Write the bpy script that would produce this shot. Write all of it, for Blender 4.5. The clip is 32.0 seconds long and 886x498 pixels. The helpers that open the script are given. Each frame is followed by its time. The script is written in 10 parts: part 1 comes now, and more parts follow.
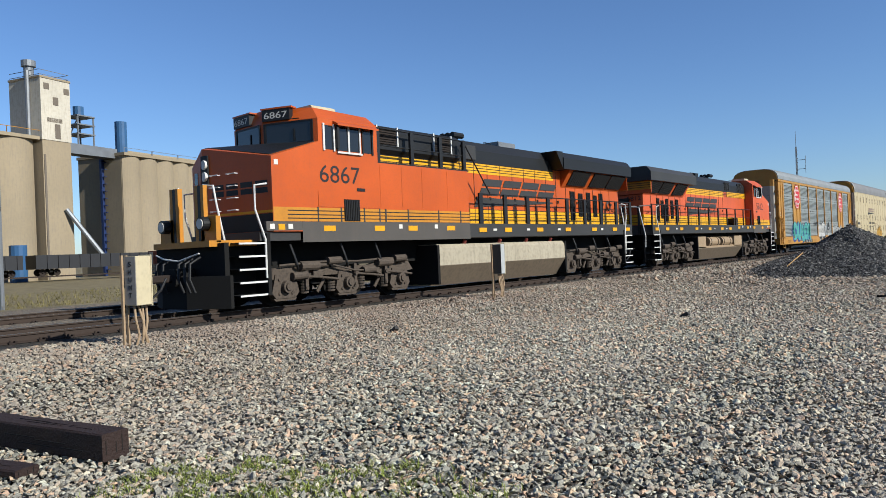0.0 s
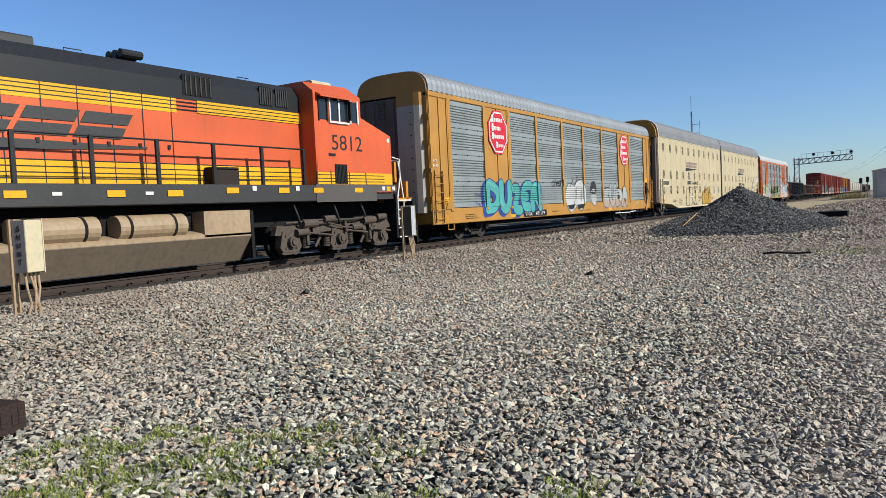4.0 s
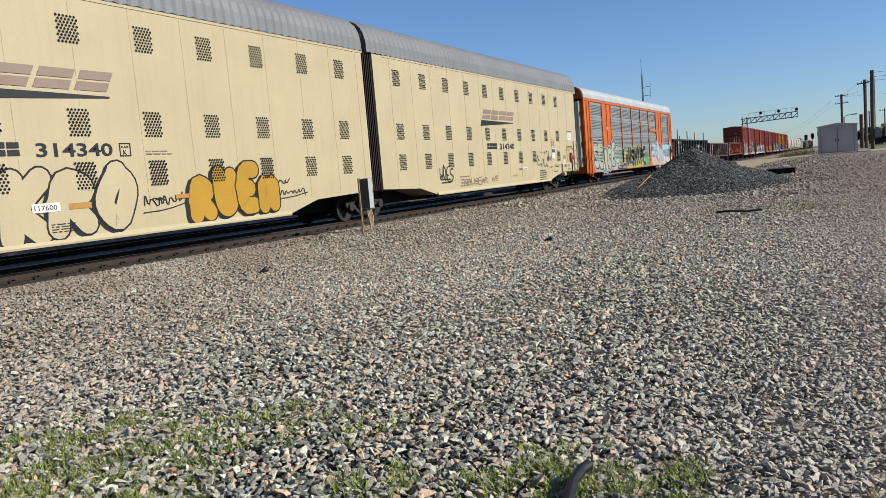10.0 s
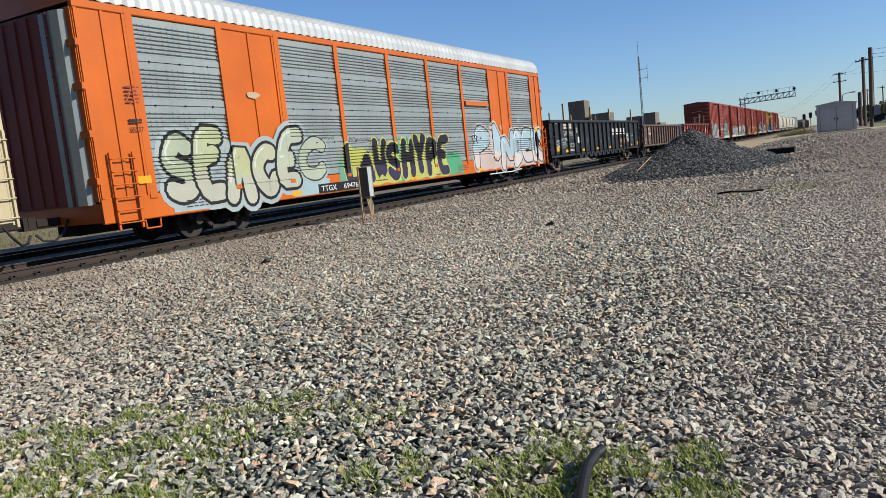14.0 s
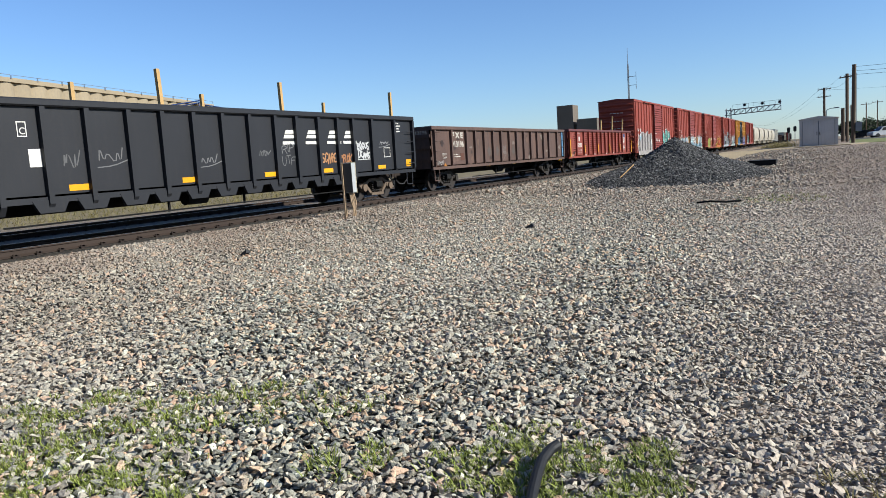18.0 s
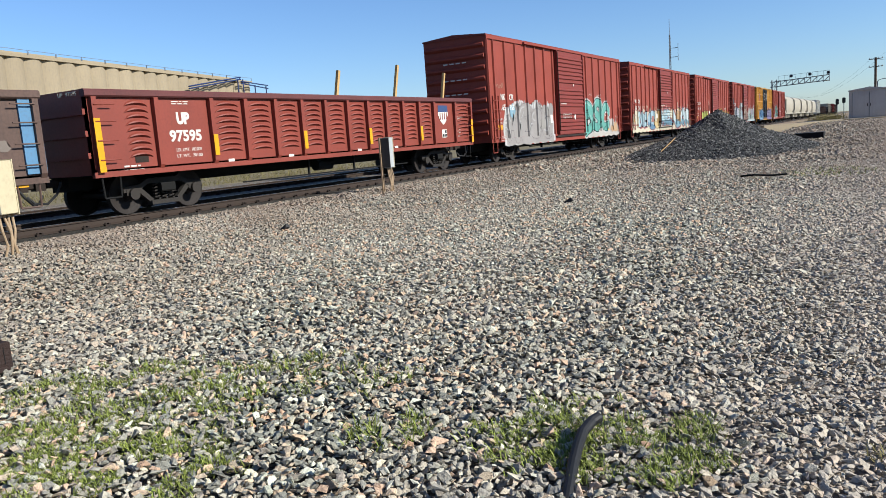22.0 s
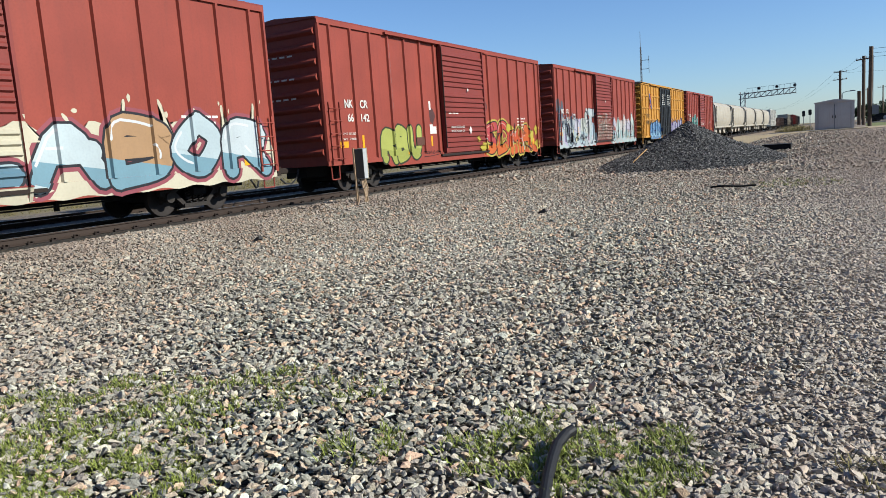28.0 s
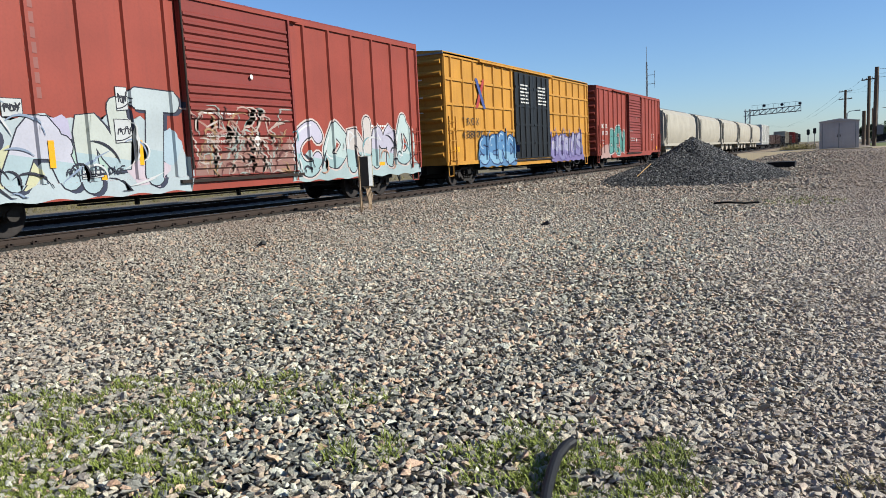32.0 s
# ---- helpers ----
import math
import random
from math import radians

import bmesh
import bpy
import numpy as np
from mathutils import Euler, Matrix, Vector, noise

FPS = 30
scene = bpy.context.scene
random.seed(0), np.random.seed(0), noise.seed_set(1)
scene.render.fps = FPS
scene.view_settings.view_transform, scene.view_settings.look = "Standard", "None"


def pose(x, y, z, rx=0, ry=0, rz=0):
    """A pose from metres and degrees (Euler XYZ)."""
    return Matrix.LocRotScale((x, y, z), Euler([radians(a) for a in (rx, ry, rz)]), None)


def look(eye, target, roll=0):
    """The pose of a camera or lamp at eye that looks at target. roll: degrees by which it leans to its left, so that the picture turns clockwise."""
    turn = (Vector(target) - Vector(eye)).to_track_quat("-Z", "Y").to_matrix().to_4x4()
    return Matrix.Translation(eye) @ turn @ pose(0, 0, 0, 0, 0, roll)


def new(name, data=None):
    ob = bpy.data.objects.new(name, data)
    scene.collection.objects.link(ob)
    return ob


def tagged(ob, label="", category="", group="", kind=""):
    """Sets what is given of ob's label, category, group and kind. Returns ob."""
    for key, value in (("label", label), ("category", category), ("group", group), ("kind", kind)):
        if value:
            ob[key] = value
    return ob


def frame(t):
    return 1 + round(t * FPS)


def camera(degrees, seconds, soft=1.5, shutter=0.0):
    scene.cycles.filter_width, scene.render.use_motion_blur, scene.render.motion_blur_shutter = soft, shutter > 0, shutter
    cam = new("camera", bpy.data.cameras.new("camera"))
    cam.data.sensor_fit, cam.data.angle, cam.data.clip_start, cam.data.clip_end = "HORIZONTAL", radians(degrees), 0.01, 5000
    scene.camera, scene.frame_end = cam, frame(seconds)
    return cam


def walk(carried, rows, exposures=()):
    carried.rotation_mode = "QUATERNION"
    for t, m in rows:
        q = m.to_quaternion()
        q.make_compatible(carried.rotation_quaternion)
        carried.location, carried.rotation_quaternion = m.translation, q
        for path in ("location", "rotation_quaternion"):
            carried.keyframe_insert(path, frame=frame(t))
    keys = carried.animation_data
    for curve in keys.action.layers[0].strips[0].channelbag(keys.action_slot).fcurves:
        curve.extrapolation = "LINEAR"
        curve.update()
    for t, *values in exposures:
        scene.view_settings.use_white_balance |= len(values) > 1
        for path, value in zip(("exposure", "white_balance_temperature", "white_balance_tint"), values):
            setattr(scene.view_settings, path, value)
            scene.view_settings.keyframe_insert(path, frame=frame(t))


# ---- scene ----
cam = camera(62.0, 32.0, soft=0.55)
PATH = [
    (0, (0.152, 0.531, 1.742), (-6.075, 8.355, 1.778), -2.41),
    (0.5, (0.172, 0.521, 1.741), (-5.831, 8.519, 1.777), -2.86),
    (1, (0.176, 0.516, 1.757), (-5.630, 8.657, 1.719), -3.20),
    (1.5, (0.158, 0.545, 1.753), (-5.577, 8.736, 1.588), -3.51),
    (2, (0.147, 0.540, 1.753), (-5.565, 8.742, 1.424), -3.68),
    (2.5, (0.143, 0.542, 1.743), (-5.507, 8.780, 1.288), -3.61),
    (3, (0.152, 0.526, 1.749), (-5.324, 8.874, 1.184), -2.97),
    (3.5, (0.126, 0.517, 1.724), (-5.119, 9.014, 1.174), -2.66),
    (5.5, (0.071, 0.525, 1.761), (-5.182, 9.020, 1.280), -2.98),
    (6, (0.062, 0.529, 1.745), (-5.367, 8.908, 1.172), -3.61),
    (6.5, (0.047, 0.521, 1.737), (-5.564, 8.771, 1.056), -4.12),
    (7, (0.006, 0.516, 1.727), (-5.781, 8.637, 0.982), -4.43),
    (7.5, (-0.020, 0.538, 1.728), (-5.882, 8.599, 0.918), -4.86),
    (8, (-0.010, 0.532, 1.734), (-5.826, 8.624, 0.907), -5.31),
    (8.5, (-0.015, 0.529, 1.733), (-5.636, 8.756, 0.879), -5.50),
    (9, (0.010, 0.541, 1.749), (-5.300, 8.968, 0.865), -5.52),
    (9.5, (0.041, 0.534, 1.753), (-4.947, 9.152, 0.825), -5.09),
    (10, (0.051, 0.535, 1.741), (-4.697, 9.282, 0.777), -4.83),
    (10.5, (0.044, 0.536, 1.731), (-4.621, 9.327, 0.755), -4.46),
    (11, (0.046, 0.528, 1.731), (-4.658, 9.297, 0.745), -4.27),
    (11.5, (0.028, 0.534, 1.744), (-4.769, 9.248, 0.713), -4.41),
    (12, (0.028, 0.515, 1.732), (-4.848, 9.180, 0.663), -4.64),
    (12.5, (0.007, 0.504, 1.730), (-4.909, 9.137, 0.587), -4.98),
    (13, (0.007, 0.495, 1.743), (-4.898, 9.130, 0.567), -5.45),
    (13.5, (-0.011, 0.535, 1.737), (-4.865, 9.199, 0.567), -5.80),
    (14, (-0.017, 0.564, 1.730), (-4.766, 9.292, 0.596), -6.06),
    (14.5, (-0.014, 0.557, 1.741), (-4.624, 9.361, 0.631), -6.27),
    (15, (0.002, 0.553, 1.739), (-4.483, 9.421, 0.630), -6.09),
    (15.5, (0.037, 0.558, 1.761), (-4.370, 9.464, 0.638), -5.60),
    (17.5, (0.113, 0.499, 1.723), (-4.420, 9.337, 0.562), -4.03),
    (18, (0.124, 0.494, 1.728), (-4.433, 9.318, 0.563), -3.82),
    (18.5, (0.133, 0.471, 1.739), (-4.466, 9.269, 0.535), -3.47),
    (19, (0.137, 0.466, 1.709), (-4.562, 9.202, 0.445), -3.27),
    (19.5, (0.122, 0.493, 1.712), (-4.689, 9.154, 0.363), -3.31),
    (20, (0.097, 0.492, 1.711), (-4.850, 9.067, 0.296), -3.43),
    (20.5, (0.094, 0.500, 1.703), (-4.976, 8.999, 0.267), -3.91),
    (21, (0.098, 0.508, 1.704), (-4.991, 8.991, 0.241), -4.04),
    (21.5, (0.097, 0.492, 1.703), (-4.968, 8.990, 0.238), -4.12),
    (22, (0.097, 0.503, 1.700), (-4.900, 9.042, 0.245), -4.20),
    (22.5, (0.097, 0.501, 1.704), (-4.805, 9.100, 0.279), -4.02),
    (23, (0.104, 0.501, 1.713), (-4.715, 9.150, 0.306), -3.58),
    (23.5, (0.108, 0.508, 1.705), (-4.703, 9.163, 0.311), -3.26),
    (24, (0.109, 0.495, 1.705), (-4.791, 9.100, 0.311), -3.11),
    (24.5, (0.096, 0.490, 1.699), (-4.949, 9.010, 0.304), -3.16),
    (26.5, (0.073, 0.491, 1.708), (-5.198, 8.879, 0.338), -4.25),
    (27, (0.098, 0.495, 1.721), (-4.992, 8.993, 0.349), -4.51),
    (27.5, (0.097, 0.508, 1.721), (-4.770, 9.137, 0.359), -4.44),
    (28, (0.100, 0.506, 1.720), (-4.595, 9.232, 0.376), -4.09),
    (28.5, (0.096, 0.491, 1.724), (-4.487, 9.281, 0.412), -3.80),
    (29, (0.096, 0.489, 1.725), (-4.464, 9.297, 0.447), -3.53),
    (29.5, (0.101, 0.470, 1.725), (-4.460, 9.283, 0.486), -3.18),
    (30, (0.106, 0.461, 1.731), (-4.478, 9.268, 0.535), -2.90),
    (30.5, (0.098, 0.470, 1.733), (-4.518, 9.263, 0.564), -2.66),
    (31, (0.099, 0.454, 1.728), (-4.553, 9.230, 0.575), -2.63),
    (31.5, (0.098, 0.461, 1.733), (-4.581, 9.219, 0.554), -2.49),
    (32, (0.098, 0.467, 1.725), (-4.620, 9.199, 0.509), -2.70),
]
EXPOSED = [(0.0, -0.18), (1.5, -0.18), (3.0, -0.12), (6.0, -0.20), (9.0, -0.22), (13.0, -0.18), (15.0, -0.10), (18.0, 0.07), (22.0, 0.07), (26.0, -0.03), (32.0, -0.03)]
walk(cam, [(t, look(eye, target, roll)) for t, eye, target, roll in PATH], [(t, e + 0.68, 5900, 8) for t, e in EXPOSED])

# ---- world and sun ----
SUN = Vector((0.85, 0.12, 0.53)).normalized()
world = bpy.data.worlds.new("sky")
scene.world = world
world.use_nodes = True
wn = world.node_tree
sky = wn.nodes.new("ShaderNodeTexSky")
sky.sky_type = "NISHITA"
sky.sun_disc = False
sky.sun_elevation = math.asin(SUN.z)
sky.sun_rotation = math.atan2(SUN.x, SUN.y)
sky.air_density, sky.dust_density, sky.ozone_density = 1.0, 0.25, 2.0
hue = wn.nodes.new("ShaderNodeMix")
hue.data_type, hue.blend_type = "RGBA", "MULTIPLY"
hue.inputs["Factor"].default_value = 1.0
hue.inputs["B"].default_value = (0.78, 0.91, 1.13, 1)
wn.links.new(sky.outputs[0], hue.inputs["A"])
wn.links.new(hue.outputs["Result"], wn.nodes["Background"].inputs[0])
wn.nodes["Background"].inputs[1].default_value = 0.074
sun = new("sun", bpy.data.lights.new("sun", "SUN"))
sun.data.energy, sun.data.angle, sun.data.color = 5.5, radians(0.5), (1.0, 0.92, 0.79)
sun.matrix_world = look((30, 0, 40), Vector((30, 0, 40)) - SUN)


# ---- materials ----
SHADE_DEPTH = 0.615  # all base colours are lowered so shade reads deeper; exposure is raised to match


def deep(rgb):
    return tuple(SHADE_DEPTH * v for v in rgb[:3])


def lin(r, g, b):
    """Linear colour from display values."""
    return tuple(((c / 255 + 0.055) / 1.055) ** 2.4 if c > 10 else c / 255 / 12.92 for c in (r, g, b)) + (1.0,)


def paint(name, rgb, rough=0.5, metal=0.0, dirt=0.25, dirt_rgb=(0.10, 0.08, 0.06), streak=0.0, fade=0.12, bump=0.0, size=2.0, island=0.0):
    """Painted or bare surface: broad fading, fine grain, and dirt that runs down in streaks."""
    m = bpy.data.materials.new(name)
    m.use_nodes = True
    nt = m.node_tree
    n, k = nt.nodes, nt.links
    bsdf = n["Principled BSDF"]
    bsdf.inputs["Metallic"].default_value = metal
    bsdf.inputs["Specular IOR Level"].default_value = 0.3
    co = n.new("ShaderNodeTexCoord")
    a = n.new("ShaderNodeTexNoise")
    a.inputs["Scale"].default_value, a.inputs["Detail"].default_value = size * 0.35, 6
    b = n.new("ShaderNodeTexNoise")
    b.inputs["Scale"].default_value, b.inputs["Detail"].default_value = size * 9, 5
    k.new(co.outputs["Object"], a.inputs[0])
    k.new(co.outputs["Object"], b.inputs[0])
    hsv = n.new("ShaderNodeHueSaturation")
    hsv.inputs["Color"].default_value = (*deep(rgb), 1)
    mr = n.new("ShaderNodeMapRange")
    mr.inputs[1].default_value, mr.inputs[2].default_value = 0.3, 0.7
    mr.inputs[3].default_value, mr.inputs[4].default_value = 1 - fade, 1 + fade
    k.new(a.outputs[0], mr.inputs[0])
    last = mr.outputs[0]
    if island:
        geo = n.new("ShaderNodeNewGeometry")
        mi = n.new("ShaderNodeMapRange")
        mi.inputs[3].default_value, mi.inputs[4].default_value = 1 - island, 1 + island
        k.new(geo.outputs["Random Per Island"], mi.inputs[0])
        mu = n.new("ShaderNodeMath")
        mu.operation = "MULTIPLY"
        k.new(last, mu.inputs[0])
        k.new(mi.outputs[0], mu.inputs[1])
        last = mu.outputs[0]
    k.new(last, hsv.inputs["Value"])
    mix = n.new("ShaderNodeMix")
    mix.data_type = "RGBA"
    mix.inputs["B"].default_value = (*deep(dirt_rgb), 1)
    k.new(hsv.outputs[0], mix.inputs["A"])
    gr = n.new("ShaderNodeMapRange")
    gr.inputs[1].default_value, gr.inputs[2].default_value = 0.45, 0.85
    gr.inputs[4].default_value = dirt
    k.new(b.outputs[0], gr.inputs[0])
    fac = gr.outputs[0]
    if streak:
        mp = n.new("ShaderNodeMapping")
        mp.inputs["Scale"].default_value = (6, 6, 0.35)
        c = n.new("ShaderNodeTexNoise")
        c.inputs["Scale"].default_value, c.inputs["Detail"].default_value = 1.3, 4
        k.new(co.outputs["Object"], mp.inputs[0])
        k.new(mp.outputs[0], c.inputs[0])
        sr = n.new("ShaderNodeMapRange")
        sr.inputs[1].default_value, sr.inputs[2].default_value, sr.inputs[4].default_value = 0.5, 0.8, streak
        k.new(c.outputs[0], sr.inputs[0])
        ad = n.new("ShaderNodeMath")
        ad.operation = "ADD"
        ad.use_clamp = True
        k.new(fac, ad.inputs[0])
        k.new(sr.outputs[0], ad.inputs[1])
        fac = ad.outputs[0]
    k.new(fac, mix.inputs["Factor"])
    k.new(mix.outputs["Result"], bsdf.inputs["Base Color"])
    rr = n.new("ShaderNodeMapRange")
    rr.inputs[3].default_value, rr.inputs[4].default_value = max(0.03, rough - 0.1), min(1, rough + 0.12)
    k.new(b.outputs[0], rr.inputs[0])
    k.new(rr.outputs[0], bsdf.inputs["Roughness"])
    if bump:
        bp = n.new("ShaderNodeBump")
        bp.inputs["Strength"].default_value, bp.inputs["Distance"].default_value = bump, 0.02
        k.new(b.outputs[0], bp.inputs["Height"])
        k.new(bp.outputs[0], bsdf.inputs["Normal"])
    return m


def glass_dark(name):
    m = bpy.data.materials.new(name)
    m.use_nodes = True
    b = m.node_tree.nodes["Principled BSDF"]
    b.inputs["Base Color"].default_value = (0.012, 0.014, 0.016, 1)
    b.inputs["Roughness"].default_value = 0.05
    return m


def dust_mask(n, k, co):
    """Dusty ground: broad noise, a strip along the track bed, and the far part of the yard."""
    sep = n.new("ShaderNodeSeparateXYZ")
    k.new(co.outputs["Object"], sep.inputs[0])
    acc = None
    for axis, lo, hi, top in ((0, -2.4, 1.2, 0.72),):
        mr = n.new("ShaderNodeMapRange")
        mr.inputs[1].default_value, mr.inputs[2].default_value, mr.inputs[4].default_value = lo, hi, top
        k.new(sep.outputs[axis], mr.inputs[0])
        if acc is None:
            acc = mr.outputs[0]
        else:
            mx = n.new("ShaderNodeMath")
            mx.operation = "MAXIMUM"
            k.new(acc, mx.inputs[0])
            k.new(mr.outputs[0], mx.inputs[1])
            acc = mx.outputs[0]
    big = n.new("ShaderNodeTexNoise")
    big.inputs["Scale"].default_value, big.inputs["Detail"].default_value = 0.35, 7
    k.new(co.outputs["Object"], big.inputs[0])
    br = n.new("ShaderNodeMapRange")
    br.inputs[1].default_value, br.inputs[2].default_value, br.inputs[3].default_value, br.inputs[4].default_value = 0.36, 0.70, -0.02, 0.42
    br.clamp = True
    k.new(big.outputs[0], br.inputs[0])
    ad = n.new("ShaderNodeMath")
    ad.operation = "ADD"
    ad.use_clamp = True
    k.new(acc, ad.inputs[0])
    k.new(br.outputs[0], ad.inputs[1])
    return ad.outputs[0]


def track_mask(n, k, co):
    """Brown iron dust on the stones beside the rails and in the far yard."""
    sep = n.new("ShaderNodeSeparateXYZ")
    k.new(co.outputs["Object"], sep.inputs[0])
    mr = n.new("ShaderNodeMapRange")
    mr.inputs[1].default_value, mr.inputs[2].default_value, mr.inputs[4].default_value = -5.5, -13.0, 0.85
    k.new(sep.outputs[0], mr.inputs[0])
    far = n.new("ShaderNodeMapRange")
    far.inputs[1].default_value, far.inputs[2].default_value, far.inputs[4].default_value = 11.0, 32.0, 0.75
    k.new(sep.outputs[1], far.inputs[0])
    most = n.new("ShaderNodeMath")
    most.operation = "MAXIMUM"
    k.new(mr.outputs[0], most.inputs[0])
    k.new(far.outputs[0], most.inputs[1])
    big = n.new("ShaderNodeTexNoise")
    big.inputs["Scale"].default_value, big.inputs["Detail"].default_value = 0.5, 8
    k.new(co.outputs["Object"], big.inputs[0])
    br = n.new("ShaderNodeMapRange")
    br.inputs[1].default_value, br.inputs[2].default_value, br.inputs[3].default_value = 0.30, 0.62, 0.35
    k.new(big.outputs[0], br.inputs[0])
    mu = n.new("ShaderNodeMath")
    mu.operation = "MULTIPLY"
    k.new(most.outputs[0], mu.inputs[0])
    k.new(br.outputs[0], mu.inputs[1])
    return mu.outputs[0]


def stones(name, cell, colours, bump, dirt_rgb, patch=0.5, patch_size=0.25):
    """Crushed stone seen from afar: cells of many greys, darker along their edges, with broad dusty patches."""
    m = bpy.data.materials.new(name)
    m.use_nodes = True
    nt = m.node_tree
    n, k = nt.nodes, nt.links
    bsdf = n["Principled BSDF"]
    bsdf.inputs["Roughness"].default_value = 0.9
    bsdf.inputs["Specular IOR Level"].default_value = 0.25
    co = n.new("ShaderNodeTexCoord")
    v = n.new("ShaderNodeTexVoronoi")
    v.inputs["Scale"].default_value = 1 / cell
    e = n.new("ShaderNodeTexVoronoi")
    e.inputs["Scale"].default_value = 1 / cell
    e.feature = "DISTANCE_TO_EDGE"
    for t in (v, e):
        k.new(co.outputs["Object"], t.inputs["Vector"])
    bw = n.new("ShaderNodeSeparateColor")
    k.new(v.outputs["Color"], bw.inputs[0])
    ramp = n.new("ShaderNodeValToRGB")
    ramp.color_ramp.interpolation = "CONSTANT"
    els = ramp.color_ramp.elements
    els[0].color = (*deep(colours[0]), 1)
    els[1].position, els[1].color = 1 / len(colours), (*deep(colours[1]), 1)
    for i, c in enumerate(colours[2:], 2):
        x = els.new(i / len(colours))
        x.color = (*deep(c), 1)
    k.new(bw.outputs[0], ramp.inputs[0])
    gap = n.new("ShaderNodeMapRange")
    gap.inputs[1].default_value, gap.inputs[2].default_value, gap.inputs[3].default_value = 0.0, 0.12, 0.35
    k.new(e.outputs["Distance"], gap.inputs[0])
    dark = n.new("ShaderNodeMix")
    dark.data_type, dark.blend_type = "RGBA", "MULTIPLY"
    dark.inputs["Factor"].default_value = 1
    k.new(ramp.outputs[0], dark.inputs["A"])
    k.new(gap.outputs[0], dark.inputs["B"])
    if patch > 0.5:
        fac = dust_mask(n, k, co)
    else:
        big = n.new("ShaderNodeTexNoise")
        big.inputs["Scale"].default_value, big.inputs["Detail"].default_value = patch_size, 7
        k.new(co.outputs["Object"], big.inputs[0])
        pr = n.new("ShaderNodeMapRange")
        pr.inputs[1].default_value, pr.inputs[2].default_value, pr.inputs[4].default_value = 0.48, 0.68, patch
        k.new(big.outputs[0], pr.inputs[0])
        fac = pr.outputs[0]
    mix = n.new("ShaderNodeMix")
    mix.data_type = "RGBA"
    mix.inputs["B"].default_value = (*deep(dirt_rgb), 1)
    k.new(fac, mix.inputs["Factor"])
    k.new(dark.outputs["Result"], mix.inputs["A"])
    k.new(mix.outputs["Result"], bsdf.inputs["Base Color"])
    bp = n.new("ShaderNodeBump")
    bp.inputs["Strength"].default_value, bp.inputs["Distance"].default_value = bump, cell * 0.6
    k.new(v.outputs["Distance"], bp.inputs["Height"])
    bp.invert = True
    k.new(bp.outputs[0], bsdf.inputs["Normal"])
    return m


def stone_bits(name, colours, dust=None, single=False):
    m = bpy.data.materials.new(name)
    m.use_nodes = True
    n, k = m.node_tree.nodes, m.node_tree.links
    bsdf = n["Principled BSDF"]
    bsdf.inputs["Roughness"].default_value = 0.85
    bsdf.inputs["Specular IOR Level"].default_value = 0.3
    geo = n.new("ShaderNodeNewGeometry")
    ramp = n.new("ShaderNodeValToRGB")
    ramp.color_ramp.interpolation = "CONSTANT"
    els = ramp.color_ramp.elements
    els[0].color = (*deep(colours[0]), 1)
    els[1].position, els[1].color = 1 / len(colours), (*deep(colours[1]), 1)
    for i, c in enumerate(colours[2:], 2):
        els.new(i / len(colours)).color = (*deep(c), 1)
    if single:
        info = n.new("ShaderNodeObjectInfo")
        k.new(info.outputs["Random"], ramp.inputs[0])
    else:
        k.new(geo.outputs["Random Per Island"], ramp.inputs[0])
    co = n.new("ShaderNodeTexCoord")
    a = n.new("ShaderNodeTexNoise")
    a.inputs["Scale"].default_value, a.inputs["Detail"].default_value = 60, 4
    k.new(co.outputs["Object"], a.inputs[0])
    mr = n.new("ShaderNodeMapRange")
    mr.inputs[1].default_value, mr.inputs[2].default_value = 0.25, 0.75
    mr.inputs[3].default_value, mr.inputs[4].default_value = 0.62, 1.38
    k.new(a.outputs[0], mr.inputs[0])
    bp = n.new("ShaderNodeBump")
    bp.inputs["Strength"].default_value, bp.inputs["Distance"].default_value = 0.75, 0.016
    k.new(a.outputs[0], bp.inputs["Height"])
    k.new(bp.outputs[0], bsdf.inputs["Normal"])
    mu = n.new("ShaderNodeMix")
    mu.data_type, mu.blend_type = "RGBA", "MULTIPLY"
    mu.inputs["Factor"].default_value = 1
    k.new(ramp.outputs[0], mu.inputs["A"])
    k.new(mr.outputs[0], mu.inputs["B"])
    last = mu.outputs["Result"]
    if dust:
        mix = n.new("ShaderNodeMix")
        mix.data_type = "RGBA"
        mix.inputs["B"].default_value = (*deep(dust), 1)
        k.new(dust_mask(n, k, co), mix.inputs["Factor"])
        k.new(last, mix.inputs["A"])
        iron = n.new("ShaderNodeMix")
        iron.data_type = "RGBA"
        iron.inputs["B"].default_value = (0.165, 0.124, 0.095, 1)
        k.new(track_mask(n, k, co), iron.inputs["Factor"])
        k.new(mix.outputs["Result"], iron.inputs["A"])
        last = iron.outputs["Result"]
    k.new(last, bsdf.inputs["Base Color"])
    return m


GREYS = [(0.40, 0.38, 0.32), (0.17, 0.18, 0.165), (0.27, 0.265, 0.235), (0.095, 0.10, 0.095), (0.33, 0.31, 0.265), (0.145, 0.155, 0.15), (0.42, 0.30, 0.22), (0.22, 0.225, 0.205), (0.20, 0.205, 0.19), (0.12, 0.13, 0.125), (0.50, 0.46, 0.375), (0.205, 0.19, 0.175), (0.25, 0.255, 0.235), (0.36, 0.25, 0.185), (0.31, 0.265, 0.215), (0.165, 0.175, 0.165)]
M_GRAVEL = stones("gravel_ground", 0.05, [(r * 0.95, g * 0.86, b * 0.74) for r, g, b in GREYS], 1.0, (0.30, 0.23, 0.17), patch=0.55)
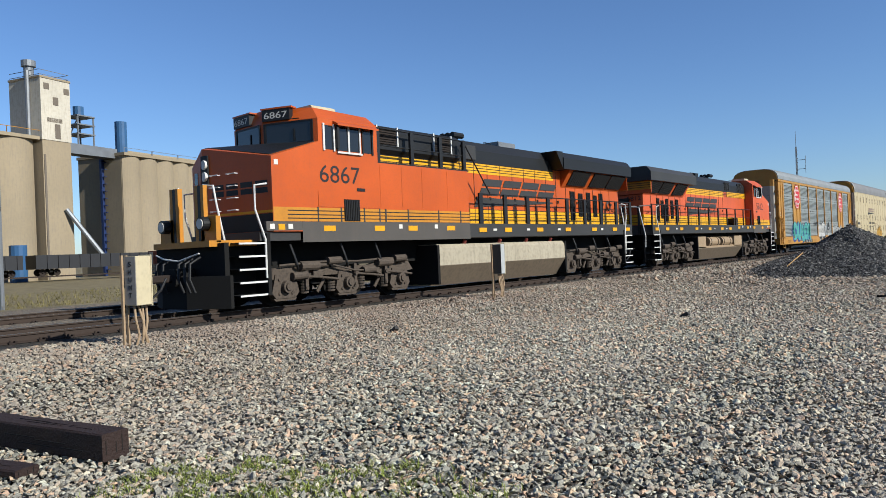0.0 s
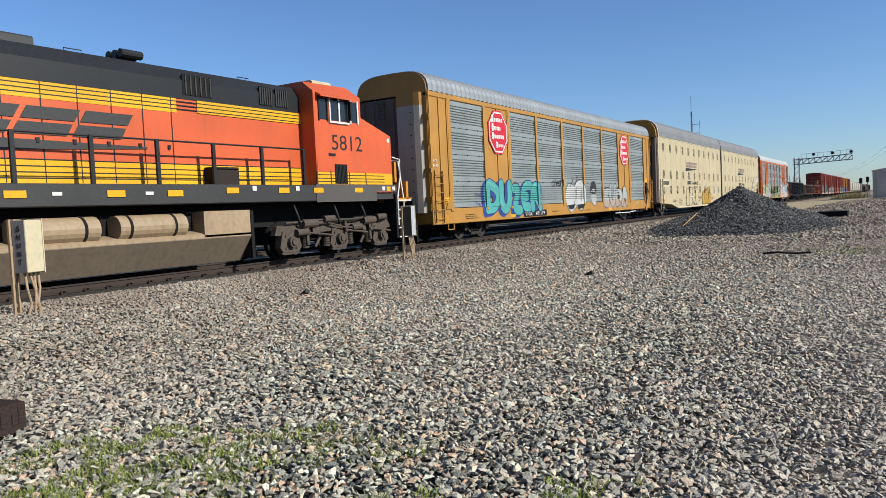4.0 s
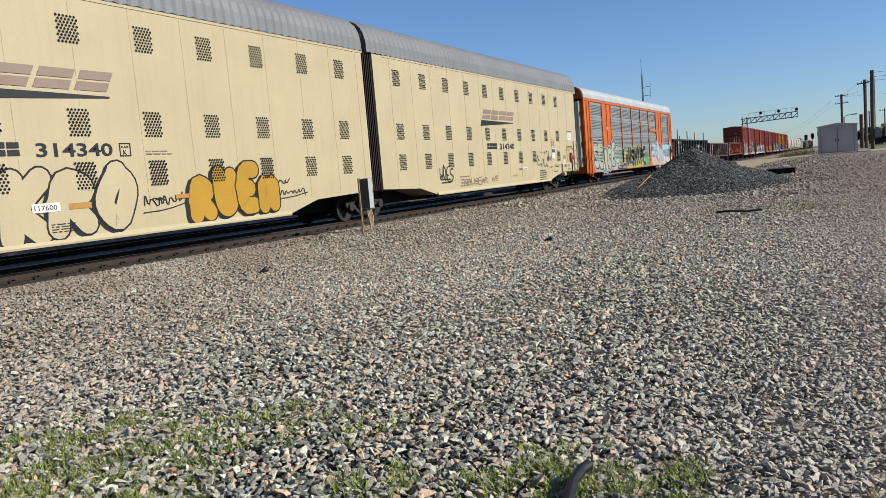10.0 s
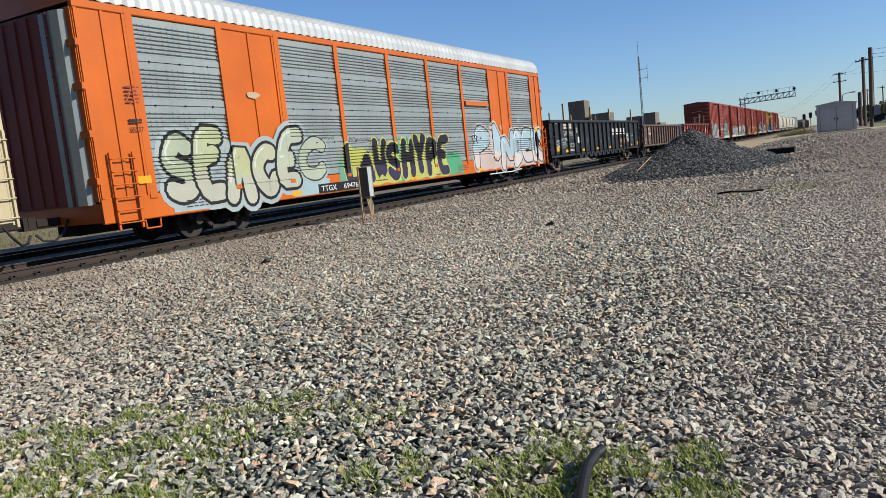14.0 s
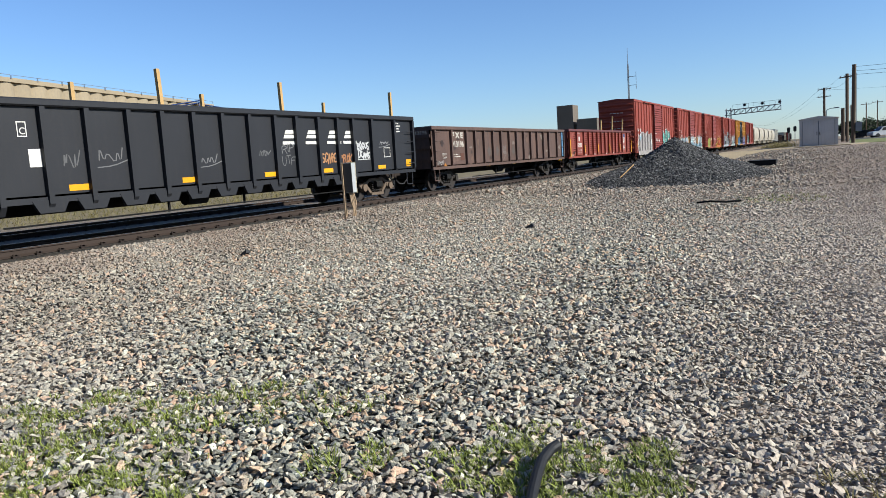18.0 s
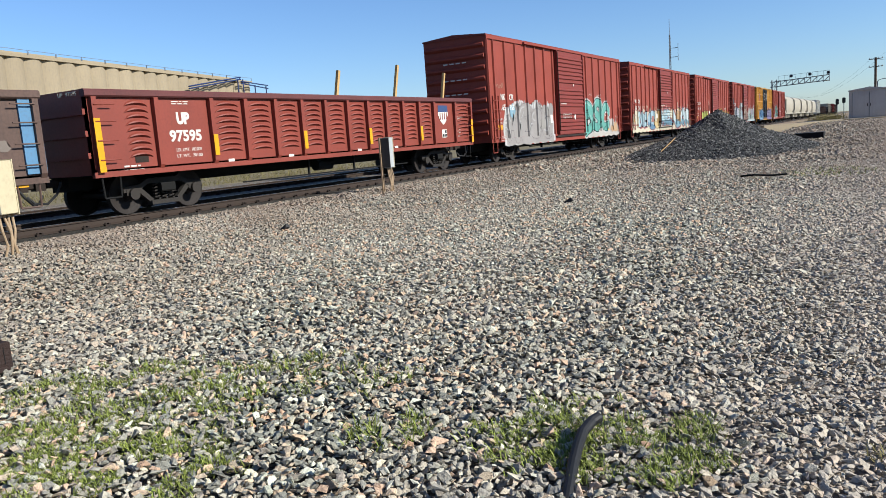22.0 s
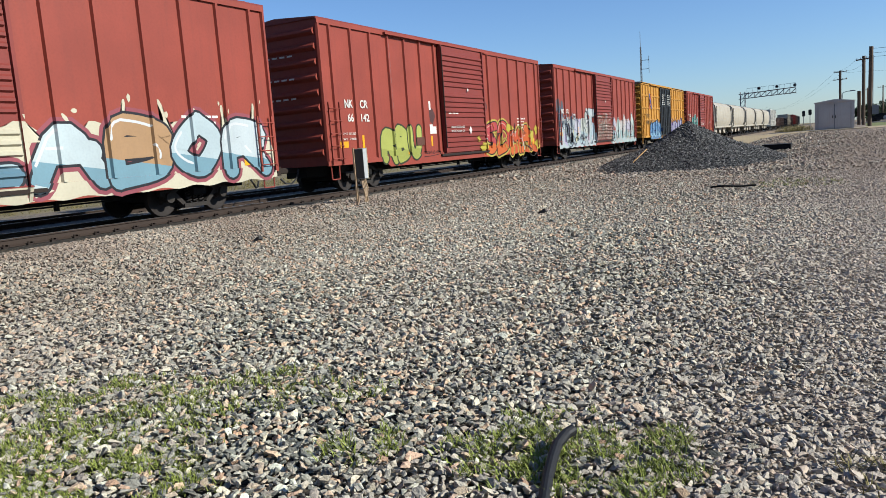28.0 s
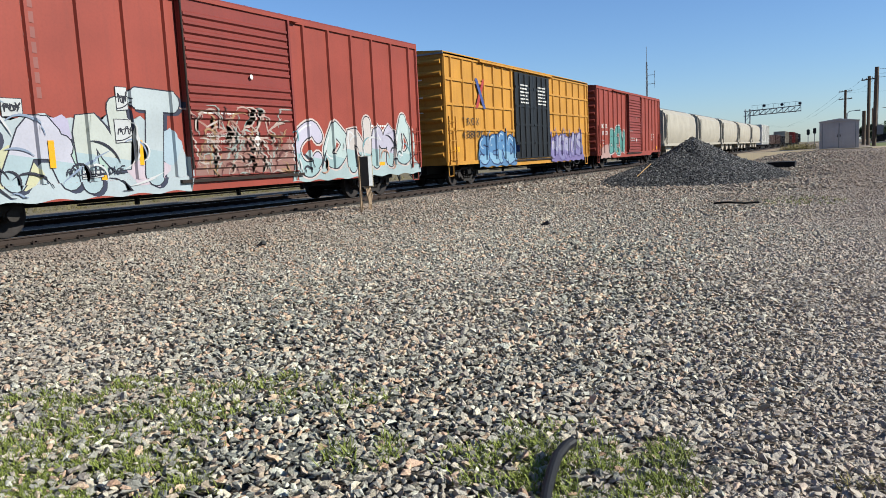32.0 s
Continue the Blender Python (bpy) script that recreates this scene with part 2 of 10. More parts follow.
# Bed below the loose stones: shade of the gaps is put into its dark colour.
M_GAPSHADE = stones("gravel_gap_shade", 0.03, [(r * 0.18, g * 0.16, b * 0.135) for r, g, b in GREYS], 1.0, (0.42, 0.35, 0.28), patch=0.55)
# Ballast between the rails, coloured dark for the shade under the train.
M_SHADEBED = stones("shade_dark_track_ballast", 0.05, [(r * 0.26, g * 0.24, b * 0.22) for r, g, b in GREYS], 1.0, (0.05, 0.042, 0.036), patch=0.4)
GREYS = [tuple(min(0.74, v) for v in (r * 1.90, g * 1.78, b * 1.54)) for r, g, b in GREYS]
M_STONE = stone_bits("gravel_stone", GREYS, dust=(0.60, 0.51, 0.41))
M_STONE_ONE = stone_bits("single_stone", GREYS, single=True)
M_PILE = stones("pile_stone", 0.09, [(0.05, 0.049, 0.046), (0.08, 0.078, 0.075), (0.035, 0.034, 0.033), (0.12, 0.115, 0.11), (0.06, 0.059, 0.057)], 1.0, (0.12, 0.12, 0.12), patch=0.2)
M_PILE_BIT = stone_bits("pile_chip", [(0.07, 0.068, 0.064), (0.12, 0.117, 0.11), (0.045, 0.044, 0.042), (0.26, 0.25, 0.23), (0.085, 0.083, 0.08)])
M_ORANGE = paint("orange_paint", lin(202, 90, 26), 0.4, dirt=0.2, fade=0.10, streak=0.10)
M_ORANGE_OLD = paint("faded_orange_paint", lin(214, 96, 50), 0.45, dirt=0.2, fade=0.12, streak=0.15)
M_ORANGE_RACK = paint("rack_orange_paint", lin(203, 99, 17), 0.42, dirt=0.12, fade=0.10, streak=0.12)
M_BLACK = paint("black_paint", (0.010, 0.011, 0.012), 0.5, dirt=0.2, dirt_rgb=(0.05, 0.045, 0.04))
M_SKIRT = paint("dusty_grey_skirt_paint", lin(84, 80, 75), 0.6, dirt=0.35, dirt_rgb=(0.14, 0.11, 0.085), streak=0.2)
M_FADEDRED = paint("faded_red_paint", lin(158, 72, 62), 0.6, dirt=0.3)
M_DULLAMBER = paint("dull_amber_tape", lin(186, 138, 66), 0.6, dirt=0.3)
M_DKGREY = paint("dark_grey_paint", (0.042, 0.041, 0.039), 0.5, dirt=0.3, dirt_rgb=(0.10, 0.085, 0.07))
M_YELLOW = paint("yellow_stripe", lin(240, 176, 10), 0.42, dirt=0.15, streak=0.1)
M_AMBER = paint("dusty_amber_stripe", lin(206, 138, 34), 0.5, dirt=0.25, streak=0.1)
M_TANKTAN = paint("brown_tan_tank_paint", lin(172, 148, 116), 0.5, dirt=0.4, dirt_rgb=(0.12, 0.09, 0.065), streak=0.3, size=1.0)
# Down-facing tank flank: dirt, with its shade put into the colour as well.
M_TANKLOW = paint("grimy_shaded_tank_belly", lin(126, 112, 94), 0.6, dirt=0.4, dirt_rgb=(0.07, 0.055, 0.045), streak=0.3, size=1.0)
M_SILVER = paint("tan_tank_paint", lin(204, 192, 166), 0.42, metal=0.25, dirt=0.4, dirt_rgb=(0.12, 0.095, 0.07), streak=0.3, size=1.0)
M_TRUCK = paint("dusty_truck_steel", lin(48, 43, 38), 0.8, dirt=0.6, dirt_rgb=(0.05, 0.045, 0.04), bump=0.4)
M_LOCOTRUCK = paint("dusty_locomotive_truck", lin(88, 77, 66), 0.85, dirt=0.85, dirt_rgb=(0.025, 0.022, 0.02), bump=0.4)
M_RUST = paint("rusty_steel", lin(44, 34, 28), 0.85, dirt=0.5, dirt_rgb=(0.05, 0.035, 0.025), bump=0.4)
# Grimy black; the undercarriage's shade is put into this near-black colour too.
M_UNDER = paint("grimy_shade_black", (0.006, 0.0056, 0.005), 0.95, dirt=0.3, dirt_rgb=(0.02, 0.017, 0.014))
M_TRUCKTAN = paint("rust_dusted_truck_steel", lin(112, 96, 80), 0.85, dirt=0.6, dirt_rgb=(0.07, 0.05, 0.04), bump=0.4)
M_WHEEL = paint("dark_wheel_steel", lin(40, 33, 29), 0.75, dirt=0.5, dirt_rgb=(0.02, 0.016, 0.013), bump=0.2)
M_GLASS = glass_dark("cab_glass")
M_WHITE = paint("white_paint", lin(226, 224, 214), 0.5, dirt=0.25, streak=0.1)
M_HAND = paint("white_handrail", lin(228, 226, 220), 0.4, dirt=0.2)
M_KYELLOW = paint("rack_yellow_paint", lin(182, 133, 58), 0.5, dirt=0.16, streak=0.15, dirt_rgb=(0.2, 0.1, 0.03))
M_ASPHALT = paint("asphalt", (0.07, 0.068, 0.066), 0.9, dirt=0.3, bump=0.3)
M_LEAF = paint("tree_leaf", (0.05, 0.075, 0.03), 0.7, dirt=0.0, fade=0.3, island=0.5)
M_CARWHITE = paint("white_car_paint", lin(222, 222, 220), 0.25, dirt=0.08)
M_CARGREY = paint("silver_car_paint", lin(150, 154, 158), 0.25, metal=0.5, dirt=0.08)
M_CARDARK = paint("dark_car_paint", (0.02, 0.022, 0.026), 0.25, dirt=0.08)
M_VERGE = paint("green_verge", lin(124, 130, 70), 0.95, dirt=0.4, dirt_rgb=(0.2, 0.16, 0.1), fade=0.3, bump=0.5, size=1)
M_STUCCO = paint("grey_stucco", lin(150, 146, 140), 0.9, dirt=0.2, size=0.5)
M_GALV = paint("galvanised_panel", lin(158, 164, 162), 0.48, metal=0.3, dirt=0.2, streak=0.12, island=0.08)
M_GALV_ROOF = paint("galvanised_roof", lin(150, 154, 155), 0.5, metal=0.25, dirt=0.2)
M_PALEROOF = paint("bright_galvanised_roof", lin(192, 193, 190), 0.5, metal=0.2, dirt=0.2)
M_GREY_ROOF = paint("grey_roof_paint", lin(128, 128, 128), 0.55, dirt=0.2)
M_CREAM = paint("cream_paint", lin(197, 181, 143), 0.5, dirt=0.14, streak=0.16, fade=0.05, dirt_rgb=(0.35, 0.24, 0.12))
M_BOXRED = paint("oxide_red_paint", lin(150, 66, 50), 0.6, dirt=0.2, streak=0.18, dirt_rgb=(0.09, 0.035, 0.03))
M_BOXRED2 = paint("dark_oxide_red_paint", lin(134, 56, 47), 0.6, dirt=0.25, streak=0.2, dirt_rgb=(0.07, 0.03, 0.025))
M_GONRED = paint("gondola_red_paint", lin(142, 66, 52), 0.55, dirt=0.25, streak=0.15, dirt_rgb=(0.08, 0.035, 0.025))
M_RUSTRIM = paint("rust_worn_red_rim", lin(104, 56, 54), 0.65, dirt=0.6, dirt_rgb=(0.06, 0.03, 0.03), streak=0.2, size=3)
M_GONBLK = paint("gondola_black_paint", (0.018, 0.019, 0.023), 0.55, dirt=0.25, dirt_rgb=(0.05, 0.046, 0.042), streak=0.12)
M_GONBRN = paint("gondola_brown_paint", lin(99, 77, 67), 0.65, dirt=0.6, streak=0.55, fade=0.22, dirt_rgb=(0.05, 0.035, 0.03))
M_BOXYEL = paint("boxcar_yellow_paint", lin(198, 142, 50), 0.6, dirt=0.25, streak=0.25, dirt_rgb=(0.16, 0.07, 0.02))
M_HOPPER = paint("hopper_white_paint", lin(182, 174, 156), 0.6, dirt=0.25, streak=0.25, dirt_rgb=(0.2, 0.14, 0.1))
M_RUST2 = paint("brown_rust_patch", lin(96, 62, 48), 0.8, dirt=0.4, dirt_rgb=(0.05, 0.03, 0.025), bump=0.2)
M_BLUE = paint("blue_paint", lin(96, 140, 176), 0.5, dirt=0.3)
M_RAIL = paint("rail_steel", lin(64, 52, 44), 0.75, metal=0.2, dirt=0.5, dirt_rgb=(0.06, 0.04, 0.03), bump=0.2)
M_RAILTOP = paint("polished_rail_head", lin(150, 148, 146), 0.3, metal=0.9, dirt=0.2)
M_TIE = paint("old_tie_wood", lin(38, 31, 27), 0.9, dirt=0.5, bump=0.5, streak=0.2)
M_TIMBER = paint("creosoted_timber", lin(52, 36, 30), 0.75, dirt=0.5, dirt_rgb=(0.016, 0.011, 0.009), bump=0.8, size=4)
M_CONC = paint("weathered_concrete", lin(166, 151, 124), 0.9, dirt=0.35, streak=0.5, size=0.25, dirt_rgb=(0.26, 0.22, 0.18))
M_CONC2 = paint("far_concrete", lin(122, 112, 100), 0.9, dirt=0.3, streak=0.3, size=0.2)
M_CONCPALE = paint("whitewashed_concrete", lin(214, 206, 188), 0.9, dirt=0.35, streak=0.5, size=0.25, dirt_rgb=(0.3, 0.26, 0.2))
M_SHED = paint("tan_sheet_metal", lin(206, 190, 158), 0.6, dirt=0.15, streak=0.1, size=0.3)
M_BOXCASE = paint("tan_box_paint", lin(214, 200, 164), 0.5, dirt=0.2, streak=0.12)
M_BOXSIDE = paint("weathered_grey_box", lin(188, 190, 188), 0.5, dirt=0.2)
M_CONDUIT = paint("tan_conduit", lin(176, 150, 118), 0.6, dirt=0.35)
M_HUT = paint("aluminium_hut", lin(212, 204, 196), 0.55, metal=0.0, dirt=0.15, streak=0.1)
M_WOODPOLE = paint("pole_wood", lin(104, 88, 74), 0.9, dirt=0.4, streak=0.3)
M_STEEL = paint("galvanised_steel", lin(140, 144, 148), 0.5, metal=0.4, dirt=0.2)
M_GRASS = paint("grass_blade", lin(136, 146, 66), 0.8, dirt=0.0, fade=0.3, island=0.45)
M_DRYGRASS = paint("dry_grass_blade", lin(136, 126, 78), 0.85, dirt=0.0, fade=0.3, island=0.4)
M_HOSE = paint("black_rubber_hose", (0.012, 0.012, 0.013), 0.6, dirt=0.2, dirt_rgb=(0.06, 0.055, 0.05))
M_DIRT = paint("dry_earth", lin(150, 132, 108), 0.95, dirt=0.3, bump=0.6, size=3)
M_STAKE = paint("pale_timber_stake", lin(206, 168, 108), 0.7, dirt=0.25, streak=0.2)
M_REDSIGN = paint("red_sign_paint", lin(204, 36, 52), 0.45, dirt=0.1)
M_LOGO = paint("brown_logo_paint", lin(150, 128, 112), 0.5, dirt=0.15)
M_REFL = paint("yellow_reflector", lin(238, 170, 10), 0.4, dirt=0.15)
M_DOORGREY = paint("weathered_brown_grey_door", lin(112, 96, 86), 0.7, dirt=0.45, dirt_rgb=(0.06, 0.045, 0.035), streak=0.4)
M_DOORPALE = paint("pale_galvanised_door_edge", lin(186, 178, 162), 0.5, dirt=0.25, dirt_rgb=(0.2, 0.17, 0.14), streak=0.15)
M_TEXTBLK = paint("black_lettering", (0.02, 0.02, 0.022), 0.5, dirt=0.1)
M_TEXTWHT = paint("white_lettering", lin(232, 228, 218), 0.5, dirt=0.15)


# ---- building helpers ----
def part(name, bm, material, parent=None, label="", smooth=False):
    me = bpy.data.meshes.new(name)
    bm.normal_update()
    bm.to_mesh(me)
    bm.free()
    if smooth:
        me.polygons.foreach_set("use_smooth", [True] * len(me.polygons))
        me.set_sharp_from_angle(angle=radians(40))
    for m in material if isinstance(material, (list, tuple)) else [material]:
        me.materials.append(m)
    ob = new(name, me)
    if parent is not None:
        ob.parent = parent
    if label:
        ob["label"] = label
    return ob


def twin(ob, x=0.0, y=0.0, z=0.0, m=None):
    """Another part with the same mesh under the same thing."""
    c = ob.copy()
    scene.collection.objects.link(c)
    c.matrix_basis = m if m is not None else pose(x, y, z)
    return c


def thing(name, label, category, group="", kind="", at=None):
    ob = tagged(new(name), label, category, group, kind)
    if at is not None:
        ob.matrix_basis = at
    return ob


def B():
    return bmesh.new()


def prism(bm, pts, a, b, axis="y"):
    """A solid: the outline pts (two coordinates) drawn from a to b along the axis."""
    def at(p, s):
        return {"x": (s, p[0], p[1]), "y": (p[0], s, p[1]), "z": (p[0], p[1], s)}[axis]
    v0 = [bm.verts.new(at(p, a)) for p in pts]
    v1 = [bm.verts.new(at(p, b)) for p in pts]
    fs = [bm.faces.new(v0), bm.faces.new(v1[::-1])]
    for i in range(len(pts)):
        j = (i + 1) % len(pts)
        fs.append(bm.faces.new((v0[j], v0[i], v1[i], v1[j])))
    return fs


def box(bm, x0, x1, y0, y1, z0, z1, bevel=0.0):
    if bevel:
        b = min(bevel, (x1 - x0) / 2.2, (z1 - z0) / 2.2)
        prism(bm, [(x0 + b, z0), (x1 - b, z0), (x1, z0 + b), (x1, z1 - b), (x1 - b, z1), (x0 + b, z1), (x0, z1 - b), (x0, z0 + b)], y0, y1)
    else:
        prism(bm, [(x0, z0), (x1, z0), (x1, z1), (x0, z1)], y0, y1)
    return bm


def rod(bm, p, q, r, n=8):
    p, q = Vector(p), Vector(q)
    d = (q - p).normalized()
    u = d.orthogonal().normalized()
    w = d.cross(u)
    rings = [[bm.verts.new(c + r * (math.cos(2 * math.pi * i / n) * u + math.sin(2 * math.pi * i / n) * w)) for i in range(n)] for c in (p, q)]
    for i in range(n):
        j = (i + 1) % n
        bm.faces.new((rings[0][i], rings[0][j], rings[1][j], rings[1][i]))
    bm.faces.new(rings[0][::-1])
    bm.faces.new(rings[1])
    return bm


def pipe(bm, pts, r, n=6):
    for p, q in zip(pts, pts[1:]):
        rod(bm, p, q, r, n)
    return bm


def lathe(bm, axis_x, prof, n=28):
    """Turned solid about the x axis; prof: (x, radius)."""
    rings = []
    for x, r in prof:
        rings.append([bm.verts.new((axis_x + x, r * math.cos(2 * math.pi * i / n), r * math.sin(2 * math.pi * i / n))) for i in range(n)])
    for a, b in zip(rings, rings[1:]):
        for i in range(n):
            j = (i + 1) % n
            bm.faces.new((a[i], b[i], b[j], a[j]))
    bm.faces.new(rings[0])
    bm.faces.new(rings[-1][::-1])
    return bm


FACE = Matrix(((0, 0, 1, 0), (1, 0, 0, 0), (0, 1, 0, 0), (0, 0, 0, 1)))  # text right -> +y, up -> +z, out -> +x


def letters(name, text, parent, x, y, z, height, material, width=None, fat=0.0, slant=0.0, turn=None, label="", depth=0.002, spacing=1.0):
    cu = bpy.data.curves.new(name, "FONT")
    cu.body, cu.size, cu.offset, cu.shear, cu.extrude, cu.space_character = text, height / 0.72, fat, slant, depth, spacing
    cu.resolution_u = 3
    tmp = new("tmp", cu)
    bpy.context.view_layer.update()
    me = bpy.data.meshes.new_from_object(tmp.evaluated_get(bpy.context.evaluated_depsgraph_get()))
    bpy.data.objects.remove(tmp)
    bpy.data.curves.remove(cu)
    me.name = name
    xs = [v.co.x for v in me.vertices]
    sx = width / (max(xs) - min(xs)) if width and xs else 1.0
    me.transform(Matrix.Translation((-min(xs) * sx, 0, 0)) @ Matrix.Diagonal((sx, 1, 1, 1)))
    me.materials.clear()
    me.materials.append(material)
    ob = new(name, me)
    ob.parent = parent
    ob.matrix_basis = Matrix.Translation((x, y, z)) @ (turn if turn is not None else FACE)
    if label:
        ob["label"] = label
    return ob


def plate(bm, x, pts, d=0.004):
    """A flat painted shape on a side that faces +x: pts in (y, z)."""
    a = [bm.verts.new((x, p[0], p[1])) for p in pts]
    b = [bm.verts.new((x + d, p[0], p[1])) for p in pts]
    bm.faces.new(b)
    for i in range(len(pts)):
        j = (i + 1) % len(pts)
        bm.faces.new((a[i], a[j], b[j], b[i]))
    return bm


def bars(bm, x, y, z, w, h, n, rng, d=0.004):
    """Small unreadable writing as plain bars."""
    pitch = h / n
    for i in range(n):
        a = y
        while a < y + w * rng.uniform(0.7, 1.0):
            b = min(a + rng.uniform(0.05, 0.2), y + w)
            zz = z + h - (i + 1) * pitch
            plate(bm, x, [(a, zz), (b, zz), (b, zz + pitch * 0.4), (a, zz + pitch * 0.4)], d)
            a = b + 0.04
    return bm


def blob(cy, cz, ry, rz, n=18, wob=0.12, ph=0.0):
    return [(cy + ry * (1 + wob * math.sin(3 * a + ph)) * math.cos(a), cz + rz * (1 + wob * math.sin(5 * a + 2 * ph)) * math.sin(a)) for a in (2 * math.pi * i / n for i in range(n))]


RAIL_Z, TRACK_X = 0.55, -15.31
DIST = [(0.0, 0.0), (1.0, 8.48), (2.0, 17.0), (3.5, 29.8), (5.5, 47.0), (9.0, 77.35), (13.0, 112.05), (15.5, 133.65), (17.5, 150.85), (21.0, 181.5), (24.5, 212.2), (26.5, 229.7), (29.0, 251.6), (32.0, 277.85)]
MOVERS, WHEELS = [], []


def gone(t):
    ts, ds = zip(*DIST)
    return float(np.interp(t, ts, ds))


def on_track(name, label, category, y, group="train cars", flip=False):
    ob = thing(name, label, category, group)
    MOVERS.append((ob, y, flip))
    ob.matrix_basis = pose(TRACK_X, y, RAIL_Z, 0, 0, 180 if flip else 0)
    return ob


SHARED = {}


def shared(name, make, material, parent, m, label="", smooth=False):
    """A part whose mesh is built once and used again by alike parts."""
    key = (name, make, material.name)
    if key not in SHARED:
        ob = part(name, make(), material, parent, label, smooth)
        SHARED[key] = ob.data
    else:
        ob = new(name, SHARED[key])
        ob.parent = parent
        if label:
            ob["label"] = label
    ob.matrix_basis = m
    return ob


# ---- running gear ----
def wheelset_mesh():
    bm = B()
    for s in (1, -1):
        prof = [(0.735, 0.10), (0.735, 0.34), (0.745, 0.40), (0.70, 0.40), (0.70, 0.457), (0.79, 0.452), (0.83, 0.447), (0.83, 0.39), (0.80, 0.35), (0.80, 0.17), (0.84, 0.14), (0.84, 0.08)]
        lathe(bm, 0, [(s * x, r) for x, r in (prof if s > 0 else prof[::-1])] if s > 0 else [(-x, r) for x, r in prof[::-1]])
    rod(bm, (-0.95, 0, 0), (0.95, 0, 0), 0.085, 10)
    return bm


def loco_wheelset_mesh():
    bm = wheelset_mesh()
    bmesh.ops.scale(bm, vec=(1, 1.12, 1.12), verts=bm.verts)
    return bm


def sideframe_mesh():
    """Three-piece truck frame with its bearing adapters and spring group opening."""
    bm = B()
    top = [(-1.12, 0.50), (-1.12, 0.62), (-0.70, 0.66), (-0.45, 0.78), (0.45, 0.78), (0.70, 0.66), (1.12, 0.62), (1.12, 0.50), (0.72, 0.52), (0.46, 0.66), (0.30, 0.66), (-0.30, 0.66), (-0.46, 0.66), (-0.72, 0.52)]
    prism(bm, top, -0.07, 0.07, "x")
    prism(bm, [(-0.78, 0.54), (-0.66, 0.60), (-0.34, 0.30), (-0.38, 0.20)], -0.06, 0.06, "x")
    prism(bm, [(0.78, 0.54), (0.38, 0.20), (0.34, 0.30), (0.66, 0.60)], -0.06, 0.06, "x")
    box(bm, -0.10, 0.10, -0.42, 0.42, 0.17, 0.27)
    for y in (-0.88, 0.88):
        rod(bm, (-0.02, y, 0.46), (0.15, y, 0.46), 0.13, 12)
        box(bm, -0.07, 0.08, y - 0.17, y + 0.17, 0.44, 0.56)
    return bm


def spring_mesh():
    bm = B()
    pts = [(0.07 * math.cos(i * 1.05), 0.07 * math.sin(i * 1.05), 0.275 + 0.012 * i) for i in range(33)]
    return tube(bm, pts, 0.02, 6)


def bolster_mesh():
    bm = B()
    box(bm, -1.2, 1.2, -0.2, 0.2, 0.45, 0.66, 0.03)
    rod(bm, (0, 0, 0.6), (0, 0, 0.95), 0.22, 12)
    for s in (1, -1):
        box(bm, -1.0, 1.0, s * 0.48 - 0.06, s * 0.48 + 0.06, 0.3, 0.42)
    return bm


def truck(car, y, wheelbase=1.76, frame_mat=None):
    ob = shared("truck", bolster_mesh, M_UNDER, car, pose(0, y, 0))
    for s in (1, -1):
        shared("side_frame", sideframe_mesh, frame_mat or M_TRUCK, ob, pose(s * 0.99, 0, 0, 0, 0, 0 if s > 0 else 180), smooth=False)
    for o in (-0.2, 0.0, 0.2):
        shared("spring", spring_mesh, M_TRUCK, ob, pose(0.99, o, 0))
    for s in (1, -1):
        w = shared("wheelset", wheelset_mesh, M_WHEEL, ob, pose(0, s * wheelbase / 2, 0.457), smooth=True)
        WHEELS.append((w, (0, s * wheelbase / 2, 0.457), 0.457, False))
    return ob


def coupler_mesh():
    bm = B()
    box(bm, -0.09, 0.09, -0.55, 0.45, 0.74, 0.92, 0.03)
    prism(bm, [(-0.16, -0.55), (0.16, -0.62), (0.18, -0.80), (0.02, -0.84), (-0.02, -0.72), (-0.17, -0.76)], 0.70, 0.98, "z")
    return bm


def couplers(car, length):
    shared("coupler", coupler_mesh, M_RUST, car, pose(0, 0.0, 0))
    shared("coupler", coupler_mesh, M_RUST, car, pose(0, length, 0, 0, 0, 180))
    for y, s in ((-0.25, -1), (length + 0.25, 1)):
        bm = B()
        pts = [(0.35, y - s * 0.25, 0.85), (0.38, y - s * 0.1, 0.6), (0.32, y + s * 0.1, 0.42), (0.22, y + s * 0.3, 0.45), (0.15, y + s * 0.42, 0.6)]
        part("air_hose", tube(bm, pts, 0.028), M_HOSE, car)


def ladder(car, y0, y1, z0, z1, rungs, material, x=1.60):
    bm = B()
    for y in (y0, y1):
        box(bm, x, x + 0.05, y - 0.025, y + 0.025, z0, z1)
    lad = part("ladder", bm, material, car)
    for i in range(rungs):
        z = z0 + (z1 - z0) * (i + 0.5) / rungs
        r = part("rung", rod(B(), (x + 0.07, y0 - 0.03, z), (x + 0.07, y1 + 0.03, z), 0.014), material, lad)
    return lad


def stirrup(car, y, material, x=1.5):
    pipe_bm = pipe(B(), [(x, y - 0.22, 0.9), (x, y - 0.2, 0.45), (x, y + 0.2, 0.45), (x, y + 0.22, 0.9)], 0.02)
    part("stirrup_step", pipe_bm, material, car)


def patches(car, name, x, rects, material, label=""):
    for y, z, w, h in rects:
        part(name, plate(B(), x, [(y, z), (y + w, z), (y + w, z + h), (y, z + h)]), material, car, label)


COLOURS = {}


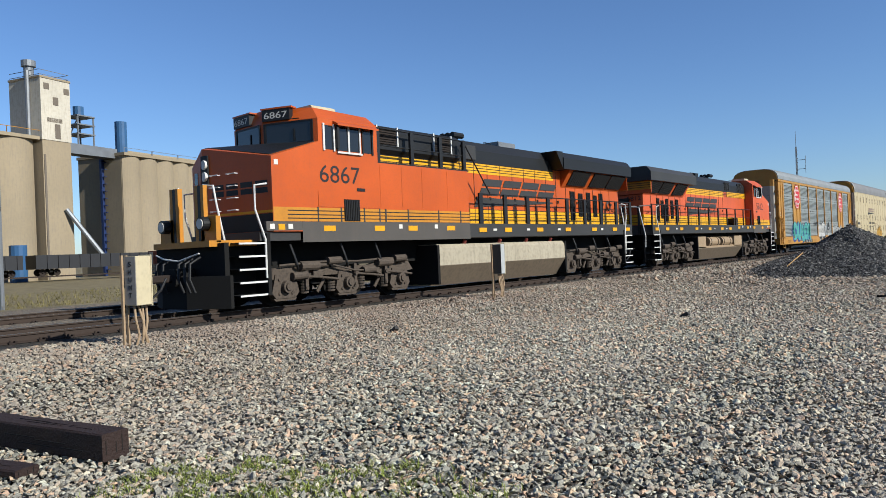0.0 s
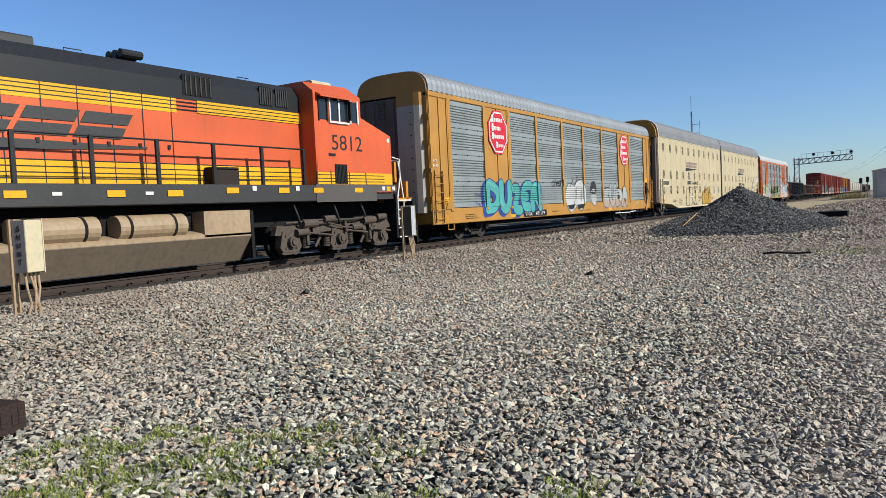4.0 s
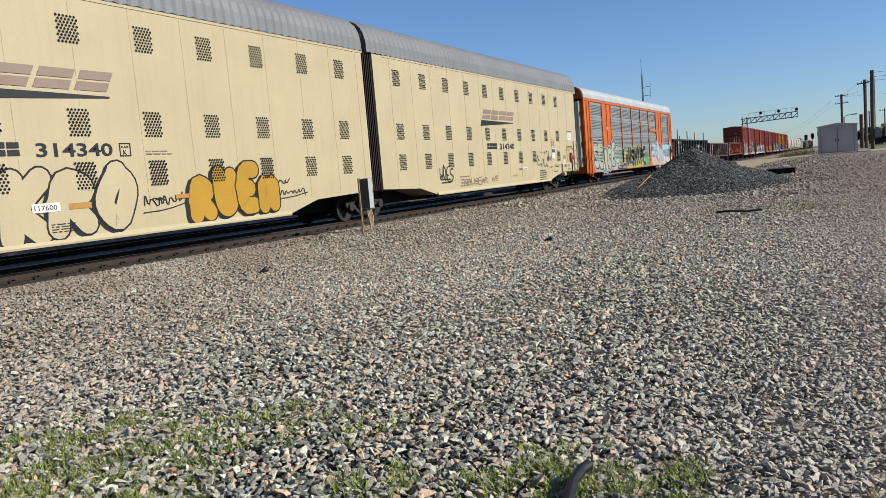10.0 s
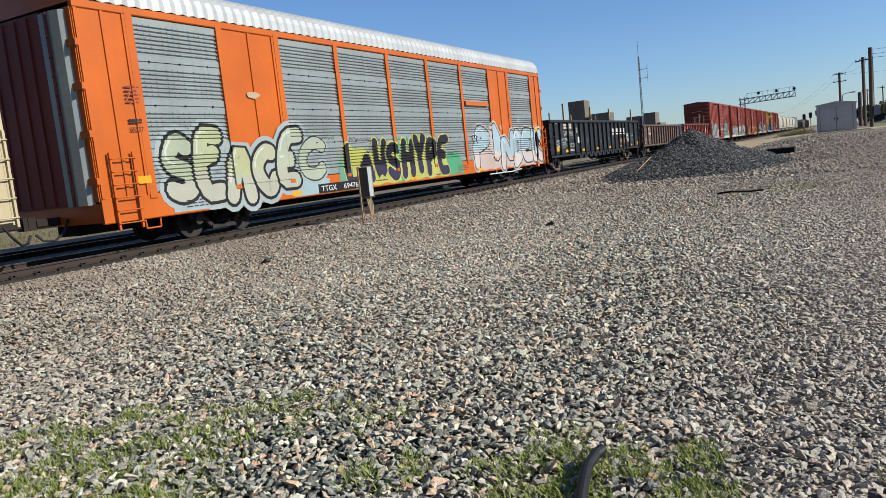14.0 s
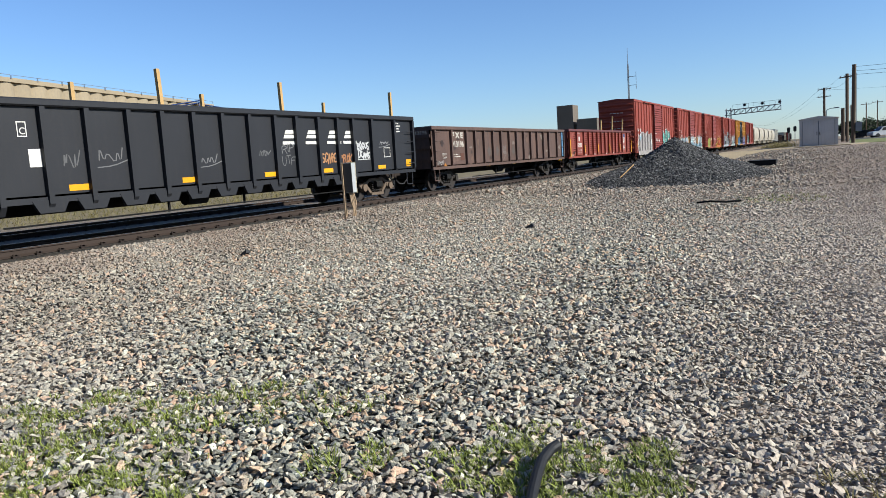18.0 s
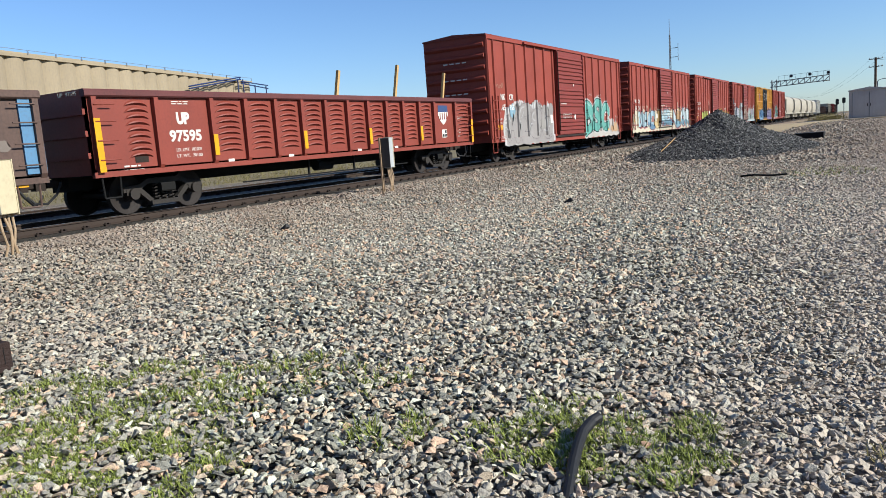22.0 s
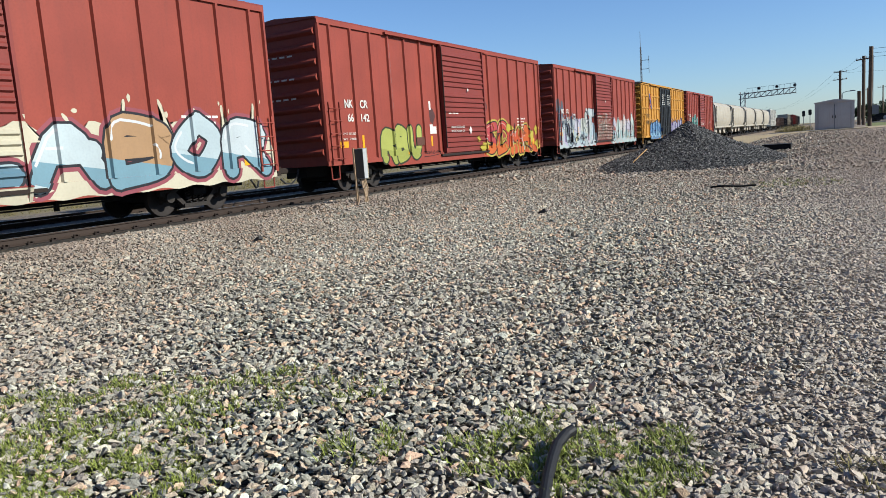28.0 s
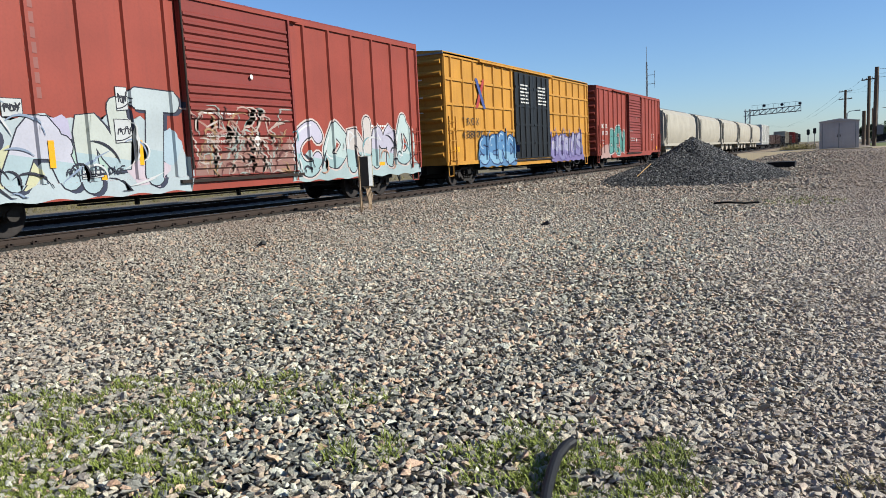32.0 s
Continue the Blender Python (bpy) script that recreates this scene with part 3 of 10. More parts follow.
def spray(rgb):
    """Sprayed paint of one colour; a ready material passes through."""
    if isinstance(rgb, bpy.types.Material):
        return rgb
    if rgb not in COLOURS:
        g = sum(rgb) / 3
        COLOURS[rgb] = paint("spray_%d" % len(COLOURS), tuple(0.72 * v for v in lin(*(p * 0.82 + g * 0.18 for p in rgb))[:3]), 0.6, dirt=0.12, fade=0.12, streak=0.05)
    return COLOURS[rgb]


SURF = {}


class Side:
    """The relief of a car's side: where it kinks along y and z, and how far out it stands."""

    def __init__(self, ycuts, zcuts, out):
        self.ycuts, self.zcuts, self.out = ycuts, zcuts, out


def drape(car, bm):
    """Lays flat painted shapes on the relief of the car's side; x holds how far one coat lies above another."""
    side = SURF.get(car.name)
    if side is None:
        for v in bm.verts:
            v.co.x += 1.5
        return bm
    ya, yb = min(v.co.y for v in bm.verts), max(v.co.y for v in bm.verts)
    za, zb = min(v.co.z for v in bm.verts), max(v.co.z for v in bm.verts)
    bmesh.ops.triangulate(bm, faces=[f for f in bm.faces if len(f.verts) > 4])
    cuts = [((0, c, 0), (0, 1, 0)) for c in side.ycuts if ya < c < yb] + [((0, 0, c), (0, 0, 1)) for c in side.zcuts(ya, yb) if za < c < zb]
    for co, no in cuts:
        bmesh.ops.bisect_plane(bm, geom=bm.verts[:] + bm.edges[:] + bm.faces[:], plane_co=co, plane_no=no)
    for v in bm.verts:
        v.co.x += side.out(v.co.y, v.co.z)
    return bm


def coat(bm, lift, pts):
    """A flat painted shape: pts in (y, z)."""
    bm.faces.new([bm.verts.new((lift, p[0], p[1])) for p in pts])
    return bm


def splash(car, lift, y0, y1, z0, z1, rgb, seed, drips=0, high=0.5, name="graffiti_halo", rough=0.07, ends=9):
    """A sprayed ground coat with a ragged upper edge, pointed splashes and flung drops."""
    rng = random.Random(seed)
    n = max(14, int((y1 - y0) * 7))
    low = [(y0 + (y1 - y0) * i / n, z0 + 0.03 * math.sin(i * 0.9 + seed)) for i in range(n + 1)]
    top = []
    for i in range(n, -1, -1):
        f = min(1.0, ends * i / n, ends * (n - i) / n) ** 0.5
        top.append((y0 + (y1 - y0) * i / n, z0 + (z1 - z0) * (0.45 + 0.55 * f) + 1.4 * rough * math.sin(i * 0.45 + seed) + rough * math.sin(i * 1.1 + 2 * seed) + rng.uniform(-rough, rough)))
    part(name, drape(car, coat(B(), lift, low + top)), spray(rgb), car)
    if not drips:
        return
    bm = B()
    for i in range(drips):
        c = y0 + (y1 - y0) * (i + 0.5) / drips + rng.uniform(-0.2, 0.2)
        t = z1 + high * rng.uniform(0.35, 1.0)
        lean = rng.uniform(-0.28, 0.28)
        w = rng.uniform(0.12, 0.26)
        left, right = [], []
        for k in range(9):
            f = k / 8
            half = w * (1 - f) ** 3.2 + 0.026 + (0.03 * math.sin(math.pi * min(1, (f - 0.7) / 0.3)) if f > 0.7 else 0)
            mid, zz = c + lean * f ** 1.6, z1 - 0.3 + (t - z1 + 0.3) * f
            left.append((mid - half, zz))
            right.append((mid + half, zz))
        coat(bm, lift + 0.0008 + 0.0002 * i, left + right[::-1])
        for k in range(rng.choice((0, 1, 1, 2))):
            coat(bm, lift + 0.0009 + 0.0002 * i + 0.0001 * k, blob(c + lean + rng.uniform(-0.3, 0.3), z1 + (t - z1) * rng.uniform(0.3, 1.0) + 0.06, rng.uniform(0.03, 0.085), rng.uniform(0.035, 0.1), 10, 0.12, i))
    tagged(part(name + "_splash", drape(car, bm), spray(rgb), car), kind="stuff")


STROKES = {
    "A": ["00 39 60", "14 54"], "B": ["00 09 48 67 55 05", "45 63 51 00"], "C": ["67 49 17 04 11 40 62"], "D": ["00 09 48 75 51 00"],
    "E": ["69 09 00 60", "05 45"], "H": ["00 09", "60 69", "05 65"], "I": ["30 39"], "K": ["00 09", "69 04 60"], "L": ["09 00 60"],
    "M": ["00 09 34 69 60"], "N": ["00 09 60 69"], "O": ["39 16 03 30 53 66 39"], "P": ["00 09 58 66 04"], "R": ["00 09 58 66 04", "34 60"],
    "S": ["68 39 07 15 54 62 30 01"], "T": ["09 69", "39 30"], "U": ["09 02 30 62 69"], "W": ["09 10 35 50 69"], "X": ["09 60", "00 69"],
    "Y": ["09 34 69", "34 30"], "Z": ["09 69 00 60"], "F": ["69 09 00", "05 45"], "V": ["09 30 69"], "Q": ["39 16 03 30 53 66 39", "32 60"], "G": ["67 49 17 04 11 40 63 34"], "J": ["69 61 30 02"], "0": ["39 16 03 30 53 66 39"], "1": ["17 39 30"],
    "2": ["07 39 67 55 00 60"], "5": ["69 09 05 46 63 40 01"],
}


def stroke(bm, x, pts, r, lift):
    """A painted line as one band with round ends; it rises slightly along its way."""
    n = len(pts)
    rows = []
    for k, (y, z) in enumerate(pts):
        p, q = pts[max(0, k - 1)], pts[min(n - 1, k + 1)]
        d = Vector((q[0] - p[0], q[1] - p[1]))
        d = d.normalized() if d.length > 1e-6 else Vector((1, 0))
        xx = x + lift * k
        row = [bm.verts.new((xx, y - d.y * r, z + d.x * r)), bm.verts.new((xx, y + d.y * r, z - d.x * r))]
        if k in (0, n - 1):
            s = -1 if k == 0 else 1
            base = math.atan2(d.x, -d.y)
            cap = [bm.verts.new((xx, y + r * math.cos(base - s * math.pi * m / 6), z + r * math.sin(base - s * math.pi * m / 6))) for m in range(1, 6)]
            bm.faces.new([row[0], *cap, row[1]])
        rows.append(row)
    for e, f in zip(rows, rows[1:]):
        bm.faces.new((e[0], e[1], f[1], f[0]))


def soften(pts):
    out = [pts[0]]
    for p, q in zip(pts, pts[1:]):
        out += [(p[0] * 0.75 + q[0] * 0.25, p[1] * 0.75 + q[1] * 0.25), (p[0] * 0.25 + q[0] * 0.75, p[1] * 0.25 + q[1] * 0.75)]
    return out + [pts[-1]]


def stretch(pts, dy, dz):
    return [(p[0] + dy, p[1] + dz) for p in pts]


def graffiti(car, text, y, z, w, h, fill, line, fat=0.11, seed=1, lift=0.004, name="graffiti", outer=None, edge=0.045, low=None, shade=None, off=(-0.12, -0.09), glint=None, wild=1.0, wide=None):
    """Hand-drawn letters painted one over the next: cast shade, outer line, outline, fill, a lower fill of another colour and glints.
    fat: half the stroke's width as a share of the height."""
    rng = random.Random(seed)
    widths = wide or [0.62 if ch in "1I" else 1.0 for ch in text]
    unit = w / sum(widths)
    r = h * fat
    ya = y
    for i, ch in enumerate(text):
        step = unit * widths[i]
        sw = max(0.05, step * 1.06 - 2 * r)
        hh = h * (1 + wild * rng.uniform(-0.10, 0.08)) - 2 * r
        y0, z0 = ya + (step - sw) / 2, z + r + wild * rng.uniform(-0.04, 0.05) * h
        lean, bow = wild * rng.uniform(-0.08, 0.16), wild * rng.uniform(-0.10, 0.10)
        ya += step
        if ch == " ":
            continue
        lines = []
        for s in STROKES[ch]:
            pts = []
            for g in s.split():
                u, v = int(g[0]) / 6 + wild * rng.uniform(-0.05, 0.05), int(g[1]) / 9 + wild * rng.uniform(-0.04, 0.04)
                pts.append((y0 + sw * (u + bow * math.sin(3.1 * v)) + lean * (v - 0.4) * hh, z0 + hh * (v + bow * math.sin(3.1 * u))))
            lines.append(soften(soften(pts)))
        at = lift + 0.0026 * (i % 6)
        col = fill[i % len(fill)] if isinstance(fill, list) else fill
        coats = []
        if shade:
            for k in (0.5, 1.0):
                coats.append(([stretch(p, off[0] * k, off[1] * k) for p in lines], r + edge * 0.7, shade, lift - 0.002 + 0.0003 * k, name + "_shade"))
        if outer:
            coats.append((lines, r + 2.5 * edge, outer, lift - 0.001, name + "_outline"))
        coats.append((lines, r + edge, line, at, name + "_outline"))
        if col:
            coats.append((lines, r, col, at + 0.0008, name))
        for paths, rr, rgb, up, label in coats:
            bm = B()
            for n, pts in enumerate(paths):
                stroke(bm, up + 0.00015 * n, pts, rr, 0.000004)
            part(label, drape(car, bm), spray(rgb), car)
        if low and col:
            bm = B()
            for n, pts in enumerate(lines):
                stroke(bm, at + 0.0014 + 0.00012 * n, pts, r, 0.000003)
            bmesh.ops.bisect_plane(bm, geom=bm.verts[:] + bm.edges[:] + bm.faces[:], plane_co=(0, y0, z0 + hh * 0.36), plane_no=(0, 0.15, 1), clear_outer=True)
            if bm.faces:
                part(name + "_fade", drape(car, bm), spray(low), car)
            else:
                bm.free()
        if glint:
            bm = B()
            for n, pts in enumerate(lines):
                m = len(pts)
                stroke(bm, at + 0.0020 + 0.00012 * n, stretch(pts[m // 5: max(m // 5 + 3, m // 2)], -0.45 * r, 0.42 * r), r * 0.13, 0.000003)
            part(name + "_glint", drape(car, bm), spray(glint), car)


def scrawl(car, lift, y, z, w, h, rgbs, seed, n=14, thick=0.05, name="graffiti_stroke"):
    """Loose curved spray strokes."""
    rng = random.Random(seed)
    for i in range(n):
        a, q = y + w * rng.uniform(0, 0.9), z + h * rng.uniform(0, 0.75)
        ang, bend, l = rng.uniform(-0.5, 2.2), rng.uniform(-0.5, 0.5), rng.uniform(0.25, 0.75) * h
        left, right = [], []
        m = 8
        for k in range(m + 1):
            t = thick * (0.3 + math.sin(math.pi * k / m)) * 0.5
            nx, nz = -math.sin(ang), math.cos(ang)
            left.append((a + nx * t, q + nz * t))
            right.append((a - nx * t, q - nz * t))
            a += math.cos(ang) * l / m
            q = min(max(q + math.sin(ang) * l / m, z), z + h)
            ang += bend
        part(name, drape(car, coat(B(), lift + 0.0004 * i, left + right[::-1])), spray(rng.choice(rgbs)), car)


def shape(car, lift, pts, rgb, name="graffiti_shape", line=None, edge=0.04):
    """One painted figure, with an outline where it has one."""
    if line:
        cy, cz = sum(p[0] for p in pts) / len(pts), sum(p[1] for p in pts) / len(pts)
        big = [(cy + (p[0] - cy) * (1 + edge / max(0.1, abs(p[0] - cy) + 0.2)), cz + (p[1] - cz) * (1 + edge / max(0.1, abs(p[1] - cz) + 0.2))) for p in pts]
        part(name + "_outline", drape(car, coat(B(), lift, big)), spray(line), car)
    part(name, drape(car, coat(B(), lift + 0.0008, pts)), spray(rgb), car)


def scribble(car, text, y, z, w, h, rgb, seed, thin=0.035, lift=0.004):
    """A quick one-colour tag in thin slanting letters."""
    graffiti(car, text, y, z, w, h, None, rgb, fat=thin, seed=seed, lift=lift, edge=0.004, wild=1.7, name="scribbled_tag")


def tag(car, y, z, w, h, rgb, seed, lift=0.004, name="scribbled_tag"):
    """A thin one-line scribble."""
    rng = random.Random(seed)
    n = max(7, int(w * 11))
    pts = [(y, z + h * 0.3)]
    for i in range(n):
        pts.append((y + w * (i + 0.7) / n + rng.uniform(-0.06, 0.05), z + h * (rng.uniform(0.0, 0.3) if i % 2 else rng.uniform(0.65, 1.0))))
    bm = B()
    stroke(bm, lift, soften(pts), 0.015, 0.000003)
    if rng.random() < 0.6:
        stroke(bm, lift + 0.0006, soften([(y - 0.05, z - 0.04), (y + w * 0.5, z + h * 0.06 - 0.04), (y + w + 0.1, z + h * 0.3)]), 0.012, 0.000003)
    for k in range(rng.choice((0, 1, 2))):
        c = y + w * rng.uniform(0.2, 0.9)
        stroke(bm, lift + 0.0008, soften([(c - 0.12, z + h * 0.55), (c + 0.02, z + h * 0.68), (c + 0.14, z + h * 0.5)]), 0.012, 0.000003)
    part(name, drape(car, bm), spray(rgb), car)


def blocks_logo(car, x, y, z, w, h, material, wedge=None, lean=0.25, n=4, gap=0.14):
    """A railway's slanted word mark as plain slotted blocks over a wedge."""
    step = w / n
    s = lean * h
    for i in range(n):
        a, b = y + i * step, y + (i + 1 - gap) * step

        def at(u, v):
            return (a + (b - a) * u + s * v, z + h * v)

        cells = [(0, 1, 0.0, 0.44), (0, 1, 0.56, 1.0)]
        bm = B()
        for u0, u1, v0, v1 in cells:
            plate(bm, x, [at(u0, v0), at(u1, v0), at(u1, v1), at(u0, v1)], 0.004)
        part("logo_block", bm, material, car)
    if wedge:
        part("logo_wedge", plate(B(), x, [(y - 0.25 * w / n, z - 0.75 * h), (y + w * 0.98, z - 0.32 * h), (y + w * 0.98, z - 0.24 * h), (y - 0.12 * w / n, z - 0.14 * h)], 0.004), wedge, car)


# ---- locomotives ----
def loco_sideframe():
    bm = B()
    for y in (-2.08, 0, 2.08):
        prism(bm, [(y - 0.42, 0.36), (y - 0.30, 0.22), (y + 0.30, 0.22), (y + 0.42, 0.36), (y + 0.30, 0.80), (y - 0.30, 0.80)], -0.10, 0.12, "x")
        rod(bm, (0.1, y, 0.5), (0.24, y, 0.5), 0.15, 14)
        rod(bm, (0.24, y, 0.5), (0.28, y, 0.5), 0.09, 10)
        prism(bm, [(y - 0.36, 0.22), (y - 0.30, 0.16), (y + 0.30, 0.16), (y + 0.36, 0.22)], -0.06, 0.10, "x")
        for o in (-0.2, 0.2):
            rod(bm, (0.12, y + o, 0.34), (0.15, y + o, 0.34), 0.035, 6)
            rod(bm, (0.12, y + o, 0.68), (0.15, y + o, 0.68), 0.035, 6)
    for y in (-1.05, 1.05):
        box(bm, 0.02, 0.16, y - 0.16, y + 0.16, 0.66, 0.86, 0.03)
        rod(bm, (0.08, y, 0.30), (0.08, y + 0.25, 0.62), 0.045, 6)
    prism(bm, [(-2.65, 0.70), (-2.55, 0.95), (-1.2, 1.02), (-0.8, 0.92), (0.9, 0.92), (1.3, 1.02), (2.5, 0.98), (2.7, 0.72), (1.4, 0.60), (0.9, 0.72), (-0.9, 0.72), (-1.4, 0.60)], -0.08, 0.08, "x")
    for y in (-1.35, 1.4):
        rod(bm, (0.16, y - 0.3, 0.98), (0.16, y + 0.3, 0.98), 0.12, 10)
        rod(bm, (0.16, y + 0.3, 0.98), (0.16, y + 0.62, 0.98), 0.05, 8)
    return bm


def loco_spring():
    bm = rod(B(), (0, 0, 0.28), (0, 0, 0.66), 0.08, 10)
    for i in range(5):
        rod(bm, (0, 0, 0.30 + i * 0.07), (0, 0, 0.34 + i * 0.07), 0.12, 12)
    return bm


def loco_pipe_a():
    return tube(B(), [(0.16, -2.3, 1.02), (0.18, -1.0, 1.07), (0.18, 0.3, 1.04), (0.16, 1.6, 1.08), (0.16, 2.4, 1.0)], 0.028)


def loco_pipe_b():
    return tube(B(), [(0.2, -0.6, 0.98), (0.22, 0.2, 0.8), (0.22, 0.9, 0.78), (0.2, 1.2, 0.66)], 0.024)


def loco_cyl():
    return rod(B(), (0, -0.22, 0), (0, 0.24, 0.01), 0.10, 12)


def loco_lever():
    """Brake rigging: a hanging lever, its link and a sand pipe."""
    bm = tube(B(), [(0.20, -0.5, 0.72), (0.21, 0.1, 0.66), (0.20, 0.55, 0.60)], 0.03)
    box(bm, 0.14, 0.20, -0.56, -0.46, 0.38, 0.98)
    rod(bm, (0.13, -0.51, 0.72), (0.24, -0.51, 0.72), 0.05, 8)
    rod(bm, (0.13, -0.51, 0.44), (0.22, -0.51, 0.44), 0.04, 8)
    return bm


def loco_hose():
    return tube(B(), [(0.12, 0, 1.52), (0.2, 0.05, 1.25), (0.22, 0.12, 1.02), (0.15, 0.2, 0.92)], 0.035)


def loco_bolster():
    return box(B(), -0.9, 0.9, -2.3, 2.3, 0.5, 0.85)


def loco_truck(car, y):
    ob = shared("truck", loco_bolster, M_UNDER, car, pose(0, y, 0))
    for s in (1, -1):
        shared("side_frame", loco_sideframe, M_LOCOTRUCK, ob, pose(s * 1.12, 0, 0, 0, 0, 0 if s > 0 else 180))
    for d in (-1.45, -0.55, 0.55, 1.45):
        shared("coil_spring", loco_spring, M_LOCOTRUCK, ob, pose(1.17, d, 0))
    shared("brake_pipe", loco_pipe_a, M_LOCOTRUCK, ob, pose(1.12, 0, 0))
    shared("brake_pipe", loco_pipe_b, M_LOCOTRUCK, ob, pose(1.12, 0, 0))
    shared("brake_cylinder", loco_cyl, M_LOCOTRUCK, ob, pose(1.30, 0.74, 0.79))
    shared("brake_cylinder", loco_cyl, M_LOCOTRUCK, ob, pose(1.30, -1.7, 0.74))
    shared("brake_cylinder", loco_cyl, M_LOCOTRUCK, ob, pose(1.32, -0.55, 1.08))
    shared("brake_cylinder", loco_cyl, M_LOCOTRUCK, ob, pose(1.32, 2.0, 1.06))
    for d in (-0.95, 0.75, 1.95):
        shared("brake_lever", loco_lever, M_LOCOTRUCK, ob, pose(1.12, d, 0))
    for d in (-1.9, -0.2, 1.1):
        shared("air_hose", loco_hose, M_HOSE, ob, pose(1.12, d, 0))
    for d in (-2.08, 0, 2.08):
        w = shared("wheelset", loco_wheelset_mesh, M_UNDER, ob, pose(0, d, 0.512), smooth=True)
        WHEELS.append((w, (0, d, 0.512), 0.512, False))


def handrail(car, x, y0, y1, z0, z1, posts, material, low=True, thick=0.045):
    bm = rod(B(), (x, y0, z1), (x, y1, z1), 0.022)
    rail = part("handrail", bm, material, car)
    if low:
        part("handrail", rod(B(), (x, y0, (z0 + z1) / 2), (x, y1, (z0 + z1) / 2), 0.014), material, car)
    for i in range(posts):
        y = y0 + (y1 - y0) * i / (posts - 1)
        part("handrail_post", box(B(), x - 0.03, x + 0.03, y - thick, y + thick, z0 - 0.12, z1 + 0.02), material, car)


def louvre(car, x, y, z, w, h, n=9, name="grille", material=None):
    g = part(name, box(B(), x - 0.03, x + 0.006, y, y + w, z, z + h), M_UNDER, car)
    for i in range(n):
        a = y + w * (i + 0.5) / n
        part("grille_bar", box(B(), x + 0.006, x + 0.02, a - 0.18 * w / n, a + 0.18 * w / n, z + 0.02, z + h - 0.02), material or M_BLACK, g)
    return g


def tube(bm, pts, r, n=8):
    """One bent tube through the points."""
    pts = [Vector(p) for p in pts]
    rings = []
    for i, p in enumerate(pts):
        d = (pts[min(i + 1, len(pts) - 1)] - pts[max(i - 1, 0)]).normalized()
        u = d.cross(Vector((0.31, 0.17, 0.93))).normalized()
        w = d.cross(u)
        rings.append([bm.verts.new(p + r * (math.cos(2 * math.pi * k / n) * u + math.sin(2 * math.pi * k / n) * w)) for k in range(n)])
    for a, b in zip(rings, rings[1:]):
        for k in range(n):
            j = (k + 1) % n
            bm.faces.new((a[k], a[j], b[j], b[k]))
    bm.faces.new(rings[0][::-1])
    bm.faces.new(rings[-1])
    return bm


def wall_plate(p, q, u0, u1, z0, z1, o0, o1, rake=0.0):
    """A slab on an upright wall that runs from p to q in plan, between two shares of its length and two distances out."""
    p, q = Vector(p), Vector(q)
    d = (q - p).normalized()
    n = Vector((-d.y, d.x))
    bm = B()
    prism(bm, [tuple(p + (q - p) * u + n * o) for u, o in ((u0, o0), (u1, o0), (u1, o1), (u0, o1))], z0, z1, "z")
    for v in bm.verts:
        if v.co.z > (z0 + z1) / 2:
            v.co.y += rake
    return bm


def hull_of(low, high):
    """A solid between a bottom outline and a top outline with as many corners; the top is cut into triangles from its last corner."""
    bm = B()
    a, b = [bm.verts.new(p) for p in low], [bm.verts.new(p) for p in high]
    n = len(a)
    bm.faces.new(a[::-1])
    for i in range(n):
        j = (i + 1) % n
        bm.faces.new((a[i], a[j], b[j], b[i]))
    for i in range(n - 2):
        bm.faces.new((b[n - 1], b[i], b[i + 1]))
    bmesh.ops.recalc_face_normals(bm, faces=bm.faces)
    return bm


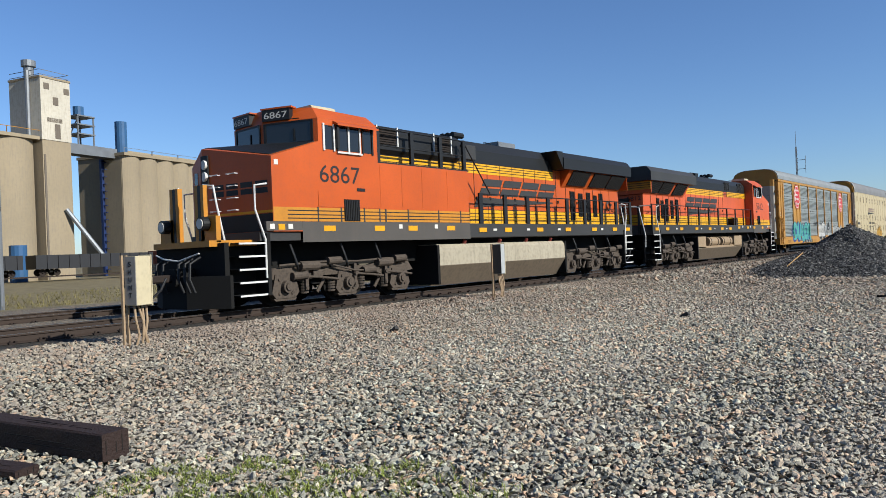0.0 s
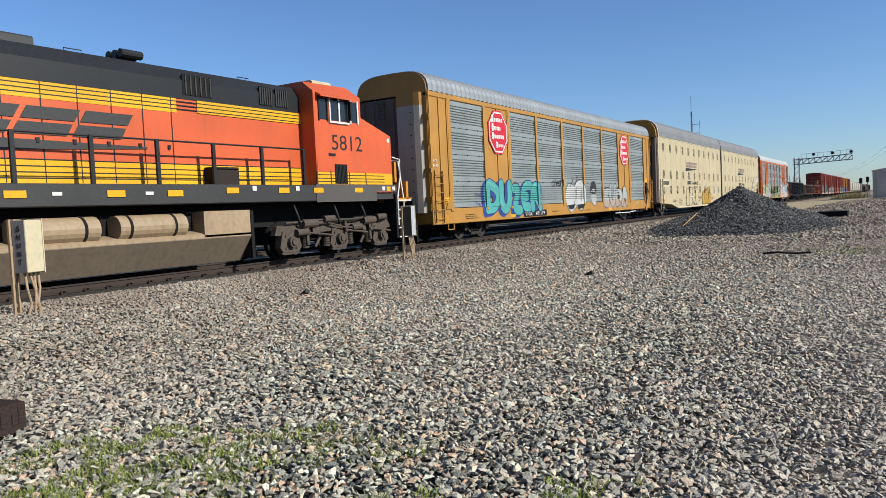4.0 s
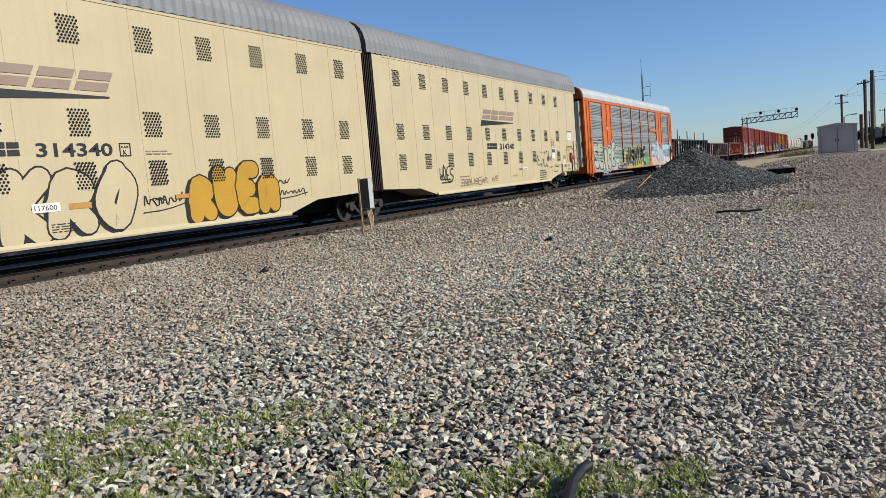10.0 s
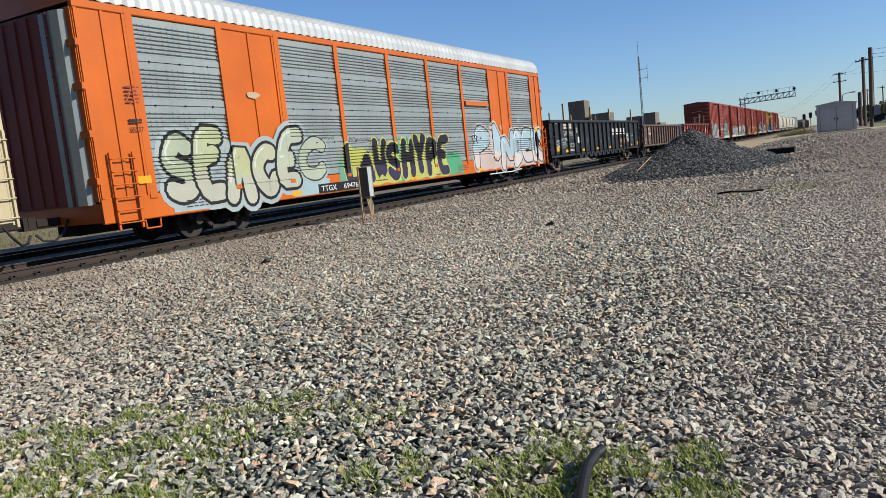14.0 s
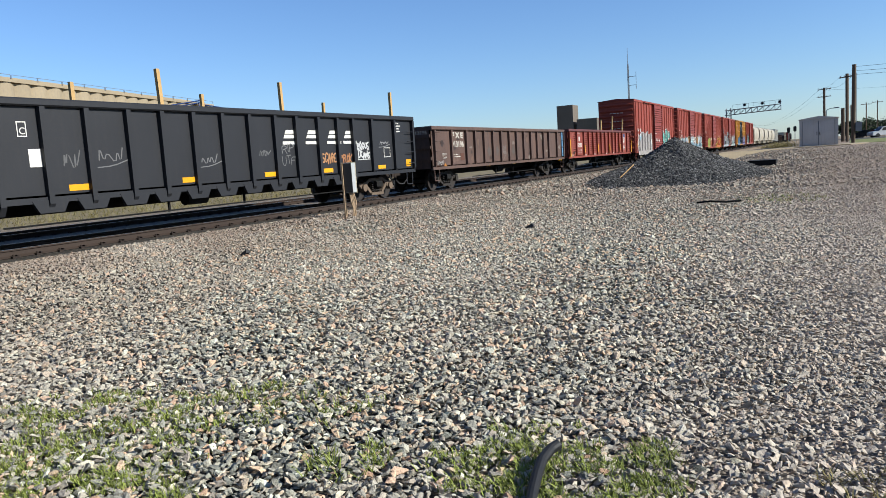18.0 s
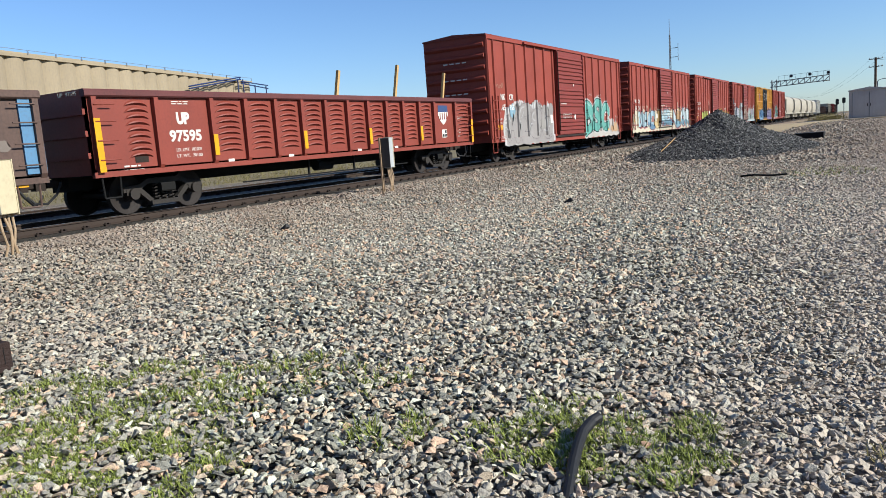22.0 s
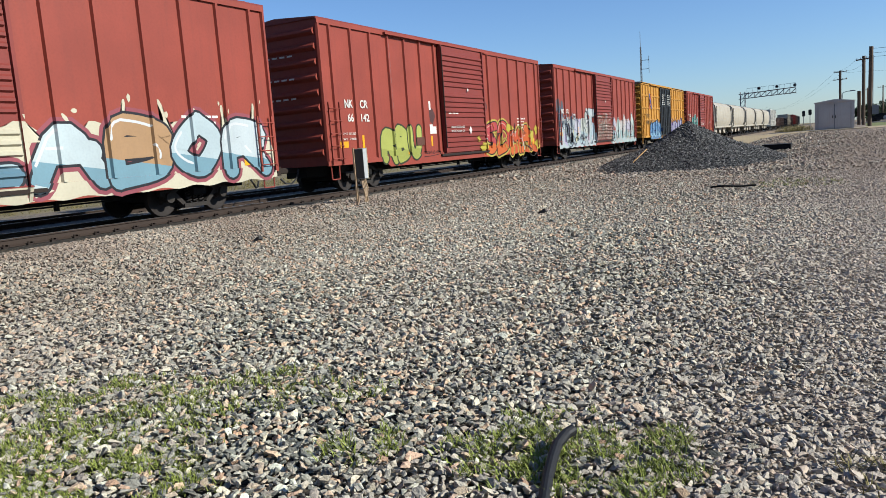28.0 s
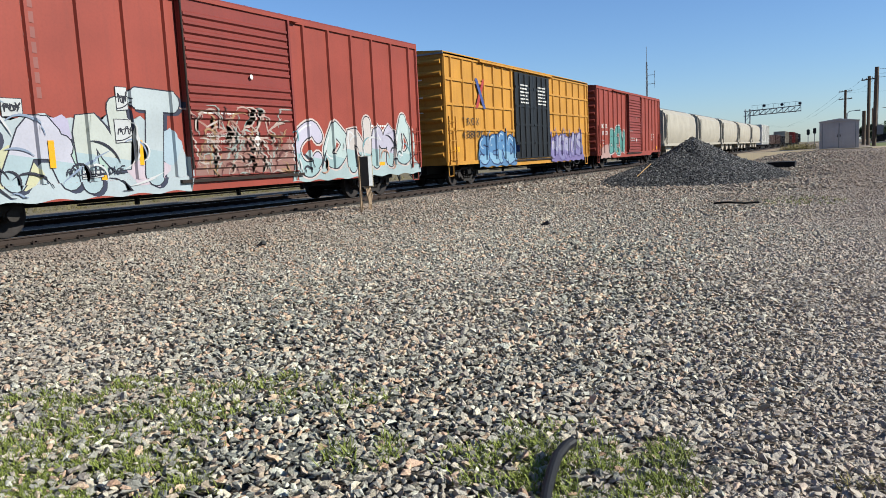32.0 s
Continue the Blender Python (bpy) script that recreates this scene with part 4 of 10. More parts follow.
def locomotive(y, number, flip=False, fresh=True):
    org = M_ORANGE if fresh else M_ORANGE_OLD
    low = M_AMBER if fresh else M_YELLOW
    car = on_track("locomotive", "orange and black diesel freight locomotive with yellow stripes" if fresh else "faded orange and black diesel locomotive running cab backwards", "locomotive", y)
    L, W = 22.5, 1.47
    # frame, skirt and walkway
    part("frame", box(B(), -1.46, 1.46, 3.05, L - 0.2, 1.60, 2.06, 0.02), M_DKGREY, car)
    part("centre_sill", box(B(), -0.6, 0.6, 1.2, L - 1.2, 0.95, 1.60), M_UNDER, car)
    back = 10.0 if fresh else 5.9
    part("side_skirt", box(B(), 1.40, 1.475, 3.05, back, 1.57, 2.08), M_SKIRT, car)
    part("side_skirt", box(B(), 1.40, 1.473, 1.95, 3.05, 1.86, 2.08), M_SKIRT, car)
    part("front_platform", box(B(), -1.40, 1.40, 1.80, 3.05, 1.62, 1.84), M_DKGREY, car)
    # cab with a swept front, and the nose before it
    right, mid, left = (W, 3.68), (-0.1, 3.16), (-W, 3.30)
    bm = B()
    prism(bm, [right, (W, 5.83), (-W, 5.83), left, mid], 1.84, 4.72, "z")
    part("cab", bm, org, car)
    lowr = [(W, 3.68, 4.72), (W, 5.83, 4.72), (-W, 5.83, 4.72), (-W, 3.30, 4.72), (-0.1, 3.16, 4.72)]
    highr = [(1.08, 3.86, 5.06), (1.08, 5.83, 5.02), (-1.08, 5.83, 5.02), (-1.08, 3.46, 5.10), (-0.1, 3.34, 5.12)]
    part("cab_roof", hull_of(lowr, highr), org, car)
    part("air_conditioner", box(B(), -0.1, 0.75, 4.15, 5.0, 5.05, 5.22, 0.05), M_BOXCASE, car)
    low_n = [(W, 2.16, 1.84), (W, 3.68, 1.84), (-0.1, 3.16, 1.84), (-W, 3.30, 1.84), (-W, 1.95, 1.84), (-0.85, 1.84, 1.84)]
    high_n = [(W, 2.16, 3.64), (W, 3.68, 4.12), (-0.1, 3.16, 4.18), (-W, 3.30, 4.04), (-W, 1.95, 3.62), (-0.85, 1.84, 4.04)]
    part("nose", hull_of(low_n, high_n), org, car)
    for tri in (((1.36, 2.20, 3.68), (1.40, 3.62, 4.11), (-0.80, 1.95, 4.055)), ((1.40, 3.62, 4.11), (-0.12, 3.12, 4.18), (-0.80, 1.95, 4.055)), ((-0.18, 3.12, 4.18), (-1.38, 3.24, 4.04), (-0.86, 1.95, 4.055)), ((-1.38, 3.24, 4.04), (-1.40, 2.05, 3.66), (-0.90, 1.95, 4.055))):
        low_ = [Vector(p) + Vector((0, 0, 0.005)) for p in tri]
        part("nose_top", hull_of(low_, [p + Vector((0, 0, 0.012)) for p in low_]), M_BLACK, car)
    # windscreens, number boards and brow
    for p, q, a, b, text in ((right, mid, 0.10, 0.94, True), (mid, left, 0.06, 0.90, False)):
        scr = part("windscreen", wall_plate(p, q, a, b, 4.16, 4.66, 0.0, 0.012), M_GLASS, car)
        for u in (a, b):
            part("windscreen_edge", wall_plate(p, q, u - 0.02, u + 0.02, 4.13, 4.69, 0.0, 0.03), M_BLACK, scr)
        for zz in (4.12, 4.66):
            part("windscreen_edge", wall_plate(p, q, a + 0.02, b - 0.02, zz, zz + 0.04, 0.0, 0.028), M_BLACK, scr)
        part("wiper", wall_plate(p, q, a + 0.3, a + 0.33, 4.18, 4.5, 0.02, 0.035), M_BLACK, scr)
        c0, c1 = (0.48, 0.98) if text else (0.40, 0.98)
        board = part("number_board", wall_plate(p, q, c0, c1, 4.76, 5.06, -0.14, 0.03), M_BLACK, car)
        part("board_hood", wall_plate(p, q, c0 - 0.04, c1 + 0.02, 5.06, 5.10, -0.2, 0.04), org, board)
        d = (Vector(p) - Vector(q)).normalized()
        face = Matrix(((-d.x, 0, d.y, 0), (-d.y, 0, -d.x, 0), (0, 1, 0, 0), (0, 0, 0, 1)))
        if face.to_3x3() @ Vector((1, 0, 0)) @ Vector((1, 0, 0)) < 0:
            face = Matrix(((d.x, 0, d.y, 0), (d.y, 0, -d.x, 0), (0, 1, 0, 0), (0, 0, 0, 1)))
        n = Vector((d.y, -d.x))
        span = (Vector(q) - Vector(p)).length
        start = Vector(p) + (Vector(q) - Vector(p)) * (c1 - 0.04) + n * 0.036
        letters("number_plate", number, car, start.x, start.y, 4.82, 0.17, M_TEXTWHT, width=span * (c1 - c0) * 0.84, turn=face)
        part("brow_grab", wall_plate(p, q, 0.3, 0.45, 4.74, 4.76, 0.03, 0.06), M_BLACK, car)
    sx = W + 0.004
    for a, b in ((3.88, 4.18), (4.36, 4.70), (4.76, 5.12), (5.28, 5.60)):
        part("side_window", box(B(), W - 0.03, sx + 0.004, a, b, 3.94, 4.56), M_GLASS, car)
    for a, b, m in ((3.82, 3.88, M_HAND), (4.18, 4.23, M_HAND), (4.31, 4.36, M_BLACK), (4.70, 4.76, M_HAND), (5.12, 5.17, M_HAND), (5.23, 5.28, M_BLACK), (5.60, 5.65, M_BLACK)):
        part("window_post", box(B(), W - 0.02, sx + 0.03, a, b, 3.90, 4.60), m, car)
    part("window_sill", box(B(), W - 0.02, sx + 0.05, 4.3, 5.2, 3.86, 3.91), M_HAND, car)
    part("sun_awning", prism_y([(W, 4.70), (W + 0.19, 4.60), (W + 0.19, 4.56), (W, 4.62)], 4.2, 5.72), org, car)
    part("mirror", box(B(), W, W + 0.12, 4.24, 4.31, 3.98, 4.54), M_BLACK, car)
    # nose front: door, lights, grab irons, marks
    na, nb, nc = (W, 2.16), (-0.85, 1.84), (-W, 1.95)
    hl = part("headlight_housing", wall_plate(na, nb, 0.90, 1.0, 3.12, 3.85, 0.0, 0.05), M_BLACK, car)
    for z in (3.32, 3.62):
        part("headlight", rod(B(), (-0.72, 1.84, z), (-0.73, 1.78, z), 0.12, 16), M_TEXTWHT, hl)
    part("nose_door", wall_plate(nb, nc, 0.12, 0.9, 2.1, 3.6, 0.0, 0.02), org, car)
    part("door_window", wall_plate(nb, nc, 0.38, 0.66, 3.15, 3.45, 0.02, 0.03), M_GLASS, car)
    for i in range(4):
        for v0, v1 in ((0.0, 0.44), (0.56, 1.0)):
            a = 0.86 - i * 0.21
            part("nose_mark", wall_plate(na, nb, a - 0.17, a, 2.78 + 0.30 * v0, 2.78 + 0.30 * v1, 0.0, 0.006), M_BLACK, car)
    part("nose_stripe", wall_plate(na, nb, 0.0, 1.0, 2.30, 2.36, 0.0, 0.008), M_YELLOW, car)
    part("nose_band", wall_plate(na, nb, 0.0, 1.0, 1.86, 2.28, 0.0, 0.006), M_BLACK, car)
    part("nose_band", wall_plate(nb, nc, 0.0, 1.0, 1.86, 2.28, 0.0, 0.006), M_BLACK, car)
    part("nose_label", box(B(), W - 0.01, W + 0.006, 2.24, 2.36, 3.44, 3.56), M_TEXTWHT, car)
    for zz in (2.42, 2.72, 3.02, 3.32):
        for u in (0.48, 0.74):
            g = Vector(na).lerp(Vector(nb), u)
            k = (Vector(nb) - Vector(na)).normalized() * 0.30
            part("grab_iron", tube(B(), [(g.x, g.y, zz), (g.x + 0.02, g.y - 0.09, zz), (g.x + k.x + 0.02, g.y + k.y - 0.09, zz), (g.x + k.x, g.y + k.y, zz)], 0.014), M_HAND, car)
    # pilot, plow, steps, end posts and ditch lights
    pl = B()
    prism(pl, [(-1.52, 0.86), (-0.5, 0.40), (0.5, 0.40), (1.52, 0.86), (1.52, 0.94), (0.5, 0.50), (-0.5, 0.50), (-1.52, 0.94)], 0.12, 0.86, "z")
    part("plow", pl, M_UNDER, car)
    part("pilot_plate", box(B(), -1.40, 1.40, 0.82, 0.94, 0.72, 1.60), M_UNDER, car)
    part("pilot_deck", box(B(), -1.15, 1.15, 0.60, 1.90, 1.52, 1.66), M_AMBER, car)
    part("front_coupler_shank", box(B(), -0.25, 0.25, 0.3, 0.8, 0.65, 1.05, 0.05), M_UNDER, car)
    for xx in (-0.6, -0.3, 0.35, 0.6, 0.8):
        part("air_hose", tube(B(), [(xx, 0.6, 1.3), (xx - 0.02, 0.34, 1.15), (xx + 0.04, 0.28, 0.8), (xx + 0.12, 0.36, 0.5)], 0.03), M_HOSE, car)
    part("uncoupling_lever", tube(B(), [(-0.9, 0.52, 1.38), (-0.4, 0.42, 1.28), (0.2, 0.42, 1.22), (0.9, 0.5, 1.38)], 0.02), M_HAND, car)
    for s in (1, -1):
        dl = part("ditch_light", rod(B(), (s * 0.80, 0.62, 2.05), (s * 0.80, 0.86, 2.05), 0.16, 16), M_BLACK, car)
        part("lamp_glass", rod(B(), (s * 0.80, 0.60, 2.05), (s * 0.80, 0.625, 2.05), 0.12, 14), M_TEXTWHT, dl)
        part("anticlimber", box(B(), s * 0.85 - 0.30, s * 0.85 + 0.30, 0.80, 0.92, 1.62, 2.22), M_AMBER, car)
        for xx, m in ((0.40, M_AMBER), (0.52, M_BLACK), (0.64, M_AMBER)):
            part("end_post", box(B(), s * xx - 0.055, s * xx + 0.055, 0.80, 0.92, 1.62, 2.95), m, car)
        for yy, d, front in ((1.55, 1, True), (L - 0.62, -1, False)):
            sw = part("step_well", box(B(), s * 0.98 - 0.03, s * 0.98 + 0.03, yy - 0.42, yy + 0.42, 0.3, 1.62), M_UNDER, car)
            for i in range(5):
                z = 0.36 + i * 0.30
                part("step", box(B(), min(s * 1.0, s * 1.46), max(s * 1.0, s * 1.46), yy - 0.40, yy + 0.36, z, z + 0.028), M_UNDER, sw)
                part("step_edge", box(B(), s * 1.475 - 0.012, s * 1.475 + 0.012, yy - 0.40, yy + 0.36, z - 0.012, z + 0.03), M_HAND, sw)
            part("step_side", box(B(), s * 1.24 - 0.24, s * 1.24 + 0.24, yy + d * 0.44 - 0.05, yy + d * 0.44 + 0.05, 0.34, 1.8), M_UNDER, car)
            part("stair_rail", tube(B(), [(s * 1.10, yy - d * 0.50, 1.0), (s * 1.12, yy - d * 0.50, 1.55), (s * 0.95, yy - d * 0.58, 2.5), (s * 0.88, yy - d * 0.6, 2.92), (s * 0.5, yy - d * 0.62, 2.96)], 0.026), M_HAND, car)
            part("stair_rail", tube(B(), [(s * 1.47, yy + d * 0.36, 0.75), (s * 1.47, yy + d * 0.36, 1.65), (s * 1.44, yy + d * 0.12, 2.35), (s * 1.44, yy + d * 0.12, 2.92), (s * 1.40, yy + d * 0.5, 2.98)], 0.026), M_HAND, car)
    for a in (-0.8, 0.0, 0.8):
        part("end_post", box(B(), a - 0.05, a + 0.05, L - 0.2, L - 0.12, 1.6, 3.0), M_BLACK, car)
    part("end_rail", rod(B(), (-1.4, L - 0.16, 2.98), (1.4, L - 0.16, 2.98), 0.022), M_HAND, car)
    # hood
    hood = B()
    prism(hood, [(-0.94, 1.80), (0.94, 1.80), (0.94, 4.55), (0.74, 4.85), (-0.74, 4.85), (-0.94, 4.55)], 5.83, 22.1)
    part("hood", hood, org, car)
    up = B()
    prism(up, [(-0.955, 4.12), (0.955, 4.12), (0.955, 4.56), (0.75, 4.87), (-0.75, 4.87), (-0.955, 4.56)], 5.84, 16.3)
    part("upper_hood", up, M_BLACK, car)
    if fresh:
        part("equipment_body", box(B(), -1.46, 1.46, 5.83, 10.0, 1.80, 3.72), org, car)
        part("dynamic_brake_housing", box(B(), -1.10, 1.10, 6.0, 10.1, 4.05, 4.88, 0.14), M_BLACK, car)
        for y0 in (6.2, 8.75):
            g = part("grille", box(B(), 1.06, 1.115, y0, y0 + 0.86, 4.32, 4.82), M_UNDER, car)
            for i in range(7):
                z = 4.35 + i * 0.066
                part("grille_bar", box(B(), 1.10, 1.135, y0 + 0.04, y0 + 0.82, z, z + 0.034), M_RUST, g)
            for e in (-0.03, 0.84):
                part("grille_edge", box(B(), 1.09, 1.15, y0 + e, y0 + e + 0.05, 4.28, 4.86), M_HAND, g)
        part("upper_deck", box(B(), -1.46, 1.46, 5.84, 10.05, 3.72, 3.76), M_BLACK, car)
        part("upper_rail", tube(B(), [(1.36, 5.9, 4.72), (1.36, 9.8, 4.70), (1.34, 10.05, 4.62), (1.40, 11.3, 3.05)], 0.024), M_BLACK, car)
        part("upper_rail", rod(B(), (1.36, 5.9, 4.24), (1.36, 10.0, 4.22), 0.018), M_BLACK, car)
        for a in (5.95, 7.4, 8.75, 9.95):
            part("rail_post", box(B(), 1.32, 1.40, a - 0.07, a + 0.07, 3.66, 4.72), M_BLACK, car)
        part("yellow_stripe", box(B(), 0.9, 0.965, 5.9, 10.1, 3.78, 4.12), M_YELLOW, car)
        part("filter_box", box(B(), 0.9, 1.02, 10.4, 11.1, 4.2, 4.7, 0.03), M_DKGREY, car)
    else:
        part("yellow_stripe", box(B(), 0.9, 0.965, 5.6, 9.5, 3.82, 4.12), M_YELLOW, car)
        for a, w in ((6.3, 0.5), (6.9, 0.5), (9.0, 0.9)):
            g = part("grille", box(B(), 0.93, 0.965, a, a + w, 4.22, 4.72), M_UNDER, car)
            for i in range(6):
                part("grille_bar", box(B(), 0.965, 0.985, a + 0.04 + i * w / 6, a + 0.08 + i * w / 6, 4.24, 4.70), M_DKGREY, g)
        part("fire_cabinet", box(B(), 0.94, 1.3, 8.6, 9.4, 1.8, 2.5), M_RUST, car)
    # stripes on the flanks
    part("yellow_stripe", box(B(), W - 0.02, W + 0.006, 2.17, 5.83, 2.085, 2.43), low, car)
    if fresh:
        part("yellow_stripe", box(B(), 1.44, 1.468, 5.83, back, 2.085, 2.43), low, car)
    part("yellow_stripe", box(B(), 0.92, 0.948, back if fresh else 5.9, 22.1, 2.08, 2.58), M_YELLOW, car)
    part("yellow_stripe", box(B(), 0.92, 0.948, 10.1, 16.3, 3.78, 4.12), M_YELLOW, car)
    for z in (2.15, 2.24, 2.34):
        part("pinstripe", box(B(), W, W + 0.010, 2.6, 5.83, z, z + 0.024), M_BLACK, car)
        if fresh:
            part("pinstripe", box(B(), 1.45, 1.472, 5.83, back, z, z + 0.024), M_BLACK, car)
    for z in (2.18, 2.30, 2.42):
        part("pinstripe", box(B(), 0.93, 0.952, back if fresh else 5.9, 22.1, z, z + 0.024), M_BLACK, car)
    for z in (3.86, 3.95, 4.04):
        part("pinstripe", box(B(), 0.93, 0.952, 10.1, 16.3, z, z + 0.022), M_BLACK, car)
        part("pinstripe", box(B(), 0.93, 0.969, 5.9, 10.1, z, z + 0.022), M_BLACK, car)
    for a in (3.55, 4.35, 5.2, 5.8, 6.05, 7.0, 8.4, 9.5):
        if a < back:
            part("stripe_divider", box(B(), 1.44, W + 0.008, a, a + 0.05, 2.085, 2.45), M_DKGREY, car)
    # doors, hatches and seams
    for i in range(15):
        a = 10.25 + i * 0.78
        part("door_seam", box(B(), 0.93, 0.951, a, a + 0.022, 2.1, 4.5), M_BLACK, car)
        part("door_latch", box(B(), 0.94, 0.975, a + 0.1, a + 0.17, 2.9, 3.0), M_BLACK, car)
    part("hatch", box(B(), W - 0.01, W + 0.012, 3.60, 5.80, 2.46, 2.86), org, car)
    part("cab_step", box(B(), W - 0.02, W + 0.015, 4.98, 5.28, 2.90, 2.98), M_BLACK, car)
    louvre(car, W + 0.014, 4.48, 2.10, 0.57, 0.57, 9)
    for a in (5.9, 6.8, 7.7, 8.9):
        if fresh:
            part("panel_seam", box(B(), 1.45, 1.466, a, a + 0.03, 2.5, 3.66), org, car)
    # writing
    letters("number", number, car, W + 0.004, 3.68, 3.09, 0.46, M_TEXTBLK, width=1.43)
    blocks_logo(car, 0.956, 11.3, 3.06, 5.0, 0.56, M_DKGREY, M_DKGREY, lean=0.6, gap=0.1)
    # rear end of the hood
    part("yellow_stripe", box(B(), -0.93, 0.93, 22.1, 22.12, 2.1, 2.58), M_YELLOW, car)
    part("yellow_stripe", box(B(), -1.38, 1.38, 22.12, 22.15, 3.78, 4.18), M_AMBER, car)
    part("end_panel", box(B(), -1.40, 1.40, 22.09, 22.12, 3.6, 4.24), org, car)
    for z in (2.2, 2.32, 2.44):
        part("pinstripe", box(B(), -0.93, 0.93, 22.12, 22.124, z, z + 0.025), M_BLACK, car)
    for z in (3.87, 3.97, 4.07):
        part("pinstripe", box(B(), -1.38, 1.38, 22.15, 22.154, z, z + 0.025), M_BLACK, car)
    if not fresh:
        letters("number", number, car, 0.14, 22.13, 3.28, 0.22, M_TEXTBLK, width=0.72, turn=Matrix(((1, 0, 0, 0), (0, 0, -1, 0), (0, 1, 0, 0), (0, 0, 0, 1))))
    part("rear_headlight", box(B(), -0.25, 0.25, 22.12, 22.2, 3.2, 3.42, 0.03), M_BLACK, car)
    # radiator section with wings
    rad = B()
    prism(rad, [(-0.95, 3.55), (0.95, 3.55), (1.42, 4.25), (-1.42, 4.25)], 16.9, 22.1)
    part("radiator_slope", rad, org, car)
    wing = B()
    prism(wing, [(-1.50, 4.20), (1.50, 4.20), (1.50, 4.62), (1.30, 4.86), (-1.30, 4.86), (-1.50, 4.62)], 16.25, 22.35)
    part("radiator_wing", wing, M_BLACK if fresh else M_DKGREY, car)
    wf = B()
    prism(wf, [(15.75, 4.86), (16.25, 4.20), (16.25, 4.86)], -1.46, 1.46, "x")
    part("wing_fairing", wf, M_BLACK, car)
    part("radiator_cover", box(B(), -1.0, 1.0, 18.4, 21.8, 4.86, 4.94), M_BLACK, car)
    for a, w in ((17.2, 1.5), (19.05, 1.45), (20.6, 1.4)):
        sl = B()
        prism(sl, [(1.03, 3.66), (1.38, 4.18), (1.41, 4.16), (1.06, 3.64)], a, a + w)
        scrn = part("radiator_screen", sl, M_UNDER, car)
        for i in range(10):
            q = a + w * (i + 0.5) / 10
            sb = B()
            prism(sb, [(1.05, 3.66), (1.40, 4.18), (1.42, 4.165), (1.07, 3.645)], q - 0.02, q + 0.02)
            part("screen_bar", sb, M_BLACK, scrn)
    for a, w, z0, z1 in ((20.15, 0.34, 2.25, 3.42), (19.6, 0.34, 2.4, 3.32), (19.0, 0.34, 2.25, 3.42), (18.3, 0.36, 2.4, 3.36), (17.6, 0.38, 2.25, 3.42)):
        louvre(car, 0.962, a, z0, w, z1 - z0, 6)
    handrail(car, 1.42, 10.7 if fresh else 6.3, L - 0.25, 2.0, 3.04, 9 if fresh else 11, M_BLACK, thick=0.10 if fresh else 0.045)
    if fresh:
        reel = B()
        for r in (0.20, 0.15):
            pipe(reel, [(0.99, 21.0 + r * math.cos(radians(30 * i)), 2.9 + r * math.sin(radians(30 * i))) for i in range(13)], 0.018)
        part("hose_reel", reel, M_BLACK, car)
    hb = part("air_horn", rod(B(), (0.22, 10.9, 4.85), (0.22, 10.9, 5.08), 0.05), M_BLACK, car)
    for i in range(3):
        part("horn_bell", rod(B(), (0.0 + i * 0.22, 10.6, 5.10), (0.0 + i * 0.22, 11.15, 5.10), 0.10, 10), M_BLACK, hb)
    part("exhaust_stack", box(B(), -0.45, 0.55, 13.2, 14.3, 4.85, 5.10, 0.04), M_STEEL if fresh else M_DKGREY, car)
    for a in (7.4, 12.2):
        part("roof_grab_iron", tube(B(), [(0.6, a, 4.85), (0.6, a, 4.96), (0.6, a + 0.4, 4.96), (0.6, a + 0.4, 4.85)], 0.012), M_BLACK, car)
    # fuel tank and air tanks
    tk = B()
    prism(tk, [(-1.0, 0.16), (1.0, 0.16), (1.42, 0.78), (1.42, 1.30 if fresh else 0.85), (1.32, 1.42 if fresh else 0.9), (-1.32, 1.42), (-1.42, 1.30), (-1.42, 0.78)], 8.43, 16.15)
    tank = part("fuel_tank", tk, M_SILVER if fresh else M_TANKTAN, car, "dusty silver tan fuel tank")
    # thin plate over the lower slope, darker to give it shade
    bl = B()
    prism(bl, [(1.0, 0.155), (1.425, 0.775), (1.433, 0.765), (1.012, 0.145)], 8.43, 16.15)
    part("tank_belly", bl, M_TANKLOW, tank, "grimy lower flank of the tank, coloured dark as shade")
    part("tank_end", box(B(), -1.44, 1.44, 8.33, 8.43, 0.2, 1.40), M_UNDER, car)
    part("tank_end", box(B(), -1.44, 1.44, 16.15, 16.25, 0.2, 1.40), M_UNDER, car)
    if not fresh:
        part("tank_top", box(B(), -1.3, 1.0, 8.43, 16.15, 0.85, 1.4), M_UNDER, car)
        for a in (10.4, 12.6):
            t = part("air_tank", rod(B(), (1.2, a, 1.12), (1.2, a + 1.75, 1.12), 0.27, 18), M_TANKTAN, car)
            for q in (a + 0.3, a + 1.45):
                part("tank_strap", lathe_ring(1.2, q, 1.12), M_UNDER, t)
        part("tank_block", box(B(), 0.8, 1.42, 8.43, 9.9, 0.8, 1.42), M_TANKTAN, car)
        part("tank_block", box(B(), 0.8, 1.42, 14.9, 16.15, 0.8, 1.42), M_TANKTAN, car)
    else:
        for a in (9.9, 11.9, 13.6, 15.3):
            part("filler_neck", rod(B(), (1.25, a, 1.40), (1.33, a, 1.54), 0.06), M_FADEDRED, car, "faded red filler cap")
        part("tank_gauge", box(B(), 1.42, 1.44, 11.6, 11.7, 0.95, 1.3), M_UNDER, car)
